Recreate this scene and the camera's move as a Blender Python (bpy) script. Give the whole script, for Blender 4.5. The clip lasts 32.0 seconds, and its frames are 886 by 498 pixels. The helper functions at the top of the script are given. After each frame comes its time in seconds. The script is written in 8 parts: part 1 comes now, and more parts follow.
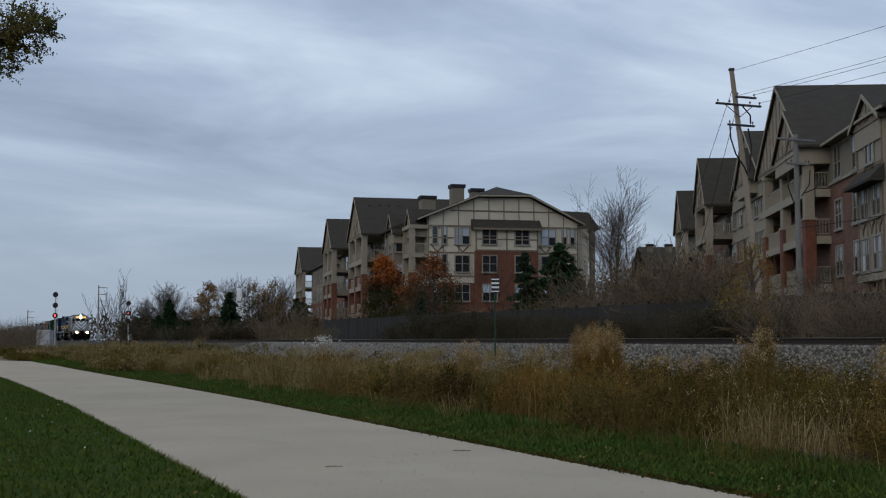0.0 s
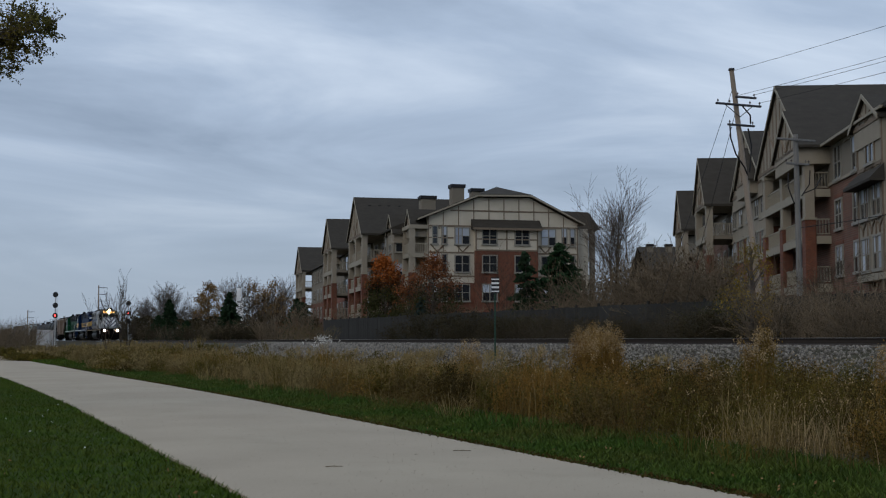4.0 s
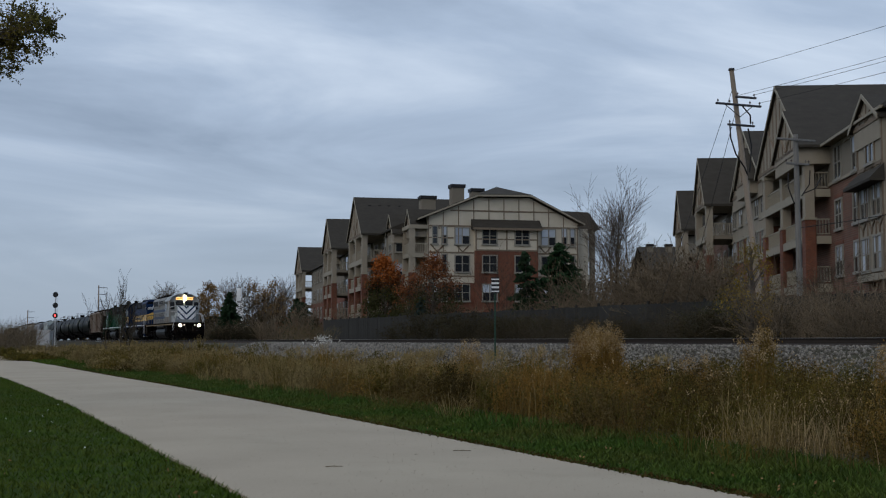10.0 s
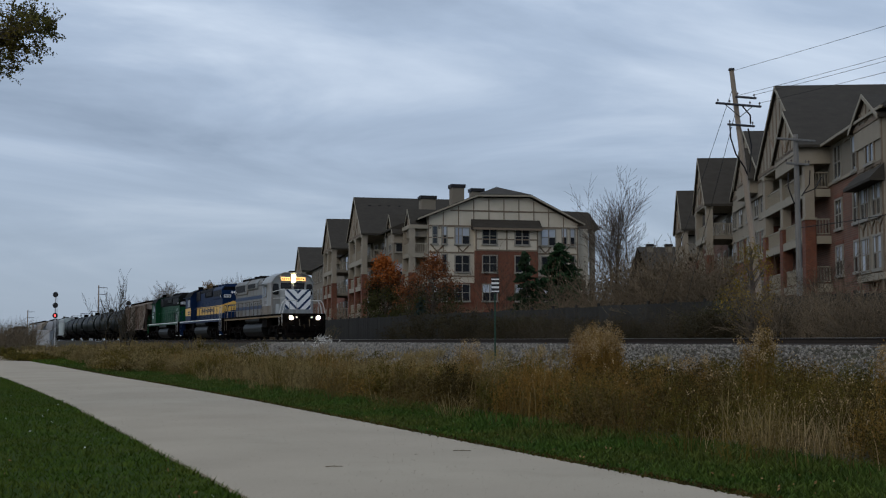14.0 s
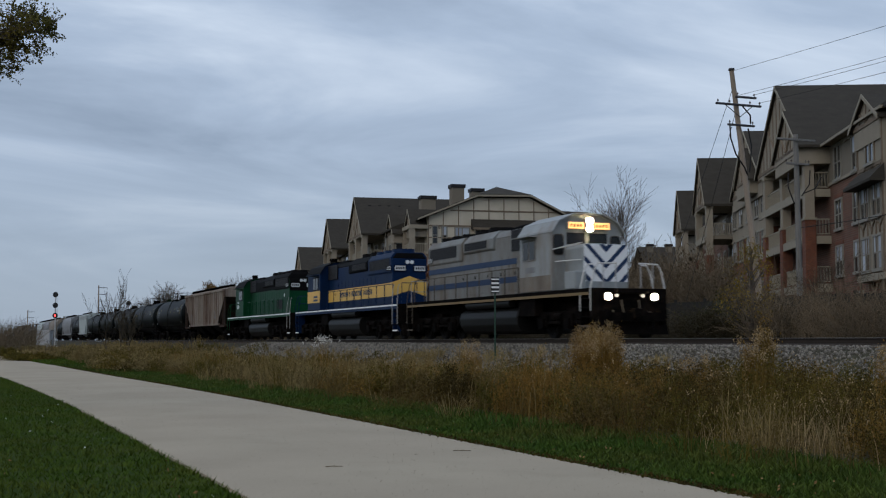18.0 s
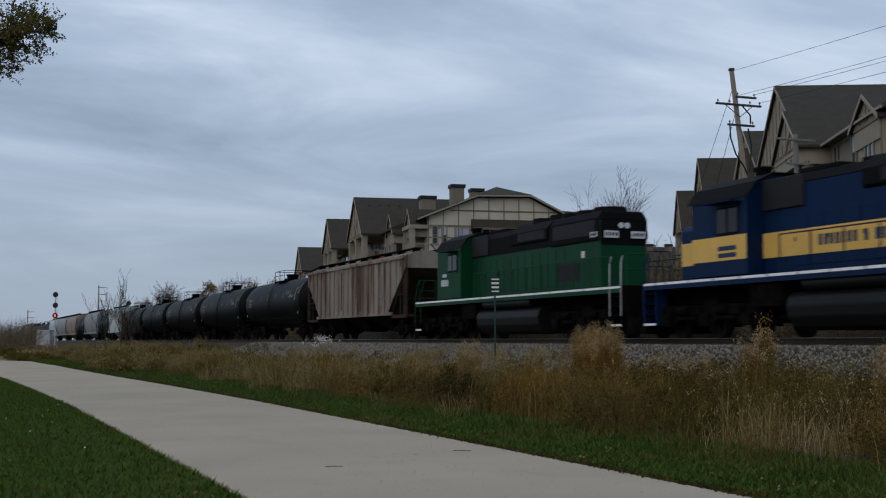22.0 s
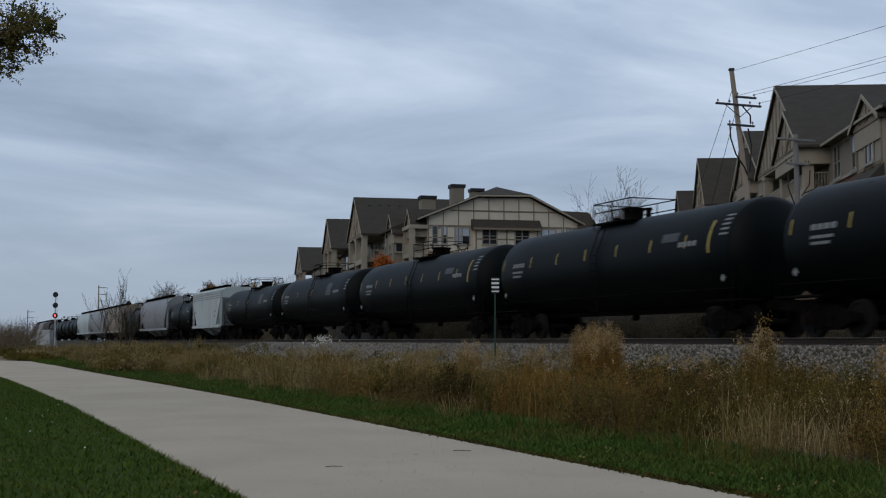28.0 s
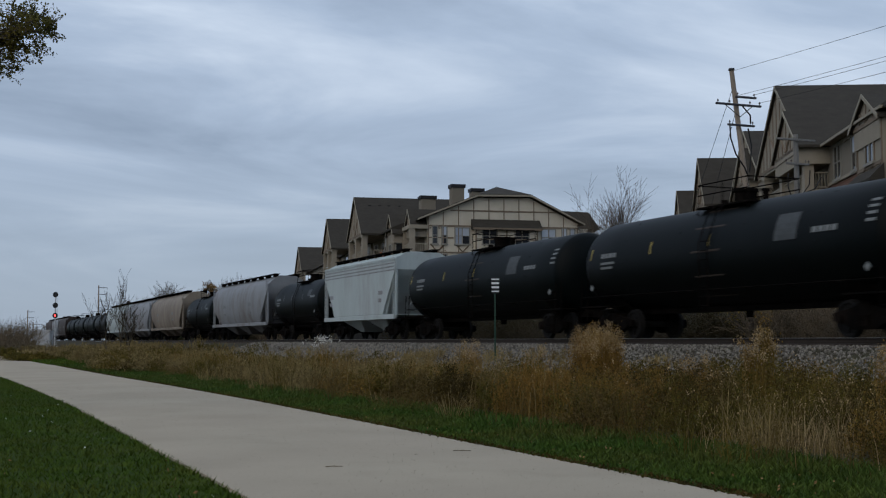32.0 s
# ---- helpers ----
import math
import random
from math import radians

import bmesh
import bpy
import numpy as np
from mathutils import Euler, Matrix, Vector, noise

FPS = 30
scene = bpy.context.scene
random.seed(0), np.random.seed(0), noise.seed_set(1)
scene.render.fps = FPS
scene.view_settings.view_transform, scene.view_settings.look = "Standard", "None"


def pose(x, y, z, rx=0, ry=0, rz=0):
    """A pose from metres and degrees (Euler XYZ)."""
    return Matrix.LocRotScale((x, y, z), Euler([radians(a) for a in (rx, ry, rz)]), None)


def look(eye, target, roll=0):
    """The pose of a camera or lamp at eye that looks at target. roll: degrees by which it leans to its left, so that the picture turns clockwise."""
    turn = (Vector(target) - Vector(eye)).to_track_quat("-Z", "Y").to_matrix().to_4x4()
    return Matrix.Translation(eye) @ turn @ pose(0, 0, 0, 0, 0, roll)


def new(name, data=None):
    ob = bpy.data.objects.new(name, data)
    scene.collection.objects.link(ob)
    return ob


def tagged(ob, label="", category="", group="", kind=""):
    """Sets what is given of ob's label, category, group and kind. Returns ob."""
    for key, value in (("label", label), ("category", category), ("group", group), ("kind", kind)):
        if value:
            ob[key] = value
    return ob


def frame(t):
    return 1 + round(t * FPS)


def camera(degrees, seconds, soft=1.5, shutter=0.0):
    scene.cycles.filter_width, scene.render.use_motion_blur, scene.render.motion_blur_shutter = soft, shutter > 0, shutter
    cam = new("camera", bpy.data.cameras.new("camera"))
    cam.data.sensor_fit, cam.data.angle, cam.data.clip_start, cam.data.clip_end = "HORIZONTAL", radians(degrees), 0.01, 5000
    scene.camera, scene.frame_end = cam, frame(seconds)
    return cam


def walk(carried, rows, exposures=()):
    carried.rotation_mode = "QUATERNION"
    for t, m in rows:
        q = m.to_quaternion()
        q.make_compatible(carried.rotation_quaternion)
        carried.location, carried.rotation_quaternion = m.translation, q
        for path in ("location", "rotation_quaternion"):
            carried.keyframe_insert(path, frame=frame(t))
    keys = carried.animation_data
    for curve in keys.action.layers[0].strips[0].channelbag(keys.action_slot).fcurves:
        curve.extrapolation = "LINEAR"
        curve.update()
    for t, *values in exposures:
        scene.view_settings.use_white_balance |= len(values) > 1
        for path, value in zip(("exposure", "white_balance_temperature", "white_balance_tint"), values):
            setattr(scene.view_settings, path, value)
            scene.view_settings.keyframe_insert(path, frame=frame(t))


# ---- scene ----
import collections
cam = camera(39.228, 32.0, soft=1.15, shutter=0.5)
EYE = (0.0, 0.0, 1.3)
VIEW = pose(0.0, 0.0, 1.3, 94.2244, 0.0, 68.392)
walk(cam, [(0.0, VIEW), (32.0, VIEW)], exposures=[(0.0, 0.0), (32.0, 0.0)])

# ---- overcast evening sky and a very soft sun ----
SUN_UP, SUN_TURN = radians(35), radians(150)


def make_world():
    w = bpy.data.worlds.new("overcast_sky")
    scene.world = w
    w.use_nodes = True
    nt = w.node_tree
    nt.nodes.clear()
    N, L = nt.nodes.new, nt.links.new
    out = N("ShaderNodeOutputWorld")
    sky = N("ShaderNodeTexSky")
    sky.sky_type, sky.sun_disc = "NISHITA", False
    sky.sun_elevation, sky.sun_rotation = SUN_UP, SUN_TURN
    clear = N("ShaderNodeBackground")
    clear.inputs[1].default_value = 0.06
    L(sky.outputs[0], clear.inputs[0])
    co = N("ShaderNodeTexCoord")
    sep = N("ShaderNodeSeparateXYZ")
    L(co.outputs["Generated"], sep.inputs[0])
    lift = N("ShaderNodeMath")
    lift.operation, lift.inputs[1].default_value = "ADD", 0.16
    up = N("ShaderNodeMath")
    up.operation, up.inputs[1].default_value = "MAXIMUM", 0.02
    L(sep.outputs[2], up.inputs[0])
    L(up.outputs[0], lift.inputs[0])
    comb = N("ShaderNodeCombineXYZ")
    for k in (0, 1):
        dv = N("ShaderNodeMath")
        dv.operation = "DIVIDE"
        L(sep.outputs[k], dv.inputs[0])
        L(lift.outputs[0], dv.inputs[1])
        L(dv.outputs[0], comb.inputs[k])
    # broad layers, long in the direction across the view
    mp = N("ShaderNodeMapping")
    mp.inputs["Rotation"].default_value = (0, 0, radians(24))
    mp.inputs["Scale"].default_value = (0.85, 0.62, 1)
    L(comb.outputs[0], mp.inputs[0])
    big = N("ShaderNodeTexNoise")
    big.inputs["Scale"].default_value, big.inputs["Detail"].default_value = 1.15, 8.0
    big.inputs["Roughness"].default_value, big.inputs["Distortion"].default_value = 0.55, 0.7
    L(mp.outputs[0], big.inputs["Vector"])
    ramp = N("ShaderNodeValToRGB")
    e = ramp.color_ramp.elements
    e[0].position, e[0].color = 0.30, (0.26, 0.335, 0.455, 1)
    e[1].position, e[1].color = 0.74, (0.72, 0.82, 0.96, 1)
    m = e.new(0.52)
    m.color = (0.43, 0.53, 0.685, 1)
    L(big.outputs[0], ramp.inputs[0])
    # the deck is lighter overhead than low down
    grad = N("ShaderNodeMapRange")
    grad.inputs["From Min"].default_value, grad.inputs["From Max"].default_value = 0.0, 0.62
    grad.inputs["To Min"].default_value, grad.inputs["To Max"].default_value = 0.89, 1.3
    L(sep.outputs[2], grad.inputs[0])
    cloud = N("ShaderNodeBackground")
    # low down the layers merge into an even haze
    calm = N("ShaderNodeMapRange")
    calm.inputs["From Min"].default_value, calm.inputs["From Max"].default_value = 0.015, 0.15
    L(sep.outputs[2], calm.inputs[0])
    even = N("ShaderNodeMix")
    even.data_type = "RGBA"
    even.inputs[6].default_value = (0.40, 0.49, 0.615, 1)
    L(calm.outputs[0], even.inputs[0])
    L(ramp.outputs[0], even.inputs[7])
    L(even.outputs[2], cloud.inputs[0])
    L(grad.outputs[0], cloud.inputs[1])
    mix = N("ShaderNodeMixShader")
    mix.inputs[0].default_value = 0.88
    L(clear.outputs[0], mix.inputs[1])
    L(cloud.outputs[0], mix.inputs[2])
    L(mix.outputs[0], out.inputs[0])


make_world()
sun_data = bpy.data.lights.new("sun", "SUN")
sun_data.energy, sun_data.angle, sun_data.color = 0.8, radians(60), (1.0, 0.86, 0.70)
sun = new("sun", sun_data)
# The sky texture's rotation runs clockwise from north; the lamp shines from the same side.
sun.matrix_world = look(
    (100 * math.sin(SUN_TURN) * math.cos(SUN_UP), 100 * math.cos(SUN_TURN) * math.cos(SUN_UP), 100 * math.sin(SUN_UP)),
    (0, 0, 0))
scene.view_settings.exposure = 0.0

RAIL = 1.38          # top of rail
TRACK_Y = 22.14      # centre line of the near track
SPEED = 10.7795      # the train's pace, metres a second
COUPLER_0 = -251.52  # first coupling behind the leading engine at the start


# ---- materials ----
def mat(name, base, rough=0.75, metal=0.0, var=0.25, scale=3.0, fine=45.0, bump=0.25, dist=0.01, tint=None,
        tint_scale=1.2, rnd=0.0, spec=0.25, island=0.0, sub=0.0, tint_cut=0.5, stretch=(1, 1, 1)):
    """A painted or natural surface: base colour, grain at two sizes, patches of a second colour, fine relief."""
    m = bpy.data.materials.new(name)
    m.use_nodes = True
    nt = m.node_tree
    N, L = nt.nodes.new, nt.links.new
    b = nt.nodes["Principled BSDF"]
    b.inputs["Roughness"].default_value, b.inputs["Metallic"].default_value = rough, metal
    b.inputs["Specular IOR Level"].default_value = spec
    co = N("ShaderNodeTexCoord")
    mp = N("ShaderNodeMapping")
    mp.inputs["Scale"].default_value = stretch
    L(co.outputs["Object"], mp.inputs[0])

    def noise_tex(s, det, rg=0.6):
        t = N("ShaderNodeTexNoise")
        t.inputs["Scale"].default_value, t.inputs["Detail"].default_value, t.inputs["Roughness"].default_value = s, det, rg
        L(mp.outputs[0], t.inputs["Vector"])
        return t

    n1, n2 = noise_tex(scale, 5), noise_tex(fine, 3)
    add = N("ShaderNodeMath")
    add.operation = "MULTIPLY_ADD"
    add.inputs[1].default_value = 0.6
    L(n1.outputs[0], add.inputs[0])
    sc = N("ShaderNodeMath")
    sc.operation, sc.inputs[1].default_value = "MULTIPLY", 0.4
    L(n2.outputs[0], sc.inputs[0])
    L(sc.outputs[0], add.inputs[2])
    rng = N("ShaderNodeMapRange")
    rng.inputs["From Min"].default_value, rng.inputs["From Max"].default_value = 0.3, 0.7
    rng.inputs["To Min"].default_value, rng.inputs["To Max"].default_value = 1 - var, 1 + var
    L(add.outputs[0], rng.inputs[0])
    val = rng.outputs[0]
    for amount, kind in ((rnd, "obj"), (island, "isl")):
        if amount:
            src = N("ShaderNodeObjectInfo") if kind == "obj" else N("ShaderNodeNewGeometry")
            r2 = N("ShaderNodeMapRange")
            r2.inputs["To Min"].default_value, r2.inputs["To Max"].default_value = 1 - amount, 1 + amount
            L(src.outputs["Random" if kind == "obj" else "Random Per Island"], r2.inputs[0])
            mu = N("ShaderNodeMath")
            mu.operation = "MULTIPLY"
            L(val, mu.inputs[0])
            L(r2.outputs[0], mu.inputs[1])
            val = mu.outputs[0]
    col = None
    if tint:
        n3 = noise_tex(tint_scale, 6, 0.65)
        cut = N("ShaderNodeMapRange")
        cut.inputs["From Min"].default_value, cut.inputs["From Max"].default_value = tint_cut - 0.08, tint_cut + 0.14
        L(n3.outputs[0], cut.inputs[0])
        mixc = N("ShaderNodeMix")
        mixc.data_type = "RGBA"
        mixc.inputs[6].default_value, mixc.inputs[7].default_value = (*base, 1), (*tint, 1)
        L(cut.outputs[0], mixc.inputs[0])
        col = mixc.outputs[2]
    vm = N("ShaderNodeVectorMath")
    vm.operation = "SCALE"
    if col:
        L(col, vm.inputs[0])
    else:
        vm.inputs[0].default_value = base
    L(val, vm.inputs["Scale"])
    L(vm.outputs[0], b.inputs["Base Color"])
    if bump:
        bp = N("ShaderNodeBump")
        bp.inputs["Strength"].default_value, bp.inputs["Distance"].default_value = bump, dist
        L(add.outputs[0], bp.inputs["Height"])
        L(bp.outputs[0], b.inputs["Normal"])
    if sub:
        b.inputs["Subsurface Weight"].default_value = sub
    return m


def glow(name, color, strength):
    m = bpy.data.materials.new(name)
    m.use_nodes = True
    b = m.node_tree.nodes["Principled BSDF"]
    b.inputs["Base Color"].default_value = (*color, 1)
    b.inputs["Emission Color"].default_value = (*color, 1)
    b.inputs["Emission Strength"].default_value = strength
    return m


def glass(name, color=(0.02, 0.025, 0.03), rough=0.06, spec=0.6):
    m = bpy.data.materials.new(name)
    m.use_nodes = True
    b = m.node_tree.nodes["Principled BSDF"]
    b.inputs["Base Color"].default_value = (*color, 1)
    b.inputs["Roughness"].default_value = rough
    b.inputs["Specular IOR Level"].default_value = spec
    return m


M_PATH = mat("path_concrete", (0.355, 0.305, 0.232), 0.9, var=0.2, scale=0.7, fine=70, bump=0.5, dist=0.006, tint=(0.318, 0.27, 0.206), tint_scale=0.35, spec=0.06)
M_LAWN = mat("lawn_turf", (0.024, 0.046, 0.006), 0.95, var=0.3, scale=1.2, fine=30, bump=0.6, dist=0.03, tint=(0.034, 0.044, 0.009), spec=0.05)
M_EARTH = mat("field_earth", (0.034, 0.026, 0.014), 0.95, var=0.35, scale=0.8, fine=14, bump=0.6, dist=0.04, tint=(0.036, 0.034, 0.015), tint_scale=0.2)
M_BALLAST = mat("ballast_bed", (0.075, 0.068, 0.06), 0.9, var=0.4, scale=9, fine=24, bump=0.9, dist=0.05)
M_STONE = mat("ballast_stone", (0.155, 0.142, 0.122), 0.85, var=0.25, scale=8, fine=50, bump=0.3, dist=0.01, island=0.55)
# Rust brown, darkened further: the shadow on the rail's side is put in.
M_RAIL = mat("shaded_rusty_rail", (0.022, 0.016, 0.012), 0.8, 0.0, var=0.3, scale=4, fine=60, bump=0.2, dist=0.003)
M_RAILTOP = mat("worn_rail_head", (0.30, 0.29, 0.28), 0.3, 0.9, var=0.15, scale=8, fine=80, bump=0.05, dist=0.001)
M_TIE = mat("creosoted_tie", (0.06, 0.048, 0.04), 0.9, var=0.3, scale=5, fine=40, bump=0.6, dist=0.01)


# ---- mesh helpers ----
def mesh_from(name, verts, faces, material, smooth=False):
    me = bpy.data.meshes.new(name)
    me.from_pydata([tuple(map(float, v)) for v in verts], [], [tuple(map(int, f)) for f in faces])
    me.materials.append(material)
    if smooth:
        me.shade_smooth()
    me.update()
    return me


def quads(name, co, n_side, material):
    """A mesh from an array of separate faces with n_side corners each."""
    co = np.asarray(co, dtype=np.float32).reshape(-1, 3)
    nf = len(co) // n_side
    me = bpy.data.meshes.new(name)
    me.vertices.add(len(co))
    me.vertices.foreach_set("co", co.ravel())
    me.loops.add(nf * n_side)
    me.loops.foreach_set("vertex_index", np.arange(nf * n_side, dtype=np.int32))
    me.polygons.add(nf)
    me.polygons.foreach_set("loop_start", np.arange(0, nf * n_side, n_side, dtype=np.int32))
    me.materials.append(material)
    me.update()
    me.validate()
    return me


def box(bm, x0, x1, y0, y1, z0, z1, m=None):
    if m is None:
        m = Matrix()
    v = [bm.verts.new(m @ Vector((x, y, z))) for z in (z0, z1) for y in (y0, y1) for x in (x0, x1)]
    for f in ((0, 2, 3, 1), (4, 5, 7, 6), (0, 1, 5, 4), (2, 6, 7, 3), (0, 4, 6, 2), (1, 3, 7, 5)):
        bm.faces.new([v[i] for i in f])
    return v


def prism(bm, outline, d0, d1, axis="y"):
    """Extrude a closed outline: axis y takes (x, z) pairs, axis x takes (y, z) pairs, axis z takes (x, y) pairs."""
    def at(p, d):
        return {"y": (p[0], d, p[1]), "x": (d, p[0], p[1]), "z": (p[0], p[1], d)}[axis]
    a = [bm.verts.new(at(p, d0)) for p in outline]
    b = [bm.verts.new(at(p, d1)) for p in outline]
    n = len(outline)
    bm.faces.new(a)
    bm.faces.new(b[::-1])
    for i in range(n):
        bm.faces.new((a[i], b[i], b[(i + 1) % n], a[(i + 1) % n]))


def tube(bm, p, q, r0, r1=None, seg=8, caps=True):
    p, q = Vector(p), Vector(q)
    r1 = r0 if r1 is None else r1
    d = (q - p).normalized()
    u = d.cross(Vector((0, 0, 1)))
    u = Vector((1, 0, 0)) if u.length < 1e-4 else u.normalized()
    w = d.cross(u)
    a, b = [], []
    for i in range(seg):
        t = 2 * math.pi * i / seg
        o = u * math.cos(t) + w * math.sin(t)
        a.append(bm.verts.new(p + o * r0))
        b.append(bm.verts.new(q + o * r1))
    for i in range(seg):
        bm.faces.new((a[i], a[(i + 1) % seg], b[(i + 1) % seg], b[i]))
    if caps:
        bm.faces.new(a[::-1])
        bm.faces.new(b)


def tubes(bm, pts, r, seg=6):
    """One bent pipe through the points."""
    pts = [Vector(q) for q in pts]
    rings = []
    ref = None
    for i, q in enumerate(pts):
        d = ((q - pts[i - 1]) if i else (pts[1] - q)).normalized()
        if 0 < i < len(pts) - 1:
            d = (d + (pts[i + 1] - q).normalized()).normalized()
        if ref is None:
            ref = d.orthogonal()
        ref = (ref - d * ref.dot(d)).normalized()
        w = d.cross(ref)
        rings.append([bm.verts.new(q + (ref * math.cos(2 * math.pi * k / seg) + w * math.sin(2 * math.pi * k / seg)) * r) for k in range(seg)])
    for a, b in zip(rings, rings[1:]):
        for k in range(seg):
            bm.faces.new((a[k], a[(k + 1) % seg], b[(k + 1) % seg], b[k]))
    bm.faces.new(rings[0][::-1])
    bm.faces.new(rings[-1])


def part(name, bm, material, parent, label="", bevel=0.0, smooth=False):
    """Link a bmesh as one mesh object under a thing or under a part."""
    bmesh.ops.recalc_face_normals(bm, faces=bm.faces)
    if bevel:
        bmesh.ops.bevel(bm, geom=list(bm.edges), offset=bevel, segments=1, affect="EDGES", clamp_overlap=True)
    me = bpy.data.meshes.new(name)
    bm.to_mesh(me)
    bm.free()
    me.materials.append(material)
    if smooth:
        me.shade_smooth()
        me.set_sharp_from_angle(angle=radians(40))
    ob = new(name, me)
    if parent is not None:
        ob.parent = parent
    if label:
        ob["label"] = label
    return ob


def made(fn, *a, **k):
    """A bmesh filled by one call of a shape function."""
    bm = bmesh.new()
    fn(bm, *a, **k)
    return bm


def thing(name, m, label, category, group="", kind=""):
    ob = new(name)
    ob.empty_display_size = 0.2
    ob.matrix_world = m
    return tagged(ob, label, category, group, kind)
# ---- ground, path and track ----
def ground_z(x, y):
    """Height of the land: lawn and path level, a shallow swale, the track bed, the far side."""
    pts = ((-400, -0.2), (0.0, 0.02), (2.2, 0.0), (6.2, 0.0), (8.0, -0.05), (12.0, -0.15), (15.5, 0.0), (17.3, 0.22), (19.9, 1.02),
           (20.3, 1.12), (24.0, 1.12), (26.5, 0.55), (30.0, 0.75), (45.0, 1.2), (80, 1.4), (4000, 1.4))
    for (a, za), (b, zb) in zip(pts, pts[1:]):
        if a <= y <= b:
            return za + (zb - za) * (y - a) / (b - a)
    return pts[0][1] if y < 0 else pts[-1][1]


def path_shift(x):
    """The path bends a little towards the lawn farther off."""
    return float(np.interp(-x, PATH_BEND[0], PATH_BEND[1]))


PATH_BEND = ((26, 36, 47, 58, 80, 115, 170, 240), (0.0, -0.2, -0.55, -0.78, -1.2, -2.0, -3.6, -6.2))


def make_ground():
    ys = [-3000, -800, -200, -60, -20, -8, -3, 0, 1.2, 2.1, 2.3, 4.2, 6.15, 6.4, 7, 8, 9, 10.5, 12, 13.5, 15, 16, 17.3, 18.6, 19.9, 20.3, 24, 25.2, 26.5, 28, 30, 35, 45, 60, 80, 150, 400, 1000, 3000]
    xs = [-4000, -1500, -700, -450, -330, -260] + list(range(-220, -80, 10)) + list(range(-80, 20, 3)) + [25, 40, 70, 120, 250, 600, 2000]
    verts, faces = [], []
    for x in xs:
        for y in ys:
            verts.append((x, y, ground_z(x, y) + 0.03 * noise.noise(Vector((x * 0.3, y * 0.3, 0))) * (1 if 7 < y < 17 or y > 26 or y < 0 else 0) - (0.012 if 2.2 < y < 6.3 else 0)))
    n = len(ys)
    for i in range(len(xs) - 1):
        for j in range(n - 1):
            faces.append((i * n + j, (i + 1) * n + j, (i + 1) * n + j + 1, i * n + j + 1))
    me = mesh_from("ground", verts, faces, M_LAWN, True)
    me.materials.append(M_EARTH)
    for p in me.polygons:
        p.material_index = 1 if p.center.y > 7.6 else 0
    tagged(new("ground", me), "autumn lawn and rough earth beside the railway", "ground", kind="structure")


make_ground()


def make_path():
    verts, faces = [], []
    xs = [40, 20, 10, 4, 0] + [-2 * i for i in range(1, 60)] + [-125, -135, -150, -170, -200, -240]
    for i, x in enumerate(xs):
        s = path_shift(x)
        wob = 0.03 * noise.noise(Vector((x * 0.7, 3, 1))), 0.03 * noise.noise(Vector((x * 0.7, 9, 1)))
        lo, hi = 2.3 + s + wob[0], 6.15 + s + wob[1]
        for y, z in ((lo, -0.05), (lo + 0.01, 0.02), (lo + 1.2, 0.045), (hi - 1.2, 0.045), (hi - 0.01, 0.02), (hi, -0.05)):
            verts.append((x, y, z))
        if i:
            a, b = (i - 1) * 6, i * 6
            for k in range(5):
                faces.append((a + k, a + k + 1, b + k + 1, b + k))
    ob = new("pavement", mesh_from("pavement", verts, faces, M_PATH))
    tagged(ob, "pale worn asphalt and gravel walking path", "path", kind="structure")


make_path()


def make_track(y, name, x0=-700, x1=120):
    bed = bmesh.new()
    prism(bed, [(y - 2.7, 0.2), (y - 1.75, 1.13), (y + 1.75, 1.13), (y + 2.9, 0.3)], x0, x1, "x")
    track = thing(name, pose(0, 0, 0), "railway track with rusty rails on grey crushed stone", "railway track", kind="structure")
    for s in (-1, 1):
        yc = y + s * 0.7525
        bm = bmesh.new()
        prism(bm, [(yc - 0.07, 1.205), (yc + 0.07, 1.205), (yc + 0.07, 1.22), (yc + 0.012, 1.235), (yc + 0.012, 1.335),
                   (yc + 0.036, 1.345), (yc + 0.036, 1.372), (yc - 0.036, 1.372), (yc - 0.036, 1.345), (yc - 0.012, 1.335), (yc - 0.012, 1.235), (yc - 0.07, 1.22)], x0, x1, "x")
        rail = part("rail", bm, M_RAIL, track)
        part("rail_head", made(box, x0, x1, yc - 0.03, yc + 0.03, 1.3725, 1.38), M_RAILTOP, rail, "worn bright running surface")
    part("ballast_bed", bed, M_BALLAST, track)
    return track


track = make_track(TRACK_Y, "railway_track")
# ---- plan: distances are given along the view (d) and across it (l) ----
def fw_pt(d, l):
    t = radians(21.608)
    return (-math.cos(t) * d + math.sin(t) * l, math.sin(t) * d + math.cos(t) * l)


def spot(d, k):
    """A place at distance d along the view, offset sideways by k times d."""
    return fw_pt(d, k * d)


# ---- apartment houses ----
M_PIER = mat("beige_pier_siding", (0.25, 0.22, 0.172), 0.85, var=0.12, scale=1, fine=24, bump=0.2, dist=0.006)
M_STUCCO = mat("cream_stucco", (0.50, 0.455, 0.365), 0.9, var=0.10, scale=0.8, fine=30, bump=0.2, dist=0.004, tint=(0.43, 0.39, 0.315), tint_scale=0.3)
M_TAUPE = mat("taupe_siding", (0.175, 0.154, 0.12), 0.85, var=0.12, scale=0.8, fine=24, bump=0.2, dist=0.006, tint=(0.165, 0.145, 0.115), tint_scale=0.4)
M_TIMBER = mat("brown_timber_trim", (0.16, 0.125, 0.09), 0.8, var=0.2, scale=2, fine=30, bump=0.2, dist=0.004)
M_SHINGLE = mat("dark_shingles", (0.036, 0.031, 0.024), 0.9, var=0.3, scale=1.2, fine=10, bump=0.5, dist=0.02, stretch=(1, 1, 2.5))
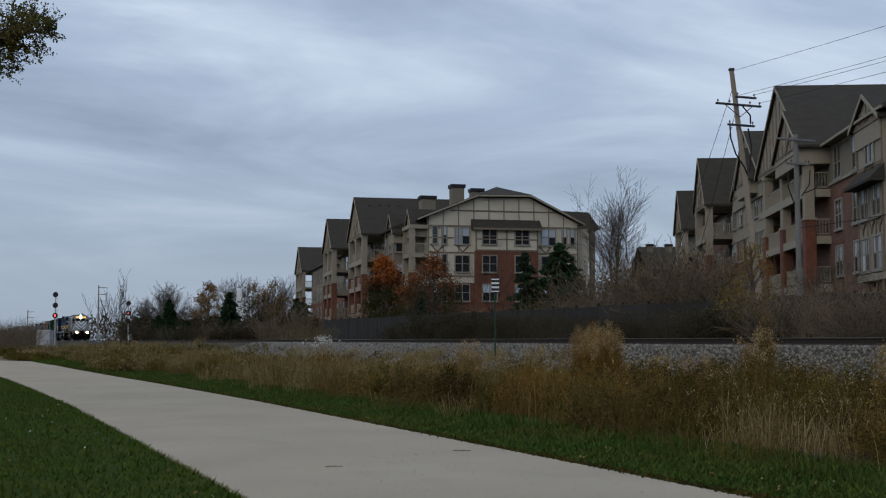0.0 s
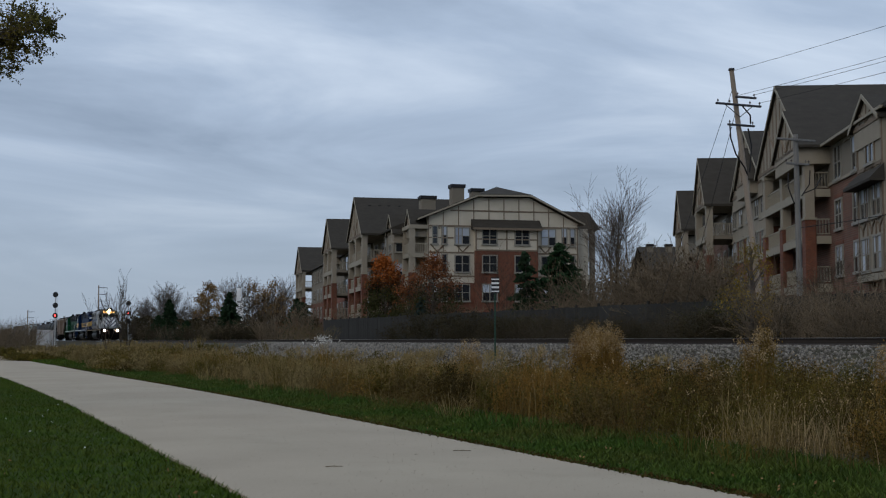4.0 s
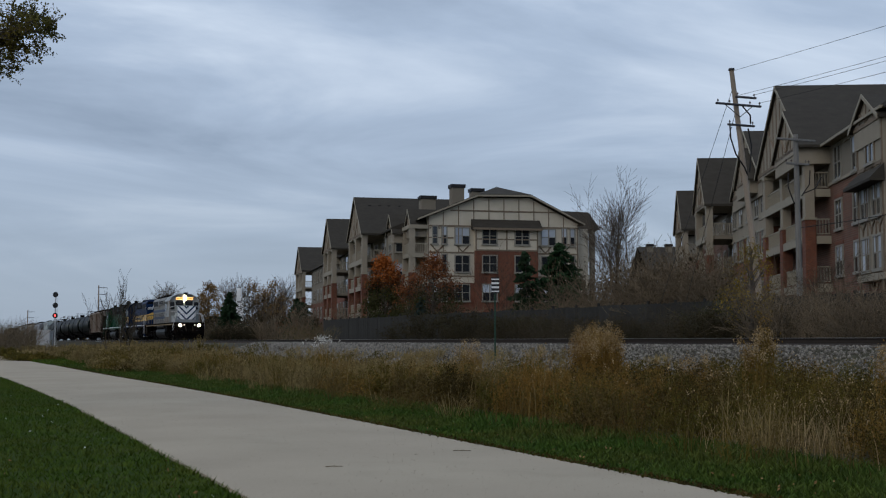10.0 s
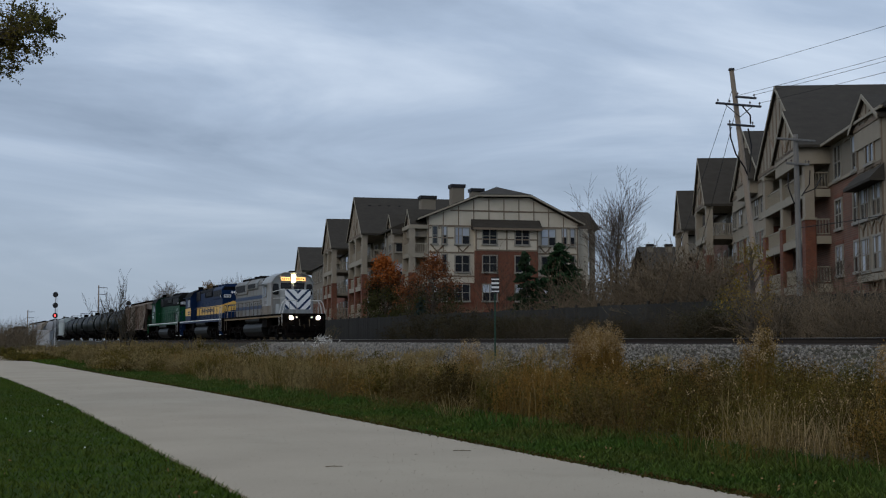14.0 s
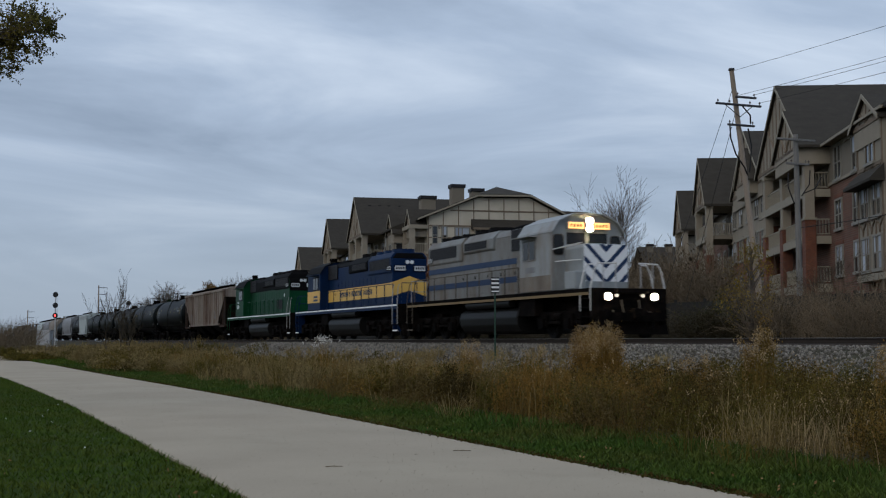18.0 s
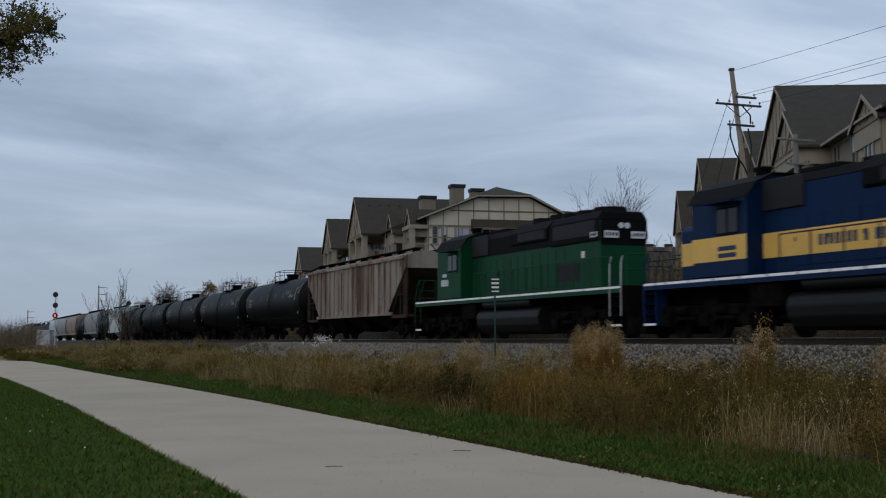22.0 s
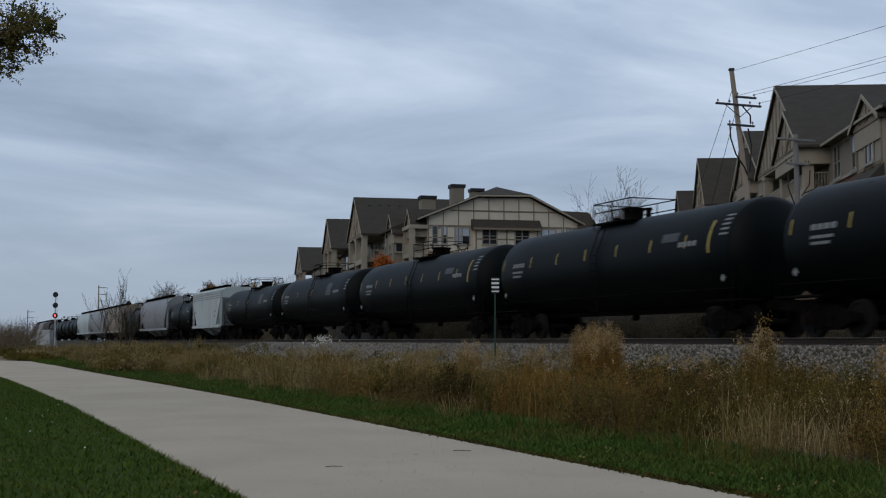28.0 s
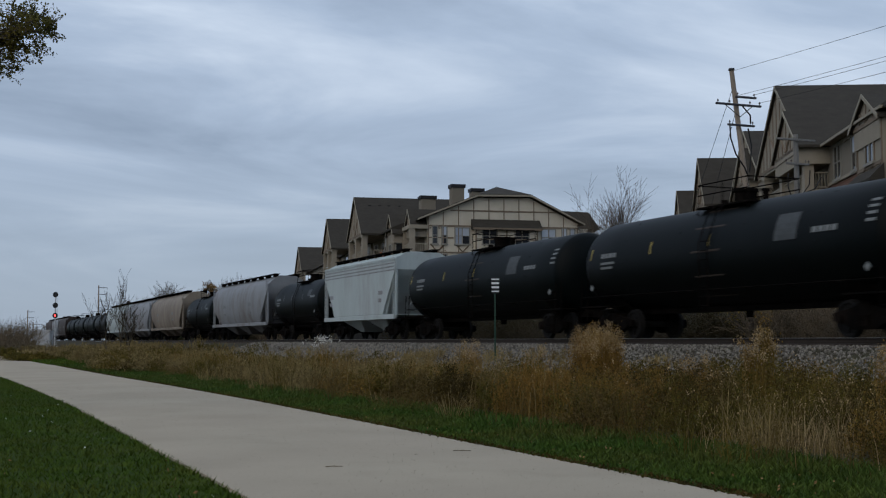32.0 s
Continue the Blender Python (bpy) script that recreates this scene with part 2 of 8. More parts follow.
M_TRIM = mat("cream_trim", (0.25, 0.224, 0.172), 0.7, var=0.08, scale=2, fine=30, bump=0.05)
M_CASING = mat("white_casing", (0.22, 0.21, 0.18), 0.6, var=0.08, scale=3, fine=30, bump=0.05)
M_PANE = glass("window_glass", (0.016, 0.019, 0.024), 0.08)
# Blind colour with the sky's pale blue reflection painted into it.
M_SKYBLIND = mat("blind_with_sky_reflection", (0.33, 0.37, 0.42), 0.35, var=0.1, scale=3, fine=40, bump=0.1, stretch=(1, 1, 6), rnd=0.35)


def brick_mat():
    m = bpy.data.materials.new("red_brick")
    m.use_nodes = True
    nt = m.node_tree
    N, L = nt.nodes.new, nt.links.new
    b = nt.nodes["Principled BSDF"]
    b.inputs["Roughness"].default_value = 0.9
    co = N("ShaderNodeTexCoord")
    mp = N("ShaderNodeMapping")
    mp.inputs["Rotation"].default_value = (radians(90), 0, 0)
    L(co.outputs["Object"], mp.inputs[0])
    br = N("ShaderNodeTexBrick")
    br.inputs["Color1"].default_value = (0.145, 0.046, 0.022, 1)
    br.inputs["Color2"].default_value = (0.098, 0.034, 0.018, 1)
    br.inputs["Mortar"].default_value = (0.12, 0.078, 0.056, 1)
    br.inputs["Scale"].default_value = 4.0
    br.inputs["Mortar Size"].default_value = 0.012
    L(mp.outputs[0], br.inputs["Vector"])
    nz = N("ShaderNodeTexNoise")
    nz.inputs["Scale"].default_value, nz.inputs["Detail"].default_value = 0.9, 5
    L(co.outputs["Object"], nz.inputs["Vector"])
    rg = N("ShaderNodeMapRange")
    rg.inputs["From Min"].default_value, rg.inputs["From Max"].default_value = 0.3, 0.7
    rg.inputs["To Min"].default_value, rg.inputs["To Max"].default_value = 0.75, 1.25
    L(nz.outputs[0], rg.inputs[0])
    vm = N("ShaderNodeVectorMath")
    vm.operation = "SCALE"
    L(br.outputs[0], vm.inputs[0])
    L(rg.outputs[0], vm.inputs["Scale"])
    L(vm.outputs[0], b.inputs["Base Color"])
    return m


M_BRICK = brick_mat()
FLOORS = (1.45, 4.4, 7.35, 10.3)
EAVE = 13.25


def window_meshes(w, h, double):
    def to_mesh(bm, mt):
        bmesh.ops.recalc_face_normals(bm, faces=bm.faces)
        me = bpy.data.meshes.new("window")
        bm.to_mesh(me)
        bm.free()
        me.materials.append(mt)
        return me
    bm = bmesh.new()
    c = 0.11
    box(bm, -w / 2 - c, -w / 2, -0.09, 0, -c, h + c)
    box(bm, w / 2, w / 2 + c, -0.09, 0, -c, h + c)
    box(bm, -w / 2, w / 2, -0.09, 0, h, h + c)
    box(bm, -w / 2 - c - 0.05, w / 2 + c + 0.05, -0.15, 0, -c - 0.06, 0)
    cols = [(-w / 2, -0.05), (0.05, w / 2)] if double else [(-w / 2, w / 2)]
    if double:
        box(bm, -0.05, 0.05, -0.08, 0, 0, h)
    for x0, x1 in cols:
        box(bm, x0, x1, -0.06, 0, h * 0.5 - 0.03, h * 0.5 + 0.03)
    frame_me = to_mesh(bm, M_CASING)
    panes = []
    for x0, x1 in cols:
        for z0, z1 in ((0.0, h * 0.5 - 0.03), (h * 0.5 + 0.03, h)):
            panes.append((to_mesh(made(box, x0 + 0.004, x1 - 0.004, -0.03, -0.004, z0 + 0.004, z1 - 0.004), M_PANE), to_mesh(made(box, x0 + 0.004, x1 - 0.004, -0.03, -0.004, z0 + 0.004, z1 - 0.004), M_SKYBLIND), z0 > 0))
    return frame_me, panes


WIN_DOUBLE, WIN_SINGLE = window_meshes(1.45, 1.65, True), window_meshes(0.72, 1.65, False)
WIN_TALL, WIN_SLIM = window_meshes(1.5, 1.95, True), window_meshes(0.42, 1.75, False)
win_rng = random.Random(4)


def window(house, x, y, z, turn, double=True, meshes=None):
    fm, panes = meshes or (WIN_DOUBLE if double else WIN_SINGLE)
    ob = new("window", fm)
    ob.parent = house
    ob.matrix_local = pose(x, y, z, 0, 0, turn)
    shade = win_rng.random() < 0.62
    for glass_me, sky_blind_me, upper in panes:
        p = new("pane", sky_blind_me if (shade and (upper or win_rng.random() < 0.15)) else glass_me)
        p.parent = ob
    return ob


def gable_slab(bm, axis, lo, hi, ze, zr, d0, d1, over=0.5, t=0.22):
    """Two roof slopes with thickness: across from lo to hi, running from d0 to d1."""
    mid = (lo + hi) / 2
    drop = (zr - ze) / (mid - lo) * over
    o = [(lo - over, ze - drop), (mid, zr), (hi + over, ze - drop), (hi + over, ze - drop + t), (mid, zr + t), (lo - over, ze - drop + t)]
    prism(bm, o, d0, d1, axis)


def rail_panel(house, p, q, z, name="balcony_rail"):
    """Cream railing with balusters between two points of the plan."""
    p, q = Vector((*p, z)), Vector((*q, z))
    ln = (q - p).length
    m = Matrix.Translation(p) @ (q - p).to_track_quat("X", "Z").to_matrix().to_4x4()
    bm = bmesh.new()
    box(bm, 0, ln, -0.04, 0.04, 0.98, 1.06)
    box(bm, 0, ln, -0.03, 0.03, 0.10, 0.16)
    n = max(2, int(ln / 0.17))
    for i in range(1, n):
        x = ln * i / n
        box(bm, x - 0.025, x + 0.025, -0.025, 0.025, 0.16, 0.98)
    ob = part(name, bm, M_TRIM, house)
    ob.matrix_local = m
    return ob


def timber_gable(house, x, y0, y1, ze, zr):
    """Half-timbering on a gable that faces -x: a tie beam, king post, studs and raking struts."""
    bm = bmesh.new()
    mid = (y0 + y1) / 2
    f = lambda y: ze + (zr - ze) * (1 - abs(y - mid) / (mid - y0))
    box(bm, x - 0.05, x, y0, y1, ze - 0.2, ze + 0.02)
    n = max(3, int((y1 - y0) / 1.15))
    for i in range(1, n):
        y = y0 + (y1 - y0) * i / n
        box(bm, x - 0.045, x, y - 0.07, y + 0.07, ze, f(y) - 0.1)
    for s in (-1, 1):
        tube(bm, (x - 0.02, mid + s * 0.2, ze + 0.1), (x - 0.02, mid + s * (mid - y0) * 0.45, f(mid + (mid - y0) * 0.45) - 0.15), 0.08, seg=4)
    part("timbering", bm, M_TIMBER, house, "brown half-timbering")
    # raking barge boards
    bm = bmesh.new()
    over = 0.38
    sl = (zr - ze) / (mid - y0)
    prism(bm, [(y0 - over, ze - sl * over - 0.06), (mid, zr - 0.06), (y1 + over, ze - sl * over - 0.06), (y1 + over, ze - sl * over + 0.17), (mid, zr + 0.17), (y0 - over, ze - sl * over + 0.17)], x - 0.25, x - 0.205, "x")
    part("barge_board", bm, M_TRIM, house)


def wing(house, y0, y1, x0, x_in, zr, brick_to=8.6, posts=3, piers=None, floors=None):
    """A cross wing with stacked balconies under a half-timbered gable that faces the railway."""
    rec = 2.9
    part("wing_wall", made(box, x0 + rec, x_in, y0, y1, 7.35, EAVE), M_TAUPE, house)
    part("wing_base_wall", made(box, x0 + rec, x_in, y0, y1, 0.9, 7.35), M_BRICK, house)
    # gable over the balconies
    bm = bmesh.new()
    mid = (y0 + y1) / 2
    prism(bm, [(y0, EAVE - 0.35), (y1, EAVE - 0.35), (y1, EAVE), (mid, zr), (y0, EAVE)], x0, x_in, "x")
    part("gable_wall", bm, M_PIER, house)
    bm = bmesh.new()
    gable_slab(bm, "x", y0, y1, EAVE, zr, x0 - 0.2, x_in, 0.4, 0.2)
    part("wing_roof", bm, M_SHINGLE, house)
    timber_gable(house, x0, y0, y1, EAVE, zr)
    ys = piers or [y0 + 0.3 + (y1 - y0 - 0.6) * i / (posts - 1) for i in range(posts)]
    for y in ys:
        part("pier", made(box, x0, x0 + 0.55, y - 0.4, y + 0.4, brick_to, EAVE - 0.35), M_PIER, house)
        part("pier_head", made(box, x0 - 0.06, x0 + 0.62, y - 0.48, y + 0.48, EAVE - 0.62, EAVE - 0.352), M_TRIM, house)
        part("brick_pier", made(box, x0 - 0.05, x0 + 0.6, y - 0.46, y + 0.46, 0.9, brick_to), M_BRICK, house)
        part("pier_cap", made(box, x0 - 0.1, x0 + 0.65, y - 0.52, y + 0.52, brick_to, brick_to + 0.15), M_TRIM, house)
    for z in floors or FLOORS[1:]:
        part("balcony_floor", made(box, x0 + 0.1, x0 + rec, y0, y1, z - 0.3, z), M_TAUPE, house)
        part("balcony_beam", made(box, x0 - 0.02, x0 + 0.098, y0, y1, z - 0.5, z), M_TRIM, house)
        for a, b in zip(ys, ys[1:]):
            rail_panel(house, (x0 + 0.2, a + 0.3), (x0 + 0.2, b - 0.3), z)
        rail_panel(house, (x0 + 0.55, y0 + 0.25), (x0 + rec, y0 + 0.25), z)
        for y in ((ys[0] + ys[1]) / 2, (ys[-1] + ys[-2]) / 2):
            # Doors added here: their dark panes stand in for the recess's deep shade.
            dr = part("recess_shade_door", made(box, x0 + rec - 0.06, x0 + rec, y - 0.95, y + 0.95, z, z + 2.2), M_CASING, house)
            for s in (-1, 1):
                part("pane", made(box, x0 + rec - 0.075, x0 + rec - 0.061, min(y + s * 0.06, y + s * 0.85), max(y + s * 0.06, y + s * 0.85), z + 0.1, z + 2.1), M_PANE, dr)


def small_gable(house, x, x_in, y0, y1, ze, zr, wall=None):
    bm = bmesh.new()
    mid = (y0 + y1) / 2
    prism(bm, [(y0, ze - 1.2), (y1, ze - 1.2), (y1, ze), (mid, zr), (y0, ze)], x, x_in, "x")
    part("gable_wall", bm, wall or M_PIER, house)
    bm = bmesh.new()
    gable_slab(bm, "x", y0, y1, ze, zr, x - 0.18, x_in + 1.5, 0.35, 0.16)
    part("gable_roof", bm, M_SHINGLE, house)
    timber_gable(house, x, y0, y1, ze, zr)


def chimney(house, x, y, z0, z1, w=1.3):
    ch = part("chimney", made(box, x - w / 2, x + w / 2, y - w / 2, y + w / 2, z0, z1 - 0.35), M_TAUPE, house, bevel=0.02)
    part("chimney_cap", made(box, x - w / 2 - 0.12, x + w / 2 + 0.12, y - w / 2 - 0.12, y + w / 2 + 0.12, z1 - 0.35, z1), M_BLACK_METAL, ch)


M_BLACK_METAL = mat("dark_metal", (0.02, 0.02, 0.022), 0.6, 0.3, var=0.2, scale=4, fine=30, bump=0.05)


def far_house():
    h = thing("apartment_building", pose(*fw_pt(128, -1.57), 0, 0, 0, 80.79), "long cream and brick apartment building with half-timbered gables", "apartment building")
    part("wall", made(box, 0, 16.3, 0, 96, 7.3, EAVE), M_STUCCO, h)
    part("base_wall", made(box, 0, 16.3, 0, 96, 0.9, 7.3), M_BRICK, h)
    # clipped gable end
    bm = bmesh.new()
    prism(bm, [(0, EAVE), (16.3, EAVE), (16.3, 13.65), (10.9, 16.3), (5.3, 16.2), (0, 14.1)], 0, 6)
    part("gable_wall", bm, M_STUCCO, h)
    bm = bmesh.new()
    for up in (0.0, 0.22):
        q = [(-1.2, -0.6, 13.7), (5.2, -0.6, 16.3), (10.95, -0.6, 16.4), (16.85, -0.6, 13.5), (16.85, 96.5, 13.5), (8.15, 96.5, 17.6), (-1.2, 96.5, 13.7), (8.15, 3.2, 17.6)]
        v = [bm.verts.new((x, y, z + up)) for x, y, z in q]
        for f in ((0, 1, 7, 5, 6), (1, 2, 7), (2, 3, 4, 5, 7)):
            bm.faces.new([v[i] for i in f])
        if up:
            lo = v0
            for i, j in ((0, 1), (1, 2), (2, 3), (3, 4), (4, 5), (5, 6), (6, 0)):
                bm.faces.new((lo[i], lo[j], v[j], v[i]))
        v0 = v
    part("main_roof", bm, M_SHINGLE, h, "dark shingle roof with a clipped gable")
    bm = bmesh.new()
    o = [(-1.2, 13.68), (5.2, 16.28), (10.95, 16.38), (16.85, 13.48), (16.85, 13.67), (10.97, 16.57), (5.18, 16.47), (-1.2, 13.87)]
    prism(bm, o, -0.66, -0.6)
    part("barge_board", bm, M_TRIM, h)
    # projecting middle bay with a pent roof
    part("bay_wall", made(box, 4.95, 11.7, -0.55, 0, 10.65, 12.95), M_STUCCO, h)
    part("bay_base_wall", made(box, 4.95, 11.7, -0.55, 0, 0.9, 10.65), M_BRICK, h)
    bm = bmesh.new()
    prism(bm, [(-1.0, 12.85), (-1.0, 13.0), (0.0, 13.95), (0.0, 12.85)], 4.6, 12.05, "x")
    part("pent_roof", bm, M_SHINGLE, h)
    part("pent_fascia", made(box, 4.6, 12.05, -1.05, -1.005, 12.78, 13.0), M_TIMBER, h)
    # timber boards
    bm = bmesh.new()
    for x in [0.08] + [1.63 * i for i in range(1, 10)] + [16.2]:
        top = min(14.1 + x * 0.396, 16.2, 13.65 + (16.3 - x) * 0.49)
        if 4.4 < x < 12.2:
            box(bm, x - 0.045, x + 0.045, -0.05, 0, 13.95, top - 0.1)
        else:
            box(bm, x - 0.045, x + 0.045, -0.05, 0, 10.4 if x > 1 and x < 15.5 else 8.0, top - 0.1)
    box(bm, 2.4, 13.9, -0.055, 0, 14.75, 14.9)
    box(bm, 0, 4.95, -0.055, 0, 13.1, 13.28)
    box(bm, 11.7, 16.3, -0.055, 0, 13.1, 13.28)
    for z in (10.35, 7.9):
        box(bm, 0, 4.95, -0.055, 0, z, z + 0.16)
        box(bm, 11.7, 16.3, -0.055, 0, z, z + 0.16)
    box(bm, 0, 2.7, -0.052, 0, 11.9, 12.02)
    box(bm, 13.7, 16.3, -0.052, 0, 11.4, 11.52)
    for xc in (3.7, 12.65, 1.0, 14.6):
        for s in (-1, 1):
            tube(bm, (xc, -0.03, 10.5), (xc + s * 0.75, -0.03, 11.3), 0.07, seg=4)
    box(bm, 4.95, 11.7, -0.6, -0.55, 11.78, 11.9)
    box(bm, 4.95, 11.7, -0.6, -0.55, 10.6, 10.76)
    for x in (5.0, 8.3, 11.62):
        box(bm, x - 0.07, x + 0.07, -0.6, -0.55, 10.76, 12.9)
    part("timbering", bm, M_TIMBER, h, "brown half-timbering")
    for z in (11.35, 8.45, 5.45):
        window(h, 3.65, 0, z, 0)
        window(h, 13.0, 0, z, 0)
        window(h, 6.45, -0.55, z, 0)
        window(h, 9.95, -0.55, z, 0)
        for x in (0.75, 1.75, 14.75, 15.65):
            window(h, x, 0, z, 0, meshes=WIN_SLIM)
    # corner porch with stacked balconies
    for y in (-0.2, 3.4):
        part("pier", made(box, -1.95, -1.35, y, y + 0.55, 8.3, 12.9), M_PIER, h)
        part("brick_pier", made(box, -2.0, -1.3, y - 0.05, y + 0.6, 0.9, 8.3), M_BRICK, h)
    part("porch_wall", made(box, -1.2, 0, 1.6, 4.2, 0.9, EAVE), M_TAUPE, h)
    for z in FLOORS[1:]:
        part("balcony_floor", made(box, -1.95, 0, -0.25, 3.95, z - 0.42, z), M_TRIM, h)
        rail_panel(h, (-1.35, -0.1), (0, -0.1), z)
        rail_panel(h, (-1.8, 0.35), (-1.8, 3.4), z)
    part("porch_beam", made(box, -2.0, 0, -0.25, 4.2, 12.85, EAVE), M_TRIM, h)
    small_gable(h, -1.6, 0.2, 0.35, 3.4, EAVE, 14.9)
    part("step_wall", made(box, -2.85, 0, 4.2, 10.0, 7.35, EAVE), M_TAUPE, h)
    part("step_base_wall", made(box, -2.85, 0, 4.2, 10.0, 0.9, 7.35), M_BRICK, h)
    small_gable(h, -2.9, 0.5, 3.9, 7.5, EAVE - 0.4, 14.7)
    bm = bmesh.new()
    prism(bm, [(-3.3, 13.0), (-3.3, 13.2), (1.0, 15.0), (1.0, 13.0)], 4.0, 10.0)
    part("lean_roof", bm, M_SHINGLE, h)
    for z in (10.75, 7.8, 4.9):
        window(h, -2.85, 6.0, z, -90)
        window(h, -2.85, 8.7, z, -90, False)
        window(h, -2.2, 4.2, z, 0, False)
    wing(h, 10.0, 20.7, -5.3, 8, 17.55)
    part("link_wall", made(box, -2.6, 0, 20.7, 32, 7.35, EAVE), M_TAUPE, h)
    part("link_base_wall", made(box, -2.6, 0, 20.7, 32, 0.9, 7.35), M_BRICK, h)
    small_gable(h, -3.0, 0.5, 24.0, 28.5, EAVE, 15.6)
    wing(h, 32, 41.2, -5.8, 8, 17.1)
    part("link_wall", made(box, -2.6, 0, 41.2, 84, 7.35, EAVE), M_TAUPE, h)
    part("link_base_wall", made(box, -2.6, 0, 41.2, 84, 0.9, 7.35), M_BRICK, h)
    small_gable(h, -3.6, 0.5, 48.0, 53.0, EAVE, 15.8)
    bm = bmesh.new()
    prism(bm, [(-3.1, 12.9), (-3.1, 13.1), (3.0, 15.7), (3.0, 12.9)], 20.5, 84)
    part("lean_roof", bm, M_SHINGLE, h)
    wing(h, 84, 95, -4.2, 8, 17.3)
    for y in (22.5, 26.2, 30.0, 44, 47, 50.5, 54, 58, 62, 66, 70, 74, 78, 82):
        for z in (10.75, 7.8, 4.9):
            window(h, -2.6, y, z, -90, y % 2 < 1)
    # balconies at the other corner
    part("porch_wall", made(box, 16.3, 17.9, 1.4, 10.0, 0.9, 13.28), M_STUCCO, h)
    for z in FLOORS[1:]:
        part("balcony_floor", made(box, 17.9, 19.0, 2.4, 6.5, z - 0.42, z), M_TRIM, h)
        rail_panel(h, (17.9, 2.5), (18.9, 2.5), z)
    part("pier", made(box, 18.5, 19.0, 2.4, 2.9, 0.9, 13.28), M_PIER, h)
    part("porch_back_wall", made(box, 17.3, 19.2, 6.5, 10.0, 0.9, 13.28), M_TAUPE, h)
    bm = bmesh.new()
    v = [bm.verts.new(p) for p in ((15.9, 2.2, 13.3), (19.6, 2.2, 13.3), (19.6, 10.0, 13.3), (15.9, 10.0, 13.3), (15.0, 4.2, 15.5), (18.9, 4.2, 15.4), (18.9, 10.0, 15.4), (15.0, 10.0, 15.5))]
    for f in ((0, 1, 2, 3), (4, 7, 6, 5), (0, 4, 5, 1), (1, 5, 6, 2), (2, 6, 7, 3), (3, 7, 4, 0)):
        bm.faces.new([v[i] for i in f])
    part("corner_roof", bm, M_SHINGLE, h)
    chimney(h, 4.0, 4.0, 14.0, 18.0, 1.35)
    chimney(h, 2.0, 10.0, 14.0, 17.4, 1.6)
    chimney(h, 6.9, 7.0, 15.5, 18.0, 1.3)
    for x in (-4.05, -2.88, -1.83, -0.58):
        part("roof_vent", made(box, x, x + 0.32, 13.95, 14.2, 16.45, 16.72), M_BLACK_METAL, h)
    return h


def near_house():
    h = thing("apartment_building", pose(*fw_pt(75.6, 22.0), 0, 0, 0, 64.49), "brick and taupe apartment building with balconies and gables", "apartment building")
    part("wall", made(box, 1.5, 17, -14, 72, 10.8, EAVE), M_TAUPE, h)
    part("base_wall", made(box, 1.5, 17, -14, 72, 0.9, 10.8), M_BRICK, h)
    bm = bmesh.new()
    gable_slab(bm, "y", 1.5, 17, EAVE, 17.4, -14.5, 72.5)
    part("main_roof", bm, M_SHINGLE, h)
    part("soffit", made(box, 0.95, 1.5, -14, -0.65, 13.02, 13.1), M_PIER, h)
    part("gutter", made(box, 0.82, 0.95, -14, -0.65, 12.95, 13.1), M_TRIM, h)
    part("frieze", made(box, 1.44, 1.5, -9.0, -0.65, 12.75, 13.0), M_PIER, h)
    part("sill_course", made(box, 1.38, 1.5, -9.0, -0.65, 10.62, 10.8), M_TRIM, h)
    # tower of balconies: three piers under a big timbered gable with a smaller one in front
    wing(h, -0.6, 14.4, 0.0, 9, 18.2, piers=(-0.3, 6.45, 12.4), floors=(4.75, 7.65, 10.5))
    small_gable(h, -0.35, 2, -0.9, 6.4, 13.2, 15.75)
    part("gable_beam", made(box, -0.4, 0.0, -0.9, 6.4, 12.75, 13.15), M_PIER, h)
    for z in (4.75, 7.65, 10.5):
        part("balcony_beam", made(box, 0.62, 1.5, -0.72, -0.601, z - 0.5, z - 0.02), M_TRIM, h)
        part("balcony_wall", made(box, 2.84, 2.9, 0.4, 5.6, z, z + 2.3), M_PIER, h)
        window(h, 2.84, 4.6, z + 0.35, -90)
    # windows in the brick front, tall ones under the eave
    for y in (-2.75, -6.85):
        window(h, 1.5, y, 10.85, -90, meshes=WIN_TALL)
        for z in (7.9, 5.15, 2.3):
            window(h, 1.5, y, z, -90)
            part("lintel", made(box, 1.46, 1.5, y - 0.95, y + 0.95, z + 1.8, z + 2.0), M_BRICK, h)
    # bay with a gable, a pent roof and timber panels, carried on brackets
    part("bay_wall", made(box, 1.1, 1.5, -13.4, -8.55, 4.75, 12.8), M_PIER, h)
    small_gable(h, 1.0, 3, -13.3, -8.35, 12.75, 14.1, M_PIER)
    bm = bmesh.new()
    for y in (-13.3, -11.9, -10.3, -8.65):
        box(bm, 1.045, 1.1, y - 0.08, y + 0.08, 4.8, 12.7)
    for z in (4.75, 7.55, 9.75, 10.3, 12.55):
        box(bm, 1.045, 1.1, -13.4, -8.55, z, z + 0.17)
    for yc in (-9.45, -11.1, -12.6):
        for q in (-1, 1):
            for z in (6.9, 9.75):
                tubes(bm, [(1.07, yc, z - 0.05), (1.07, yc + q * 0.12, z + 0.3), (1.07, yc + q * 0.6, z + 0.62)], 0.055, 4)
    part("timbering", bm, M_TIMBER, h, "brown half-timbering")
    bm = bmesh.new()
    prism(bm, [(0.35, 9.35), (0.35, 9.5), (1.1, 10.25), (1.1, 9.35)], -13.6, -8.3)
    part("pent_roof", bm, M_SHINGLE, h)
    part("bay_floor", made(box, 0.95, 1.5, -13.5, -8.45, 4.4, 4.75), M_TRIM, h)
    for y in (-8.8, -13.1):
        bm = bmesh.new()
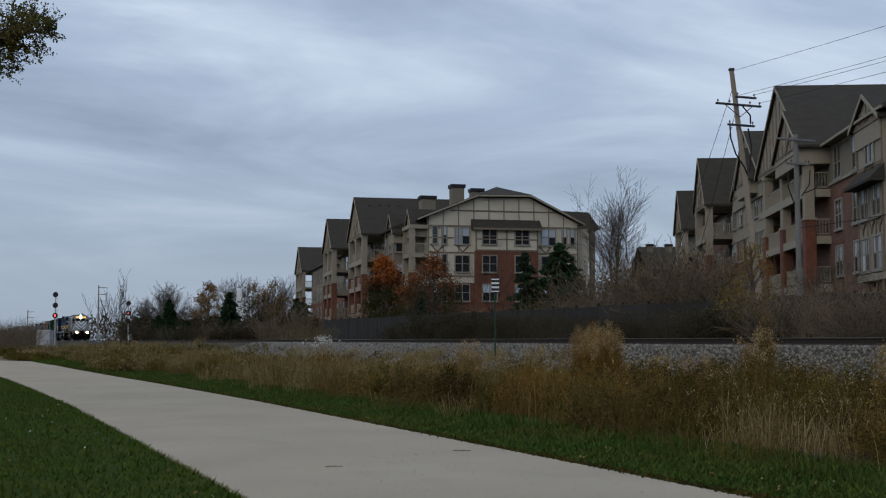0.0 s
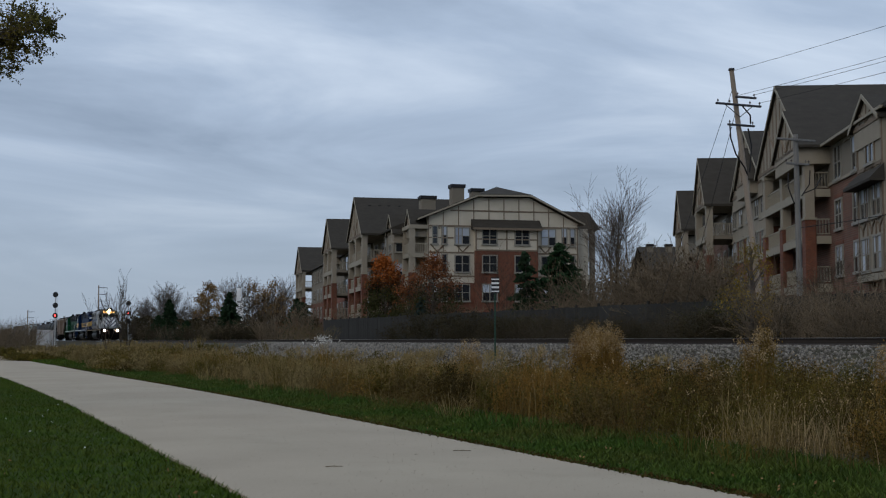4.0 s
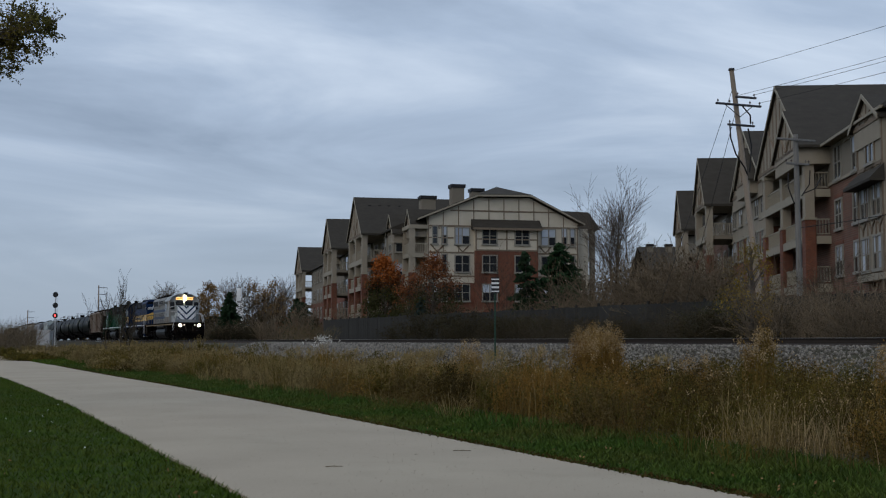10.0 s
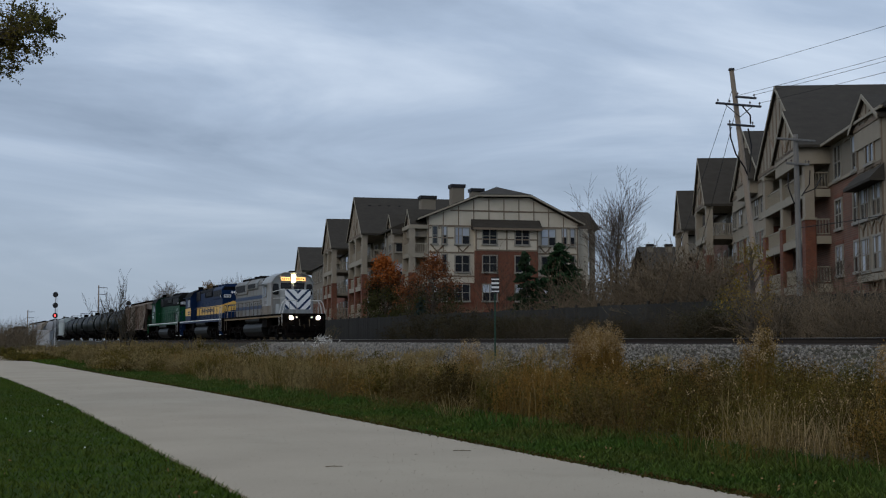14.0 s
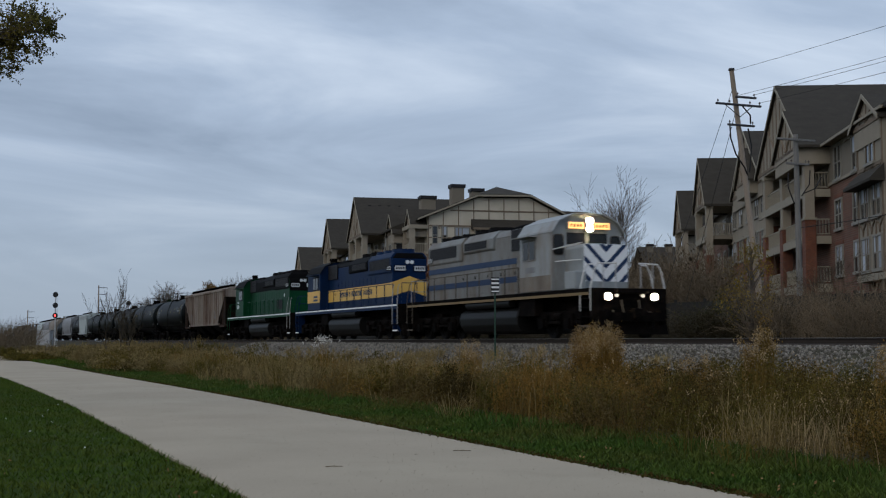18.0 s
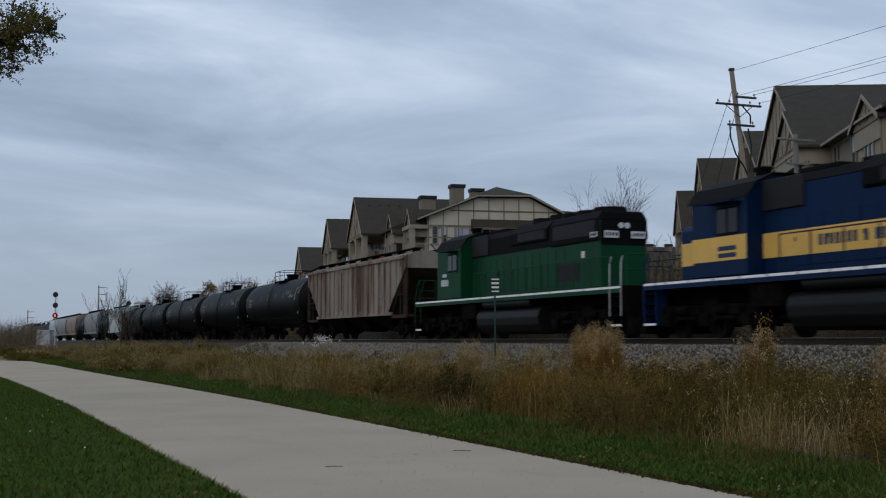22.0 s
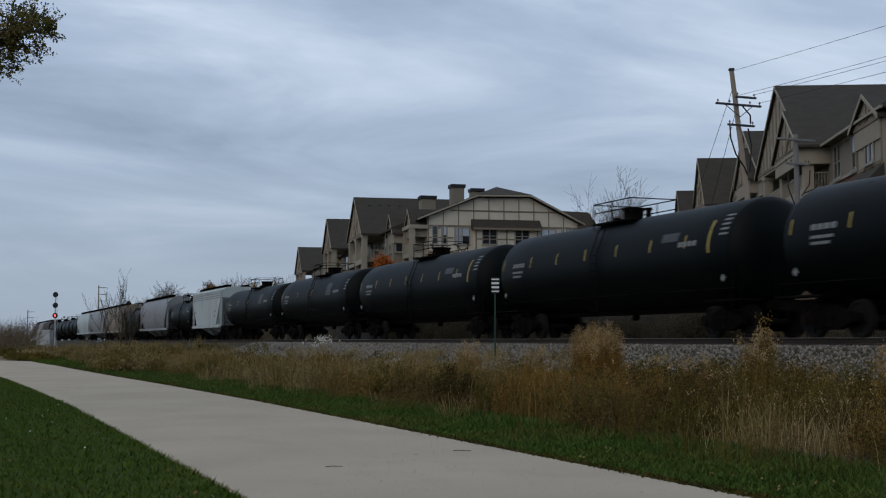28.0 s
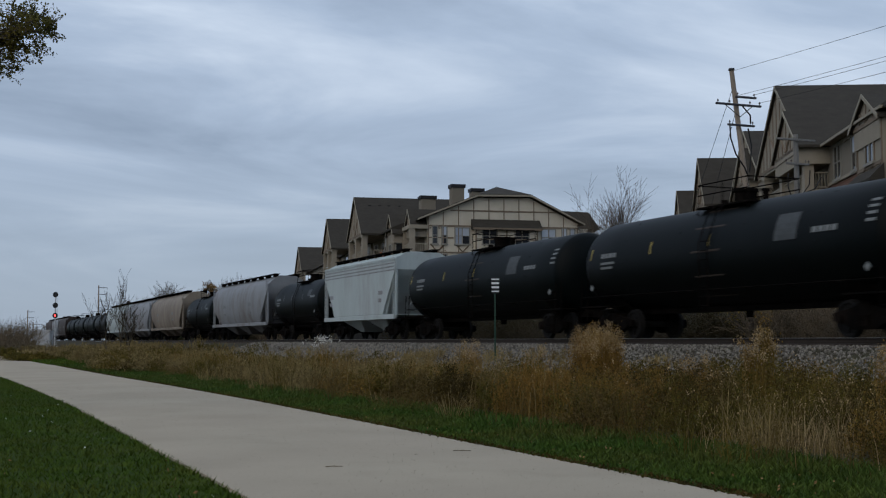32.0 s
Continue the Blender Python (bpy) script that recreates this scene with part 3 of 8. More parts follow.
        tubes(bm, [(1.05, y, 4.4), (1.05, y, 3.9), (1.45, y, 3.3)], 0.07, 4)
        part("bracket", bm, M_TIMBER, h)
    window(h, 1.1, -11.1, 10.6, -90, meshes=WIN_TALL)
    window(h, 1.1, -9.95, 7.75, -90)
    window(h, 1.1, -12.2, 7.75, -90)
    window(h, 1.1, -9.95, 5.0, -90)
    window(h, 1.1, -12.2, 5.0, -90)
    # the recessed middle part with a large and a small gable
    part("link_wall", made(box, 0.7, 1.5, 14.4, 30.5, 9.6, EAVE), M_PIER, h)
    part("link_base_wall", made(box, 0.7, 1.5, 14.4, 30.5, 0.9, 9.6), M_BRICK, h)
    part("link_course", made(box, 0.62, 0.7, 14.4, 30.5, 9.5, 9.7), M_TRIM, h)
    small_gable(h, 0.5, 9, 15.6, 28.8, EAVE, 17.75)
    small_gable(h, -0.1, 2, 17.4, 23.2, 13.6, 16.1)
    wing(h, 30.5, 37.5, -1.5, 9, 17.3, posts=2)
    wing(h, 54, 60.5, -0.6, 9, 17.2, posts=2)
    for y in (16.4, 18.9, 22.5, 26.0, 29.0, 39.5, 43, 47, 51):
        for z in (10.75, 7.85, 4.9):
            window(h, 0.7 if y < 30 else 1.5, y, z, -90)
    return h


def back_house():
    h = thing("apartment_building", pose(*spot(172, 0.176), 0, 0, 0, 70), "distant brown-roofed apartment building with chimneys", "apartment building")
    part("wall", made(box, -2, 34, 0, 14, 0.9, 11.2), M_TAUPE, h)
    bm = bmesh.new()
    gable_slab(bm, "x", 0, 14, 11.2, 14.6, -2, 34)
    part("main_roof", bm, M_SHINGLE, h)
    for x in (-0.5, 2.2):
        chimney(h, x, 5.5, 13, 15.1, 0.8)
    for x in (-1, 3, 7):
        window(h, x, 0, 8.0, 0)
    return h


far_house()
near_house()
back_house()
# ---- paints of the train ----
# Iron and wheel colours near zero: the deep shade under the train is put in.
M_BLACKIRON = mat("grimy_shaded_iron", (0.0027, 0.0024, 0.0022), 0.9, 0.0, spec=0.04, var=0.4, scale=3, fine=30, bump=0.3, tint=(0.0075, 0.0056, 0.0046), tint_scale=1.5)
# Lighter green-grey base: the tank's sky sheen is painted into the colour.
M_FUEL = mat("sheen_fuel_tank", (0.0065, 0.0075, 0.007), 0.5, 0.0, spec=0.16, var=0.35, scale=2, fine=25, bump=0.2, tint=(0.006, 0.0055, 0.005), tint_scale=1.0)
M_WHEEL = mat("shaded_wheel_steel", (0.0042, 0.0036, 0.0032), 0.85, 0.0, var=0.3, scale=6, fine=40, bump=0.2)
M_GREY = mat("faded_grey_paint", (0.165, 0.172, 0.168), 0.5, var=0.14, scale=1.2, fine=20, bump=0.1, dist=0.004, tint=(0.115, 0.092, 0.068), tint_scale=0.7, tint_cut=0.5, stretch=(1, 1, 0.35))
M_PALE = mat("pale_cab_paint", (0.25, 0.27, 0.275), 0.45, var=0.12, scale=1.5, fine=20, bump=0.08, dist=0.004, tint=(0.17, 0.14, 0.11), tint_scale=0.8, tint_cut=0.56, stretch=(1, 1, 0.3))
M_NAVY = mat("navy_stripe", (0.010, 0.029, 0.078), 0.5, var=0.15, scale=2, fine=20, bump=0.05)
M_WHITE = mat("white_paint", (0.74, 0.75, 0.76), 0.5, var=0.08, scale=2, fine=25, bump=0.05)
M_BLUE = mat("railway_blue_paint", (0.0016, 0.0145, 0.056), 0.5, spec=0.10, var=0.18, scale=1.3, fine=18, bump=0.08, dist=0.004, tint=(0.003, 0.014, 0.044), tint_scale=0.6, stretch=(1, 1, 0.4))
M_YELLOW = mat("mustard_yellow_paint", (0.64, 0.40, 0.095), 0.45, var=0.12, scale=2, fine=20, bump=0.05, tint=(0.48, 0.30, 0.085), tint_scale=1.0, tint_cut=0.58)
M_GREEN = mat("railway_green_paint", (0.001, 0.047, 0.0165), 0.5, spec=0.12, var=0.18, scale=1.2, fine=18, bump=0.08, dist=0.004, tint=(0.002, 0.031, 0.012), tint_scale=0.6, stretch=(1, 1, 0.4))
M_BLACK = mat("black_roof_paint", (0.0045, 0.0045, 0.005), 0.75, spec=0.08, var=0.3, scale=2, fine=25, bump=0.15)
M_GRILLE = mat("dark_grille", (0.012, 0.012, 0.014), 0.7, var=0.3, scale=10, fine=80, bump=0.6, dist=0.02, stretch=(8, 1, 1))
M_GRIME = mat("brown_road_grime", (0.135, 0.105, 0.075), 0.7, var=0.3, scale=1.2, fine=16, bump=0.1, tint=(0.17, 0.155, 0.135), tint_scale=0.9, stretch=(1, 1, 0.4))
M_RAILDARK = mat("grimy_handrail", (0.07, 0.058, 0.045), 0.7, var=0.3, scale=5, fine=40, bump=0.1)
M_RAILPALE = mat("white_handrail", (0.52, 0.52, 0.51), 0.5, var=0.15, scale=6, fine=40, bump=0.05)
M_SILL = mat("ochre_sill_line", (0.17, 0.115, 0.052), 0.55, var=0.2, scale=3, fine=25, bump=0.05)
M_RAILPIPE = mat("handrail_grey", (0.33, 0.33, 0.34), 0.5, 0.2, var=0.15, scale=6, fine=40, bump=0.05)
M_CABGLASS = glass("cab_glass", (0.006, 0.007, 0.008), 0.1, 0.3)
M_HEADLIGHT = glow("headlight_glow", (1.0, 0.78, 0.48), 130)
M_BOARD = glow("number_board_glow", (1.0, 0.50, 0.16), 1.6)
M_BOARDOFF = mat("number_board_pale", (0.55, 0.58, 0.60), 0.5, var=0.1, bump=0)
M_CLASS = glow("class_light_glow", (1.0, 0.9, 0.75), 1.1)
M_TANK = mat("black_tank_paint", (0.0009, 0.0023, 0.0025), 0.5, spec=0.08, var=0.25, scale=0.8, fine=18, bump=0.06, dist=0.004, tint=(0.0019, 0.0034, 0.0034), tint_scale=0.5, rnd=0.25, stretch=(1, 1, 0.5))
M_STAIN = mat("spilled_residue", (0.035, 0.026, 0.020), 0.7, var=0.4, scale=2, fine=20, bump=0.1)
M_RIBBED = mat("weathered_tan_hopper", (0.225, 0.195, 0.165), 0.75, var=0.22, scale=1.5, fine=14, bump=0.12, tint=(0.085, 0.046, 0.028), tint_scale=0.8, tint_cut=0.52, stretch=(1, 1, 0.16))
M_HWHITE = mat("pale_grey_hopper", (0.35, 0.40, 0.40), 0.55, var=0.1, scale=1.2, fine=14, bump=0.08, tint=(0.27, 0.28, 0.28), tint_scale=0.7, tint_cut=0.58, stretch=(1, 1, 0.3))
M_HGREY = mat("grey_hopper", (0.20, 0.21, 0.222), 0.55, var=0.14, scale=1.0, fine=14, bump=0.08, tint=(0.13, 0.11, 0.10), tint_scale=0.6, tint_cut=0.56, stretch=(1, 1, 0.4), rnd=0.1)
M_HTAN = mat("sandy_hopper", (0.21, 0.178, 0.14), 0.65, var=0.14, scale=1.0, fine=14, bump=0.08, tint=(0.14, 0.11, 0.085), tint_scale=0.6, stretch=(1, 1, 0.4))
M_HBROWN = mat("oxide_brown_hopper", (0.045, 0.034, 0.03), 0.7, var=0.2, scale=1.2, fine=14, bump=0.08, rnd=0.2)
M_SHADED_SCALE = mat("shaded_rust_scale", (0.017, 0.012, 0.009), 0.9, var=0.35, scale=1.5, fine=14, bump=0.2, tint=(0.05, 0.026, 0.016), tint_scale=0.8)
M_RUST = mat("rust_streak", (0.062, 0.032, 0.019), 0.85, var=0.35, scale=2, fine=20, bump=0.1, stretch=(1, 1, 0.3))
M_PANEL = mat("dull_grey_data_panel", (0.045, 0.05, 0.052), 0.6, var=0.35, scale=5, fine=40, bump=0)
M_MARK = mat("stencil_white", (0.15, 0.16, 0.16), 0.6, var=0.3, scale=9, fine=60, bump=0)
M_REFLECT = mat("reflective_yellow_strip", (0.27, 0.21, 0.045), 0.5, var=0.2, scale=6, fine=40, bump=0)


# ---- running gear ----
def wheel_mesh(r):
    bm = bmesh.new()
    for s in (-1, 1):
        ring = [(0.69, 0.10), (0.70, r * 0.36), (0.745, r * 0.8), (0.69, r * 0.86), (0.675, r + 0.026), (0.715, r + 0.02), (0.73, r), (0.83, r - 0.006), (0.83, r * 0.84), (0.785, r * 0.8), (0.77, r * 0.36), (0.83, 0.14), (0.86, 0.0)]
        n = 24
        rows = [[bm.verts.new((rr * math.cos(2 * math.pi * i / n), s * y, rr * math.sin(2 * math.pi * i / n))) for i in range(n)] for y, rr in ring[:-1]]
        for a, b in zip(rows, rows[1:]):
            for i in range(n):
                bm.faces.new((a[i], a[(i + 1) % n], b[(i + 1) % n], b[i]))
        bm.faces.new(rows[-1])
        # cast ribs on the wheel's face show its turning
        for k in range(5):
            t = 2 * math.pi * k / 5
            box(bm, 0.16, r * 0.74, min(s * 0.765, s * 0.81), max(s * 0.765, s * 0.81), -0.03, 0.03, Matrix.Rotation(t, 4, "Y"))
    tube(bm, (0, -0.7, 0), (0, 0.7, 0), 0.09, seg=12)
    bmesh.ops.recalc_face_normals(bm, faces=bm.faces)
    me = bpy.data.meshes.new("wheelset")
    bm.to_mesh(me)
    bm.free()
    me.materials.append(M_WHEEL)
    return me


WHEEL_BIG, WHEEL_SMALL = wheel_mesh(0.508), wheel_mesh(0.483)
spinning = []


def wheelset(parent, x, r):
    ob = new("wheelset", WHEEL_BIG if r > 0.5 else WHEEL_SMALL)
    ob.parent = parent
    ob.matrix_local = pose(x, 0, r)
    spinning.append((ob, x, r))
    return ob


def freight_truck(car, xc):
    bm = bmesh.new()
    for s in (-1, 1):
        y0, y1 = sorted((s * 0.93, s * 1.08))
        prism(bm, [(-1.15, 0.62), (-1.15, 0.42), (-0.75, 0.36), (-0.45, 0.2), (0.45, 0.2), (0.75, 0.36), (1.15, 0.42), (1.15, 0.62), (0.6, 0.72), (0.3, 0.8), (-0.3, 0.8), (-0.6, 0.72)], y0, y1)
        for x in (-0.89, 0.89):
            tube(bm, (x, s * 0.9, 0.483), (x, s * 1.16, 0.483), 0.13, seg=10)
        for x in (-0.16, 0.0, 0.16):
            tube(bm, (x, s * 1.12, 0.28), (x, s * 1.12, 0.56), 0.07, seg=8)
    box(bm, -0.22, 0.22, -1.1, 1.1, 0.5, 0.86)
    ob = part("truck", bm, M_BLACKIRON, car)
    ob.matrix_local = pose(xc, 0, 0)
    for x in (-0.89, 0.89):
        wheelset(ob, x, 0.483)
    return ob


def engine_truck(car, xc):
    bm = bmesh.new()
    for s in (-1, 1):
        y0, y1 = sorted((s * 1.0, s * 1.2))
        prism(bm, [(-2.75, 1.0), (-2.75, 0.72), (-2.45, 0.42), (-1.75, 0.42), (-1.5, 0.7), (-0.45, 0.7), (-0.3, 0.42), (0.3, 0.42), (0.45, 0.7), (1.5, 0.7), (1.75, 0.42), (2.45, 0.42), (2.75, 0.72), (2.75, 1.0)], y0, y1)
        for x in (-2.08, 0.0, 2.04):
            box(bm, x - 0.2, x + 0.2, min(s * 1.15, s * 1.36), max(s * 1.15, s * 1.36), 0.36, 0.74)
            tube(bm, (x + 0.34, s * 1.25, 0.45), (x + 0.34, s * 1.25, 0.9), 0.08, seg=8)
        for x in (-1.05, 1.05):
            tube(bm, (x, s * 1.22, 0.82), (x + 0.55, s * 1.22, 0.82), 0.13, seg=10)
            box(bm, x - 0.5, x + 0.5, min(s * 1.2, s * 1.3), max(s * 1.2, s * 1.3), 0.55, 0.66)
    box(bm, -0.4, 0.4, -1.1, 1.1, 0.6, 1.15)
    box(bm, -2.75, -2.55, -1.1, 1.1, 0.6, 0.9)
    box(bm, 2.55, 2.75, -1.1, 1.1, 0.6, 0.9)
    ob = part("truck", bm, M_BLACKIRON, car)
    ob.matrix_local = pose(xc, 0, 0)
    for x in (-2.08, 0.0, 2.04):
        wheelset(ob, x, 0.508)
    return ob


def coupler(car, x, s):
    bm = bmesh.new()
    box(bm, min(x, x - s * 0.9), max(x, x - s * 0.9), -0.12, 0.12, 0.76, 0.98)
    box(bm, min(x - s * 0.28, x + s * 0.06), max(x - s * 0.28, x + s * 0.06), -0.17, 0.13, 0.70, 1.04)
    hose = [(x - s * 0.35, 0.35, 0.85), (x - s * 0.2, 0.33, 0.55), (x, 0.3, 0.42)]
    tubes(bm, hose, 0.025)
    part("coupler", bm, M_BLACKIRON, car, bevel=0.015)


# ---- six-axle diesel engine, nose towards +x ----
def engine(name, label, hood_paint, cab_paint, roof_paint, sill_paint, rail_paint, lead=False, livery=""):
    # platform ends, coupler faces, hood and nose ends
    fp, fc, hr, nf = (8.75, 9.55, -8.35, 7.2) if lead else (9.75, 10.49, -7.35, 7.25)
    # hood front, radiator end and where the cab stands
    hx, rx, cab_x = (3.0, -4.1, 0.0) if lead else (4.2, -3.5, 1.2)
    plat, coup = {1: fp, -1: -9.75}, {1: fc, -1: -10.49}
    e = thing(name, pose(0, 0, 0), label, "locomotive", "engines at the head of the train")
    # frame, walkways, end platforms
    bm = bmesh.new()
    box(bm, -9.75, fp, -1.5, 1.5, 1.62, 1.76)
    box(bm, -9.6, fp - 0.1, -0.7, 0.7, 1.05, 1.62)
    part("frame", bm, M_BLACKIRON, e, bevel=0.012)
    for s in (-1, 1):
        bm = made(box, -9.75, fp, min(s * 1.503, s * 1.53), max(s * 1.503, s * 1.53), 1.52, 1.74)
        sl = part("side_sill", bm, M_BLACKIRON if lead else hood_paint, e)
        z = 1.52 if lead else 1.66
        bm = bmesh.new()
        n_dash = 1 if lead else 15
        for k in range(n_dash):
            x0 = -9.75 + (fp + 9.75) * k / n_dash
            box(bm, x0 + 0.03, x0 + (fp + 9.75) / n_dash - 0.03, min(s * 1.531, s * 1.536), max(s * 1.531, s * 1.536), z, z + (0.10 if lead else 0.075))
        part("sill_stripe", bm, sill_paint, sl, "contrasting stripe along the sill")
    for s in (-1, 1):
        p = plat[s]
        end = bmesh.new()
        prism(end, [(-1.5, 1.76), (-1.5, 0.75), (-1.25, 0.32), (1.25, 0.32), (1.5, 0.75), (1.5, 1.76)], min(p + s * 0.01, p + s * 0.13), max(p + s * 0.01, p + s * 0.13), "x")
        pl = part("pilot", end, M_BLACKIRON, e, bevel=0.01)
        plow = bmesh.new()
        prism(plow, [(p + s * 0.14, 0.75), (p + s * 0.14, 0.18), (p + s * 0.5, 0.14), (p + s * 0.3, 0.75)], -1.35, 1.35)
        part("plow", plow, M_BLACKIRON, pl)
        coupler(e, coup[s], s)
        for q in (-1, 1):
            # stepwells
            x0, x1 = sorted((p - s * 0.7, p))
            st = part("step_well", made(box, x0, x1, min(q * 1.08, q * 1.1), max(q * 1.08, q * 1.1), 0.4, 1.6), hood_paint if livery == "blue" else M_BLACKIRON, e)
            for x in (x0, x1):
                part("step_side", made(box, x - 0.02, x + 0.02, min(q * 1.1, q * 1.5), max(q * 1.1, q * 1.5), 0.40, 1.60), hood_paint if livery == "blue" else M_BLACKIRON, st)
            for z in (0.42, 0.74, 1.06, 1.38):
                part("step", made(box, x0, x1, min(q * 1.12, q * 1.5), max(q * 1.12, q * 1.5), z, z + 0.04), M_BLACKIRON, st)
            part("step_edge", made(box, x0, x1, min(q * 1.5, q * 1.52), max(q * 1.5, q * 1.52), 0.40, 0.47), M_RAILDARK if lead else M_WHITE, st)
            # grab rails at the steps
            for x in (p - s * 0.73, p + s * 0.03):
                bm = bmesh.new()
                if lead and s > 0:
                    tubes(bm, [(x, q * 1.28, 0.98), (x, q * 1.5, 0.98), (x, q * 1.5, 1.7), (x, q * 1.34, 2.4), (x, q * 1.2, 2.62), (x, q * (0.45 if x > p else 1.0), 2.64)], 0.03)
                else:
                    tubes(bm, [(x, q * 1.53, 0.75), (x, q * 1.53, 1.9), (x - s * 0.12, q * 1.45, 2.55), (x - s * 0.12, q * 1.38, 2.75)], 0.022)
                part("grab_rail", bm, (M_RAILPALE if s > 0 else M_RAILDARK) if lead else (rail_paint if s < 0 else hood_paint), e)
        for q in (-1, 1):
            bm = bmesh.new()
            if lead and s > 0:
                tubes(bm, [(p + 0.05, q * 0.5, 1.76), (p + 0.05, q * 0.5, 2.62)], 0.02)
                tubes(bm, [(p + 0.05, q * 1.0, 1.76), (p + 0.05, q * 1.0, 2.62)], 0.02)
            else:
                for y in (q * 0.5, q * 1.3):
                    tubes(bm, [(p + s * 0.05, y, 1.76), (p + s * 0.05, y, 2.8)], 0.02)
                for z in (2.8, 2.3):
                    tubes(bm, [(p + s * 0.05, q * 0.5, z), (p + s * 0.05, q * 1.3, z)], 0.02)
            part("end_rail", bm, rail_paint if lead else hood_paint, e)
    # side handrails
    for s in (-1, 1):
        bm = bmesh.new()
        xs = [-8.9 + 1.3 * i for i in range(10)]
        for x in xs:
            tubes(bm, [(x, s * 1.45, 1.76), (x, s * 1.45, 2.78)], 0.025, 5)
        tubes(bm, [(xs[0], s * 1.45, 2.78), (xs[-1], s * 1.45, 2.78)], 0.022, 5)
        part("handrail", bm, M_RAILDARK if lead else hood_paint, e)
    # fuel tank and air reservoirs
    bm = bmesh.new()
    prism(bm, [(-1.44, 0.85), (-1.4, 0.55), (-1.2, 0.3), (-0.9, 0.2), (0.9, 0.2), (1.2, 0.3), (1.4, 0.55), (1.44, 0.85), (1.38, 1.08), (1.2, 1.22), (-1.2, 1.22), (-1.38, 1.08)], -3.3, 2.6, "x")
    part("fuel_tank", bm, M_FUEL, e, "dark fuel tank", bevel=0.03)
    for s in (-1, 1):
        bm = bmesh.new()
        tube(bm, (-2.6, s * 1.3, 1.42), (1.9, s * 1.3, 1.42), 0.17, seg=12)
        part("air_reservoir", bm, M_FUEL, e, smooth=True)
        bm = bmesh.new()
        box(bm, 2.75, 4.2, min(s * 1.05, s * 1.42), max(s * 1.05, s * 1.42), 0.85, 1.5)
        part("battery_box", bm, M_BLACKIRON, e, bevel=0.02)
    engine_truck(e, 6.63)
    engine_truck(e, -6.63)
    # long hood, built of the lower hood and a roof with bevelled shoulders
    bm = bmesh.new()
    prism(bm, [(-0.93, 1.76), (0.93, 1.76), (0.93, 4.18), (-0.93, 4.18)], hr, hx, "x")
    hood = part("long_hood", bm, hood_paint, e, bevel=0.03)
    bm = bmesh.new()
    prism(bm, [(-0.935, 4.181), (0.935, 4.181), (0.72, 4.47), (-0.72, 4.47)], hr + 0.03, hx, "x")
    part("hood_roof", bm, roof_paint, e, bevel=0.02)
    # hood doors: shallow panels with gaps
    for s in (-1, 1):
        for i in range(11):
            x = -4.6 + 0.68 * i
            bm = made(box, x + 0.02, x + 0.64, min(s * 0.931, s * 0.95), max(s * 0.931, s * 0.95), 1.95, 3.35)
            d = part("hood_door", bm, hood_paint, hood, bevel=0.006)
            if i % 2 == 0:
                part("latch", made(box, x + 0.54, x + 0.58, min(s * 0.951, s * 0.975), max(s * 0.951, s * 0.975), 2.6, 2.72), M_BLACKIRON, hood)
    # radiator section at the rear, flared a little, with dark intakes
    bm = bmesh.new()
    prism(bm, [(-0.96, 3.45), (0.96, 3.45), (0.99, 3.52), (0.99, 4.26), (0.8, 4.52), (-0.8, 4.52), (-0.99, 4.26), (-0.99, 3.52)], hr + 0.05, rx, "x")
    rad = part("radiator_housing", bm, roof_paint if livery == "green" else hood_paint, e, bevel=0.02)
    for s in (-1, 1):
        bm = bmesh.new()
        box(bm, hr + 0.3, hr + 3.6, min(s * 0.991, s * 1.005), max(s * 0.991, s * 1.005), 3.68, 4.2)
        part("radiator_intake", bm, M_GRILLE, rad, "dark intake screen")
        bm = bmesh.new()
        prism(bm, [(s * 0.94, 3.72), (s * 1.02, 3.8), (s * 1.02, 4.22), (s * 0.7, 4.55), (0, 4.58), (0, 3.72)] if s > 0 else [(-0.94, 3.72), (0, 3.72), (0, 4.58), (-0.7, 4.55), (-1.02, 4.22), (-1.02, 3.8)], rx + 0.2, rx + 3.5, "x")
        bl = part("brake_housing", bm, hood_paint if lead else roof_paint, e, bevel=0.015)
        part("brake_grille", made(box, rx + 0.4, rx + 2.8, min(s * 1.021, s * 1.035), max(s * 1.021, s * 1.035), 3.86, 4.18), M_GRILLE, bl, "dark grille")
        bm = made(box, hx - 1.85, hx - 0.05, min(s * 0.931, s * 1.0), max(s * 0.931, s * 1.0), 3.55, 4.4)
        part("filter_grille", bm, M_GRILLE, e, "dark intake filter behind the cab", bevel=0.01)
    for x, r, z in ((hr + 0.95, 0.62, 4.52), (hr + 2.2, 0.62, 4.52), (hr + 3.45, 0.62, 4.52), (rx + 0.7, 0.6, 4.57), (rx + 2.2, 0.6, 4.57)):
        bm = bmesh.new()
        tube(bm, (x, 0, z), (x, 0, z + 0.2), r, r * 0.96, 20)
        fan = part("roof_fan", bm, M_BLACK if not livery == "blue" or x > rx else hood_paint, e, smooth=True)
        bm = bmesh.new()
        for k in range(6):
            t = math.pi * k / 6
            tube(bm, (x - r * 0.9 * math.cos(t), -r * 0.9 * math.sin(t), z + 0.215), (x + r * 0.9 * math.cos(t), r * 0.9 * math.sin(t), z + 0.215), 0.012, seg=4)
        part("fan_grid", bm, M_BLACKIRON, fan)
    bm = bmesh.new()
    box(bm, 0.0, 0.85, -0.3, 0.3, 4.47, 4.66)
    part("exhaust_stack", bm, M_BLACK, e, bevel=0.02)
    part("roof_hatch", made(box, 1.2, 2.9, -0.7, 0.7, 4.47, 4.6), M_BLACK, e, bevel=0.02)
    bm = bmesh.new()
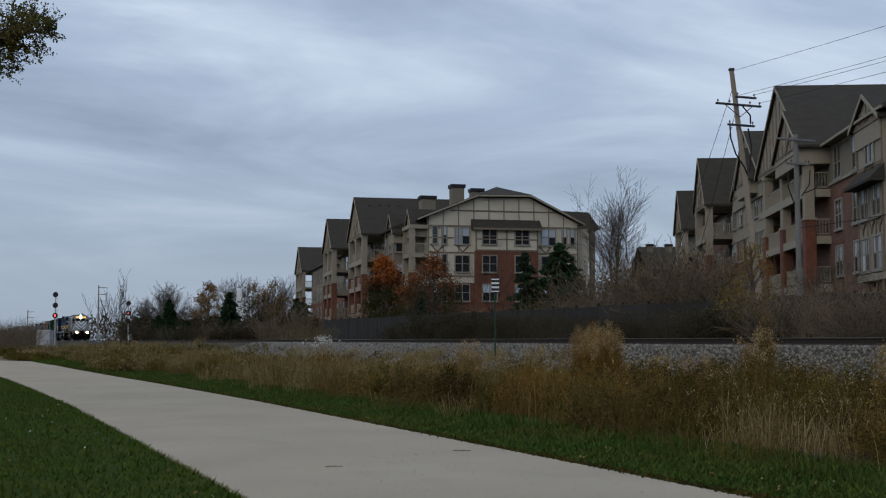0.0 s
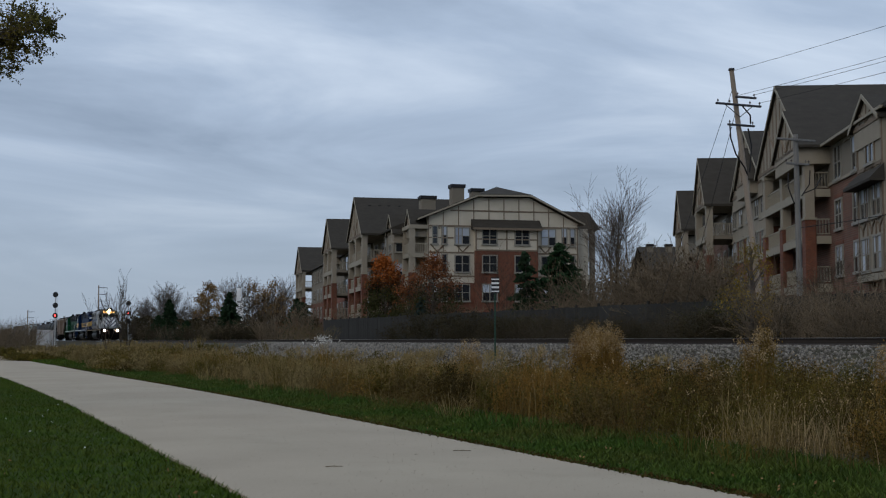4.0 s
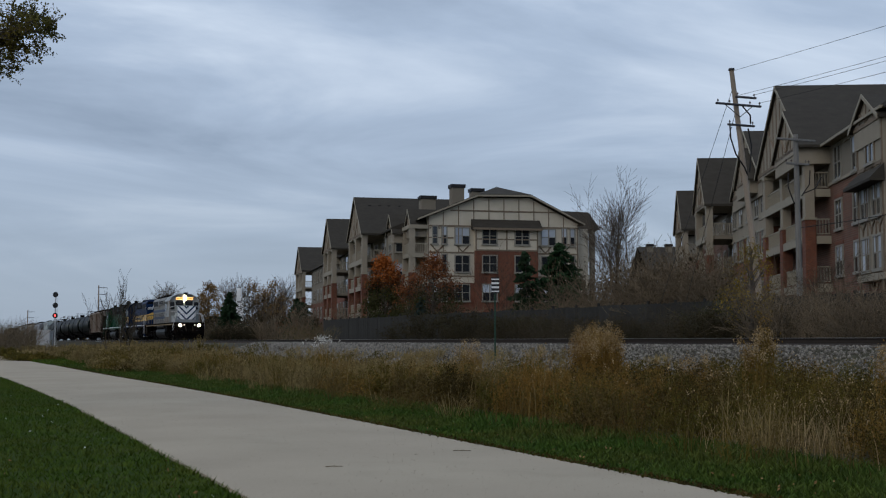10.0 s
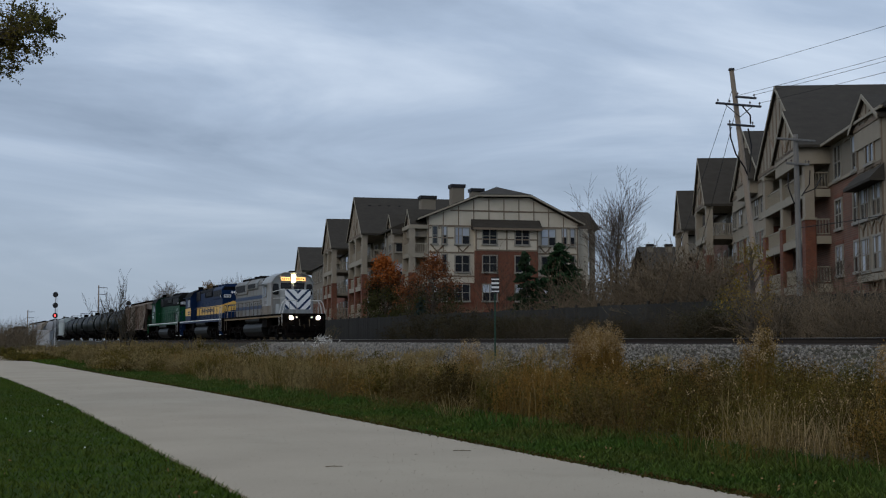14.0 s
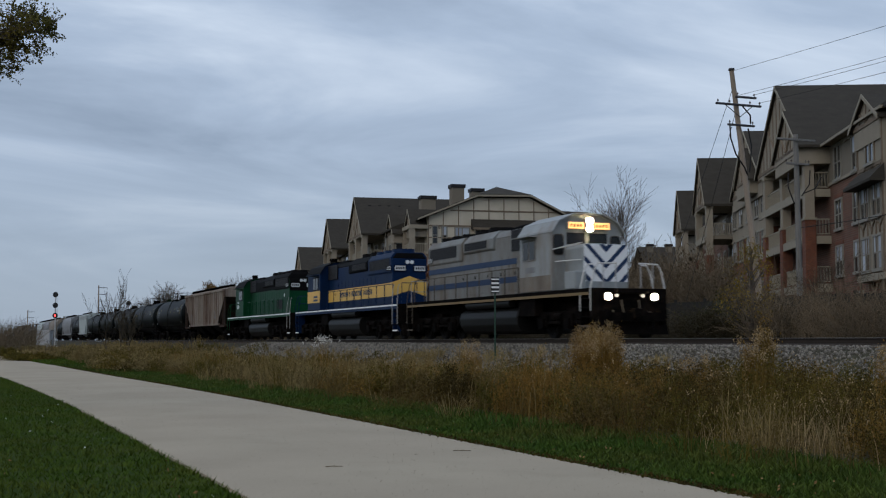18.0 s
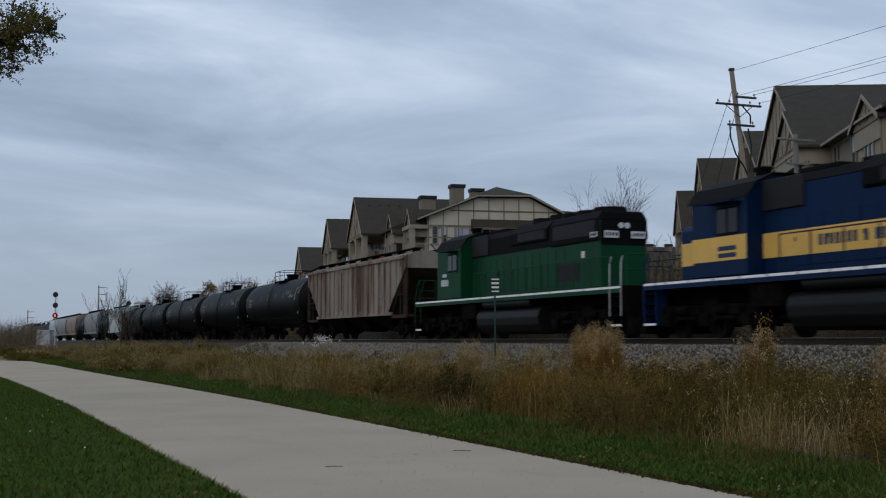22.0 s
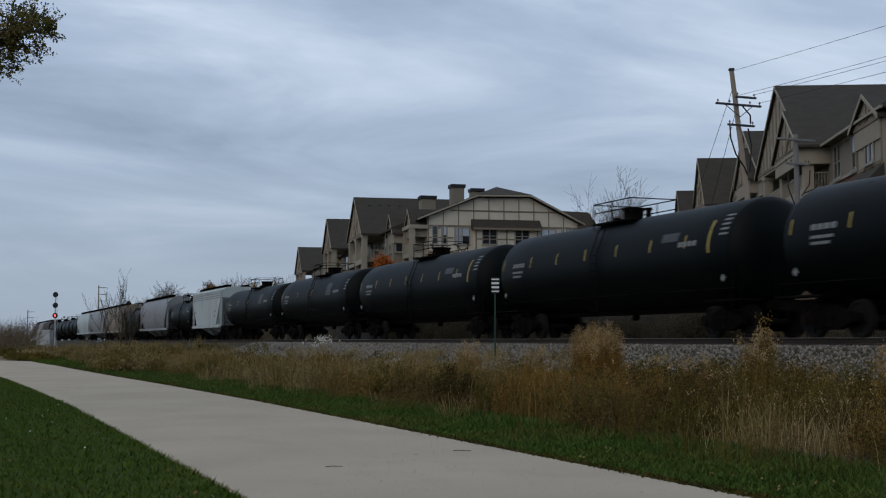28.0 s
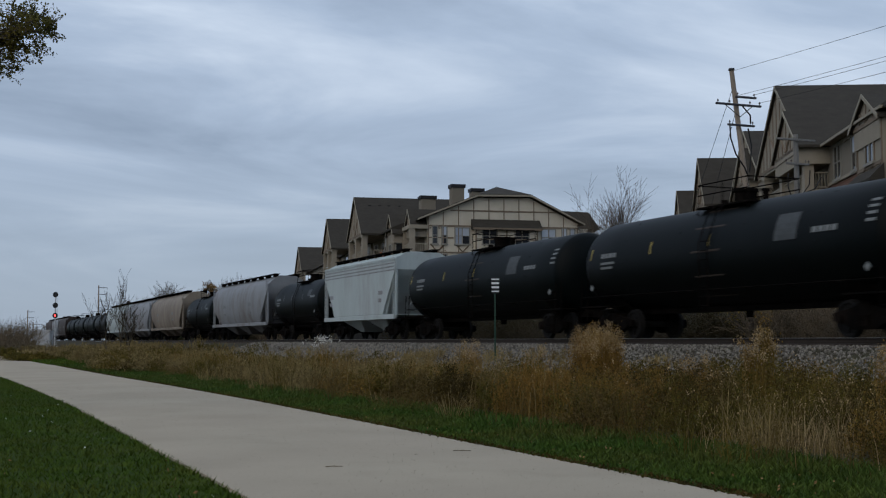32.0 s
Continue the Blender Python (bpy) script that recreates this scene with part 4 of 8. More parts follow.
    for dy in (-0.12, 0.0, 0.12):
        tube(bm, (cab_x + 3.3, dy + 0.5, 4.86), (cab_x + 3.75, dy + 0.5, 4.84), 0.05, 0.085, 8)
    box(bm, cab_x + 3.4, cab_x + 3.6, 0.3, 0.7, 4.66, 4.83)
    part("horn", bm, M_BLACKIRON, e)
    # cab
    bm = bmesh.new()
    prism(bm, [(-1.5, 1.76), (1.5, 1.76), (1.5, 3.98), (1.22, 4.36), (0.6, 4.64), (-0.6, 4.64), (-1.22, 4.36), (-1.5, 3.98)], 3.02, 5.75, "x")
    cab = part("cab", bm, cab_paint, e, bevel=0.035)
    bm = bmesh.new()
    prism(bm, [(-1.53, 3.95), (-1.5, 4.02), (-1.24, 4.4), (-0.6, 4.68), (0.6, 4.68), (1.24, 4.4), (1.5, 4.02), (1.53, 3.95), (1.5, 3.98), (1.22, 4.362), (0.6, 4.645), (-0.6, 4.645), (-1.22, 4.362), (-1.5, 3.98)], 2.9, 5.95, "x")
    part("cab_roof", bm, cab_paint if lead else roof_paint, cab)
    for s in (-1, 1):
        for x0, x1, z0, z1 in ((3.35, 4.45, 2.95, 3.75),):
            bm = made(box, x0, x1, min(s * 1.501, s * 1.525), max(s * 1.501, s * 1.525), z0, z1)
            wnd = part("cab_window", bm, M_BLACK if not lead else M_GREY, cab, "sliding side window", bevel=0.005)
            for a in (0, 1):
                xa = x0 + 0.05 + a * (x1 - x0) / 2
                part("pane", made(box, xa, xa + (x1 - x0) / 2 - 0.1, min(s * 1.526, s * 1.532), max(s * 1.526, s * 1.532), z0 + 0.06, z1 - 0.06), M_CABGLASS, wnd)
            bm = made(box, x0 - 0.15, x1 + 0.15, min(s * 1.51, s * 1.95), max(s * 1.51, s * 1.95), 3.84, 3.87)
            part("sunshade", bm, cab_paint, cab)
        # windscreens, one pane in front of each crew seat, and a small pane beside the nose
        y0, y1 = sorted((s * 0.08, s * 0.85))
        bm = made(box, 5.751, 5.765, y0, y1, 3.52, 3.95)
        ws = part("windscreen", bm, M_BLACKIRON, cab, bevel=0.004)
        part("pane", made(box, 5.766, 5.772, y0 + 0.04, y1 - 0.04, 3.55, 3.92), M_CABGLASS, ws)
        rounded = []
        for i in range(20):
            t = 2 * math.pi * i / 20
            c, q = math.cos(t), math.sin(t)
            rounded.append((math.copysign(abs(c) ** 0.45, c), math.copysign(abs(q) ** 0.45, q)))
        bm = bmesh.new()
        prism(bm, [(s * 1.2 + 0.235 * c, 3.49 + 0.40 * q) for c, q in rounded], 5.751, 5.775, "x")
        ed = part("cab_end_door", bm, M_RAILDARK, cab)
        bm = bmesh.new()
        prism(bm, [(s * 1.2 + 0.205 * c, 3.49 + 0.37 * q) for c, q in rounded], 5.776, 5.782, "x")
        part("pane", bm, M_CABGLASS, ed)
        # number boards beside the headlight
        y0, y1 = sorted((s * 0.2, s * 0.88))
        bm = made(box, 5.7, 5.95, y0, y1, 4.08, 4.34)
        nb = part("number_board", bm, cab_paint, cab, bevel=0.02)
        part("number_panel", made(box, 5.951, 5.958, y0 + 0.02, y1 - 0.02, 4.09, 4.33), M_BOARD if lead else M_BOARDOFF, nb, "lit amber number panel" if lead else "")
        for k in range(4):
            ya = y0 + 0.09 + k * 0.135
            part("number_bar", made(box, 5.959, 5.962, ya, ya + 0.075, 4.15, 4.27), M_BLACKIRON, nb)
    # twin headlight
    bm = made(box, 5.7, 6.0, -0.17, 0.17, 3.98, 4.5)
    hl = part("headlight", bm, cab_paint, cab, bevel=0.03)
    for z in (4.10, 4.39):
        bm = bmesh.new()
        tube(bm, (6.0, 0, z), (6.02, 0, z), 0.13, seg=16)
        part("lamp_lens", bm, M_HEADLIGHT if lead else M_BOARDOFF, hl, "burning headlamp" if lead else "unlit lamp")
    # short hood (nose)
    bm = bmesh.new()
    prism(bm, [(-0.93, 1.76), (0.93, 1.76), (0.93, 3.3), (0.8, 3.45), (-0.8, 3.45), (-0.93, 3.3)], 5.77, nf, "x")
    nose = part("short_hood", bm, cab_paint, e, bevel=0.03)
    part("nose_door", made(box, nf + 0.001, nf + 0.015, 0.1, 0.68, 1.95, 3.3) if not lead else made(box, 6.0, 6.6, 0.931, 0.945, 1.95, 3.2), cab_paint, nose, bevel=0.01)
    cab.location.x = cab_x
    nose.location.x = cab_x
    # long-hood end: headlights, number boards and class lights
    for y in (-0.12, 0.12):
        bm = bmesh.new()
        tube(bm, (hr, y, 4.0), (hr - 0.07, y, 4.0), 0.105, seg=14)
        part("rear_lamp", bm, M_BOARDOFF, hood, "unlit twin lamp")
    for s in (-1, 1):
        y0, y1 = sorted((s * 0.22, s * 0.86))
        nb = part("rear_number_board", made(box, hr - 0.08, hr, y0, y1, 3.52, 3.83), M_BLACKIRON, hood, bevel=0.01)
        part("number_panel", made(box, hr - 0.088, hr - 0.081, y0 + 0.03, y1 - 0.03, 3.55, 3.80), M_BOARDOFF, nb)
        for k in range(4):
            part("number_bar", made(box, hr - 0.092, hr - 0.089, y0 + 0.09 + k * 0.125, y0 + 0.165 + k * 0.125, 3.62, 3.74), M_BLACKIRON, nb)
        nbs = part("side_number_board", made(box, hr + 0.03, hr + 0.7, min(s * 0.991, s * 1.02), max(s * 0.991, s * 1.02), 3.56, 3.8) if livery == "blue" else made(box, hr + 0.05, hr + 0.65, min(s * 0.991, s * 1.005), max(s * 0.991, s * 1.005), 3.56, 3.8), M_BLACKIRON, hood)
        part("number_panel", made(box, hr + 0.06, hr + 0.62, min(s * 1.021, s * 1.025), max(s * 1.021, s * 1.025), 3.59, 3.77), M_BOARDOFF, nbs)
        for k in range(4):
            part("number_bar", made(box, hr + 0.11 + k * 0.125, hr + 0.185 + k * 0.125, min(s * 1.026, s * 1.029), max(s * 1.026, s * 1.029), 3.62, 3.74), M_BLACKIRON, nbs)
    return e, hood, cab, nose


def lead_engine():
    e, hood, cab, nose = engine("diesel_locomotive", "grey six-axle diesel locomotive with blue stripes and chevron nose, headlights on", M_GREY, M_PALE, M_GREY, M_SILL, M_RAILPIPE, lead=True)
    for s in (-1, 1):
        for z in (3.02, 2.28):
            part("stripe", made(box, -8.3, 1.6, min(s * 0.951, s * 0.956), max(s * 0.951, s * 0.956), z, z + 0.24), M_NAVY, hood, "navy stripe along the hood")
    # chevrons on a white nose front
    part("nose_front", made(box, 7.201, 7.21, -0.9, 0.9, 2.07, 3.42), M_WHITE, nose, "white nose front")
    for z in (3.13, 2.53, 1.93, 1.33):
        for s in (-1, 1):
            # slanting band from the centre line outwards, cut at the white field's edges
            lo, hi, top, bottom = z, z + 0.21, 3.42, 2.07
            y0, y1 = max(0.0, bottom - hi), min(0.89, top - lo)
            ys = sorted({y for y in (y0, y1, bottom - lo, top - hi) if y0 <= y <= y1})
            pts = [(s * y, max(bottom, lo + y)) for y in ys] + [(s * y, min(top, hi + y)) for y in reversed(ys)]
            pts = [q for i, q in enumerate(pts) if (Vector(q) - Vector(pts[i - 1])).length > 0.002]
            bm = bmesh.new()
            prism(bm, pts, 7.2105, 7.216, "x")
            part("chevron", bm, M_NAVY, nose, "navy chevron")
    for s in (-1, 1):
        # sand box beside the nose, rail round the cab's corner, dirt thrown up along the cab's foot
        bm = bmesh.new()
        tubes(bm, [(5.8, s * 1.45, 3.3), (7.15, s * 0.96, 3.47)], 0.022)
        tubes(bm, [(5.8, s * 1.35, 2.85), (7.15, s * 0.96, 2.85)], 0.022)
        part("nose_rail", bm, M_RAILPALE, e)
        part("cab_grime", made(box, 3.05, 5.72, min(s * 1.5012, s * 1.504), max(s * 1.5012, s * 1.504), 1.78, 2.36), M_GRIME, cab, "brown grime on the cab's foot")
        bm = bmesh.new()
        tube(bm, (8.88, s * 0.52, 1.5), (8.92, s * 0.52, 1.5), 0.055, seg=12)
        part("class_lamp", bm, M_CLASS, e, "small white lamp")
        bm = bmesh.new()
        tubes(bm, [(8.9, s * 0.35, 1.35), (9.02, s * 0.34, 0.95), (9.1, s * 0.3, 0.82), (9.1, s * 0.12, 0.86)], 0.03)
        part("air_hose", bm, M_RAILDARK, e)
    part("sand_box", made(box, 6.65, 7.5, -1.42, -0.96, 1.77, 2.42), M_PALE, e, bevel=0.03)
    part("anticlimber", made(box, 8.88, 9.12, -0.62, 0.62, 1.58, 1.74), M_BLACKIRON, e, bevel=0.02)
    for s in (-1, 1):
        bm = bmesh.new()
        box(bm, 8.75, 9.0, min(s * 0.77, s * 1.07), max(s * 0.77, s * 1.07), 1.31, 1.61)
        dl = part("ditch_light", bm, M_BLACKIRON, e, bevel=0.02)
        bm = bmesh.new()
        tube(bm, (9.0, s * 0.92, 1.46), (9.02, s * 0.92, 1.46), 0.125, seg=16)
        part("lamp_lens", bm, M_HEADLIGHT, dl, "burning ditch lamp")
        # faded lettering under the cab window
        part("cab_number_bar", made(box, 3.6, 4.4, min(s * 1.5012, s * 1.506), max(s * 1.5012, s * 1.506), 2.5, 2.72), M_HGREY, cab)
    part("step_light", made(box, 4.9, 5.05, -1.535, -1.531, 1.56, 1.62), M_CLASS, e, "small burning step light")
    return e


def blue_engine():
    e, hood, cab, nose = engine("diesel_locomotive", "blue six-axle diesel locomotive with a mustard band and white sill", M_BLUE, M_BLUE, M_BLACK, M_WHITE, M_RAILPIPE, livery="blue")
    for s in (-1, 1):
        y0, y1 = sorted((s * 0.951, s * 0.957))
        band = part("band", made(box, -6.7, 4.2, y0, y1, 2.22, 2.92), M_YELLOW, hood, "mustard band")
        # the company's name as plain upright bars, word by word
        x = 2.05 if s < 0 else -4.0
        for w in (7, 9, 1, 7):
            for k in range(w):
                xa = x + (-1 if s < 0 else 1) * k * 0.225
                part("name_bar", made(box, xa - 0.075, xa + 0.075, min(s * 0.958, s * 0.962), max(s * 0.958, s * 0.962), 2.43, 2.72), M_NAVY, hood)
            x += (-1 if s < 0 else 1) * (w + 0.8) * 0.225
        bm = bmesh.new()
        y0, y1 = sorted((s * 0.932, s * 0.957))
        prism(bm, [(-6.7, 2.22), (-6.7, 2.92), (-7.36, 2.95), (-7.36, 2.24)], y0, y1)
        part("band_end", bm, M_YELLOW, hood)
        y0, y1 = sorted((s * 1.501, s * 1.507))
        part("cab_band", made(box, 3.02, 5.75, y0, y1, 2.22, 2.92), M_YELLOW, cab)
        for x, z, w in ((3.5, 2.5, 0.9), (3.5, 2.3, 0.9)):
            part("cab_number_bar", made(box, x, x + w, min(s * 1.508, s * 1.511), max(s * 1.508, s * 1.511), z, z + 0.13), M_NAVY, cab)
        part("nose_band", made(box, 5.77, 7.2, min(s * 0.931, s * 0.937), max(s * 0.931, s * 0.937), 2.22, 2.92), M_YELLOW, nose)
        for y0, y1, z0 in ((0.0, 0.93, 0.0),):
            bm = bmesh.new()
            prism(bm, [(0.0, 2.52), (0.0, 3.28), (s * 0.93, 2.95), (s * 0.93, 2.24)], -7.368, -7.355, "x")
            part("end_band", bm, M_YELLOW, hood)
    for y in (-0.12, 0.12):
        bm = bmesh.new()
        tube(bm, (-7.421, y, 4.0), (-7.435, y, 4.0), 0.085, seg=14)
        part("rear_lens", bm, M_WHITE, hood)
    return e


def green_engine():
    e, hood, cab, nose = engine("diesel_locomotive", "green six-axle diesel locomotive with black upper hood and white sill", M_GREEN, M_GREEN, M_BLACK, M_WHITE, M_RAILPIPE, livery="green")
    for s in (-1, 1):
        y0, y1 = sorted((s * 0.931, s * 0.948))
        part("upper_hood", made(box, -3.5, 4.2, y0, y1, 3.5, 4.18), M_BLACK, hood, "black upper hood")
        part("rear_upper_hood", made(box, -7.28, -3.55, min(s * 0.991, s * 0.996), max(s * 0.991, s * 0.996), 3.55, 4.26), M_BLACK, hood)
        part("hood_patch", made(box, -6.2, -5.95, min(s * 0.952, s * 0.957), max(s * 0.952, s * 0.957), 2.9, 3.15), M_BOARDOFF, hood)
        part("hood_louvre", made(box, -5.7, -4.0, min(s * 0.952, s * 0.957), max(s * 0.952, s * 0.957), 2.1, 2.75), M_GRILLE, hood)
        for k in range(4):
            part("cab_number_bar", made(box, 4.45 + 0.22 * k, 4.61 + 0.22 * k, min(s * 1.501, s * 1.506), max(s * 1.501, s * 1.506), 2.36, 2.64), M_BOARDOFF, cab)
            part("cab_letter_bar", made(box, 4.6 + 0.14 * k, 4.7 + 0.14 * k, min(s * 1.501, s * 1.506), max(s * 1.501, s * 1.506), 2.76, 2.9), M_BOARDOFF, cab)
    part("end_panel", made(box, -7.368, -7.355, -0.92, 0.92, 3.3, 4.18), M_BLACK, hood)
    return e


# ---- covered hopper wagons ----
def underframe(car, ln, paint):
    half = ln / 2
    bm = bmesh.new()
    box(bm, -half + 0.9, half - 0.9, -0.32, 0.32, 0.82, 1.08)
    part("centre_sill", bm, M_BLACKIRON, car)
    for s in (-1, 1):
        coupler(car, s * half, s)
        freight_truck(car, s * (half - 2.35))


def end_ladders(car, half, paint, z0, z1):
    for s in (-1, 1):
        for q in (-1, 1):
            bm = bmesh.new()
            x0, x1 = s * (half - 0.62), s * (half - 1.1)
            for x in (x0, x1):
                box(bm, x - 0.025, x + 0.025, min(q * 1.46, q * 1.5), max(q * 1.46, q * 1.5), z0, z1)
            n = int((z1 - z0) / 0.38)
            for i in range(n + 1):
                tube(bm, (x0, q * 1.48, z0 + 0.1 + i * 0.38), (x1, q * 1.48, z0 + 0.1 + i * 0.38), 0.016, seg=5)
            part("ladder", bm, paint, car)


def hopper(ln, paint, label, style="ribbed", top=4.45):
    car = thing("covered_hopper_wagon", pose(0, 0, 0), label, "freight wagon", "wagons of the train")
    half = ln / 2
    hb = half - 0.75
    slope = 2.6 if ln > 15 else 1.9
    underframe(car, ln, paint)
    # body with sloped ends, curved sides for the smooth kind
    if style != "round":
        prof = [(-1.5, 1.25), (-1.52, 1.3), (-1.52, 3.95), (-1.42, 4.1), (-0.85, top - 0.12), (0.85, top - 0.12), (1.42, 4.1), (1.52, 3.95), (1.52, 1.3), (1.5, 1.25)]
    else:
        prof = [(-1.28, 1.2), (-1.45, 1.55), (-1.56, 2.1), (-1.6, 2.75), (-1.56, 3.35), (-1.4, 3.9), (-1.1, 4.2), (-0.6, top - 0.1), (0.6, top - 0.1), (1.1, 4.2), (1.4, 3.9), (1.56, 3.35), (1.6, 2.75), (1.56, 2.1), (1.45, 1.55), (1.28, 1.2)]

    def reach(z):
        """How far the body runs at a height: short below the slope sheets, full above."""
        f = min(1.0, max(0.0, (z - 1.35) / 2.1))
        if style == "round":
            f = math.sin(f * math.pi / 2)
        return hb - slope * (1 - f)

    bm = bmesh.new()
    zs = sorted({z for y, z in prof} | {1.6, 2.4, 2.9, 3.45})
    if style != "round":
        prof = [(-1.5, 1.25), (-1.52, 1.3), (-1.52, 1.9), (-1.52, 2.6), (-1.52, 3.2), (-1.52, 3.5), (-1.52, 3.95), (-1.42, 4.1), (-0.85, top - 0.12), (0.85, top - 0.12), (1.42, 4.1), (1.52, 3.95), (1.52, 3.5), (1.52, 3.2), (1.52, 2.6), (1.52, 1.9), (1.52, 1.3), (1.5, 1.25)]
    A = [bm.verts.new((-reach(z), y, z)) for y, z in prof]
    B = [bm.verts.new((reach(z), y, z)) for y, z in prof]
    n = len(prof)
    for i in range(n - 1):
        bm.faces.new((A[i], A[i + 1], B[i + 1], B[i]))
    bm.faces.new((A[-1], A[0], B[0], B[-1]))
    for ring in (A, B):
        for i in range(n // 2 - 1):
            bm.faces.new((ring[i], ring[i + 1], ring[n - 2 - i], ring[n - 1 - i]))
    body = part("body", bm, paint, car, smooth=style == "round")
    if style == "ribbed":
        # the slope sheets at both ends: rust, darkened by recess shade put into the colour
        body.data.materials.append(M_SHADED_SCALE)
        for p in body.data.polygons:
            if abs(p.normal.x) > 0.3 and p.center.z < 3.6:
                p.material_index = 1
    if style == "smooth":
        for s in (-1, 1):
            for z in (3.45, 3.62, 3.79):
                part("panel_line", made(box, -hb + 0.1, hb - 0.1, min(s * 1.521, s * 1.526), max(s * 1.521, s * 1.526), z, z + 0.07), M_HGREY, body)
            part("top_chord", made(box, -hb, hb, min(s * 1.521, s * 1.56), max(s * 1.521, s * 1.56), 3.98, 4.1), paint, body)
            for x in (-hb + 1.0, hb - 2.6):
                part("stencil", made(box, x, x + 0.7, min(s * 1.521, s * 1.525), max(s * 1.521, s * 1.525), 2.3, 2.5), M_HGREY, body)
                part("stencil", made(box, x, x + 0.5, min(s * 1.521, s * 1.525), max(s * 1.521, s * 1.525), 1.9, 2.1), M_HGREY, body)
    elif style == "ribbed":
        for s in (-1, 1):
            k = int(ln / 0.92)
            for i in range(k):
                x = -hb + 0.35 + i * (2 * hb - 0.7) / (k - 1)
                zlo = 1.3
                while reach(zlo) < abs(x) + 0.04 and zlo < 3.5:
                    zlo += 0.1
                bm = bmesh.new()
                box(bm, x - 0.05, x + 0.05, min(s * 1.521, s * 1.6), max(s * 1.521, s * 1.6), zlo, 3.95)
                part("rib", bm, paint, body)
            part("top_chord", made(box, -hb, hb, min(s * 1.521, s * 1.62), max(s * 1.521, s * 1.62), 3.95, 4.1), paint, body)
            for i, (x, w, z0, z1) in enumerate(((-1.9, 0.5, 1.6, 3.8), (0.9, 0.35, 2.2, 3.9), (1.5, 0.45, 1.5, 3.9), (-3.4, 0.3, 2.6, 3.9), (3.6, 0.3, 2.9, 3.9))):
                part("rust_streak", made(box, x, x + w, min(s * 1.5205, s * 1.524), max(s * 1.5205, s * 1.524), z0, z1), M_RUST, body, "rust streak")
            for x in (-5.6, 4.6):
                part("stencil", made(box, x, x + 0.8, min(s * 1.525, s * 1.528), max(s * 1.525, s * 1.528), 1.75, 2.0), M_MARK, body)
                part("stencil", made(box, x, x + 0.6, min(s * 1.525, s * 1.528), max(s * 1.525, s * 1.528), 2.1, 2.4), M_MARK, body)
    else:
        for s in (-1, 1):
            for i, x in enumerate((-hb * 0.5, hb * 0.45)):
                part("stencil", made(box, x - 0.45, x + 0.45, min(s * 1.585, s * 1.605), max(s * 1.585, s * 1.605), 2.5, 2.75), M_MARK, body)
                part("stencil", made(box, x - 0.35, x + 0.35, min(s * 1.52, s * 1.56), max(s * 1.52, s * 1.56), 1.95, 2.1), M_MARK, body)
    # side sills, end frames, ladders, roof walk and hatches, outlet gates
    for s in (-1, 1):
        if style == "ribbed":
            run = hb - slope * 0.8
            part("side_sill", made(box, -run, run, min(s * 1.42, s * 1.56), max(s * 1.42, s * 1.56), 1.2, 1.36), paint, car, bevel=0.01)
            part("end_sill", made(box, *sorted((s * run, s * hb)), -1.5, 1.5, 1.04, 1.2), M_SHADED_SCALE, car, "rusty end sill", bevel=0.01)
            bm = bmesh.new()
            for q in (-1, 1):
                tubes(bm, [(s * (hb - 0.3), q * 1.44, 1.2), (s * (hb - 0.3), q * 1.44, 3.95)], 0.035, 5)
                tubes(bm, [(s * (hb - 0.9), q * 1.44, 1.2), (s * (hb - 0.9), q * 1.44, 3.95)], 0.035, 5)
                tubes(bm, [(s * (hb - 0.3), q * 1.44, 2.2), (s * (hb - 1.5), q * 1.44, 2.2)], 0.025, 5)
            tubes(bm, [(s * hb, -1.3, 2.0), (s * hb, 1.3, 2.0)], 0.03, 5)
            part("end_cage", bm, M_SHADED_SCALE, car, "rusty end cage")
            for q in (-1, 1):
                part("rust_patch", made(box, *sorted((s * (hb - 0.75), s * (hb - 0.25))), min(q * 1.5205, q * 1.524), max(q * 1.5205, q * 1.524), 3.55, 3.94), M_RUST, body, "rust patch")
        else:
            part("side_sill", made(box, -hb, hb, min(s * 1.42, s * 1.58), max(s * 1.42, s * 1.58), 1.02, 1.25), paint, car, bevel=0.01)
        for q in (-1, 1):
            x0, x1 = sorted((s * (hb - 0.02), s * (hb - 0.14)))
            part("end_post", made(box, x0, x1, min(q * 1.35, q * 1.48), max(q * 1.35, q * 1.48), 1.25, 3.9), M_SHADED_SCALE if style == "ribbed" else paint, car)
            bm = bmesh.new()
            tube(bm, (s * (hb - 0.1), q * 1.4, 3.5), (s * (hb - slope * 0.85), q * 1.4, 1.3), 0.05, seg=5)
            part("end_brace", bm, M_SHADED_SCALE if style == "ribbed" else paint, car)
        part("end_platform", made(box, *sorted((s * hb, s * (hb - 1.3))), -1.45, 1.45, 1.03, 1.1), M_BLACKIRON, car)
    end_ladders(car, half, M_SHADED_SCALE if style == "ribbed" else paint, 1.1, 4.15)
    bm = bmesh.new()
    for y in (-0.75, 0.75):
        box(bm, -hb + 0.1, hb - 0.1, y - 0.2, y + 0.2, top + 0.02, top + 0.06)
        for i in range(9):
            x = -hb + 0.5 + i * (2 * hb - 1) / 8
            box(bm, x - 0.03, x + 0.03, y - 0.2, y + 0.2, top - 0.18, top + 0.02)
    part("roof_walk", bm, M_BLACKIRON, car)
    bm = bmesh.new()
    box(bm, -hb + 1.0, hb - 1.0, -0.35, 0.35, top - 0.12, top - 0.02)
    part("roof_hatch", bm, paint, car, bevel=0.02)
    k = 3 if ln > 15 else 2
    for i in range(k):
        x = (i - (k - 1) / 2) * (2 * (hb - slope) / k)
        w = (hb - slope) / k * 0.95
        bm = bmesh.new()
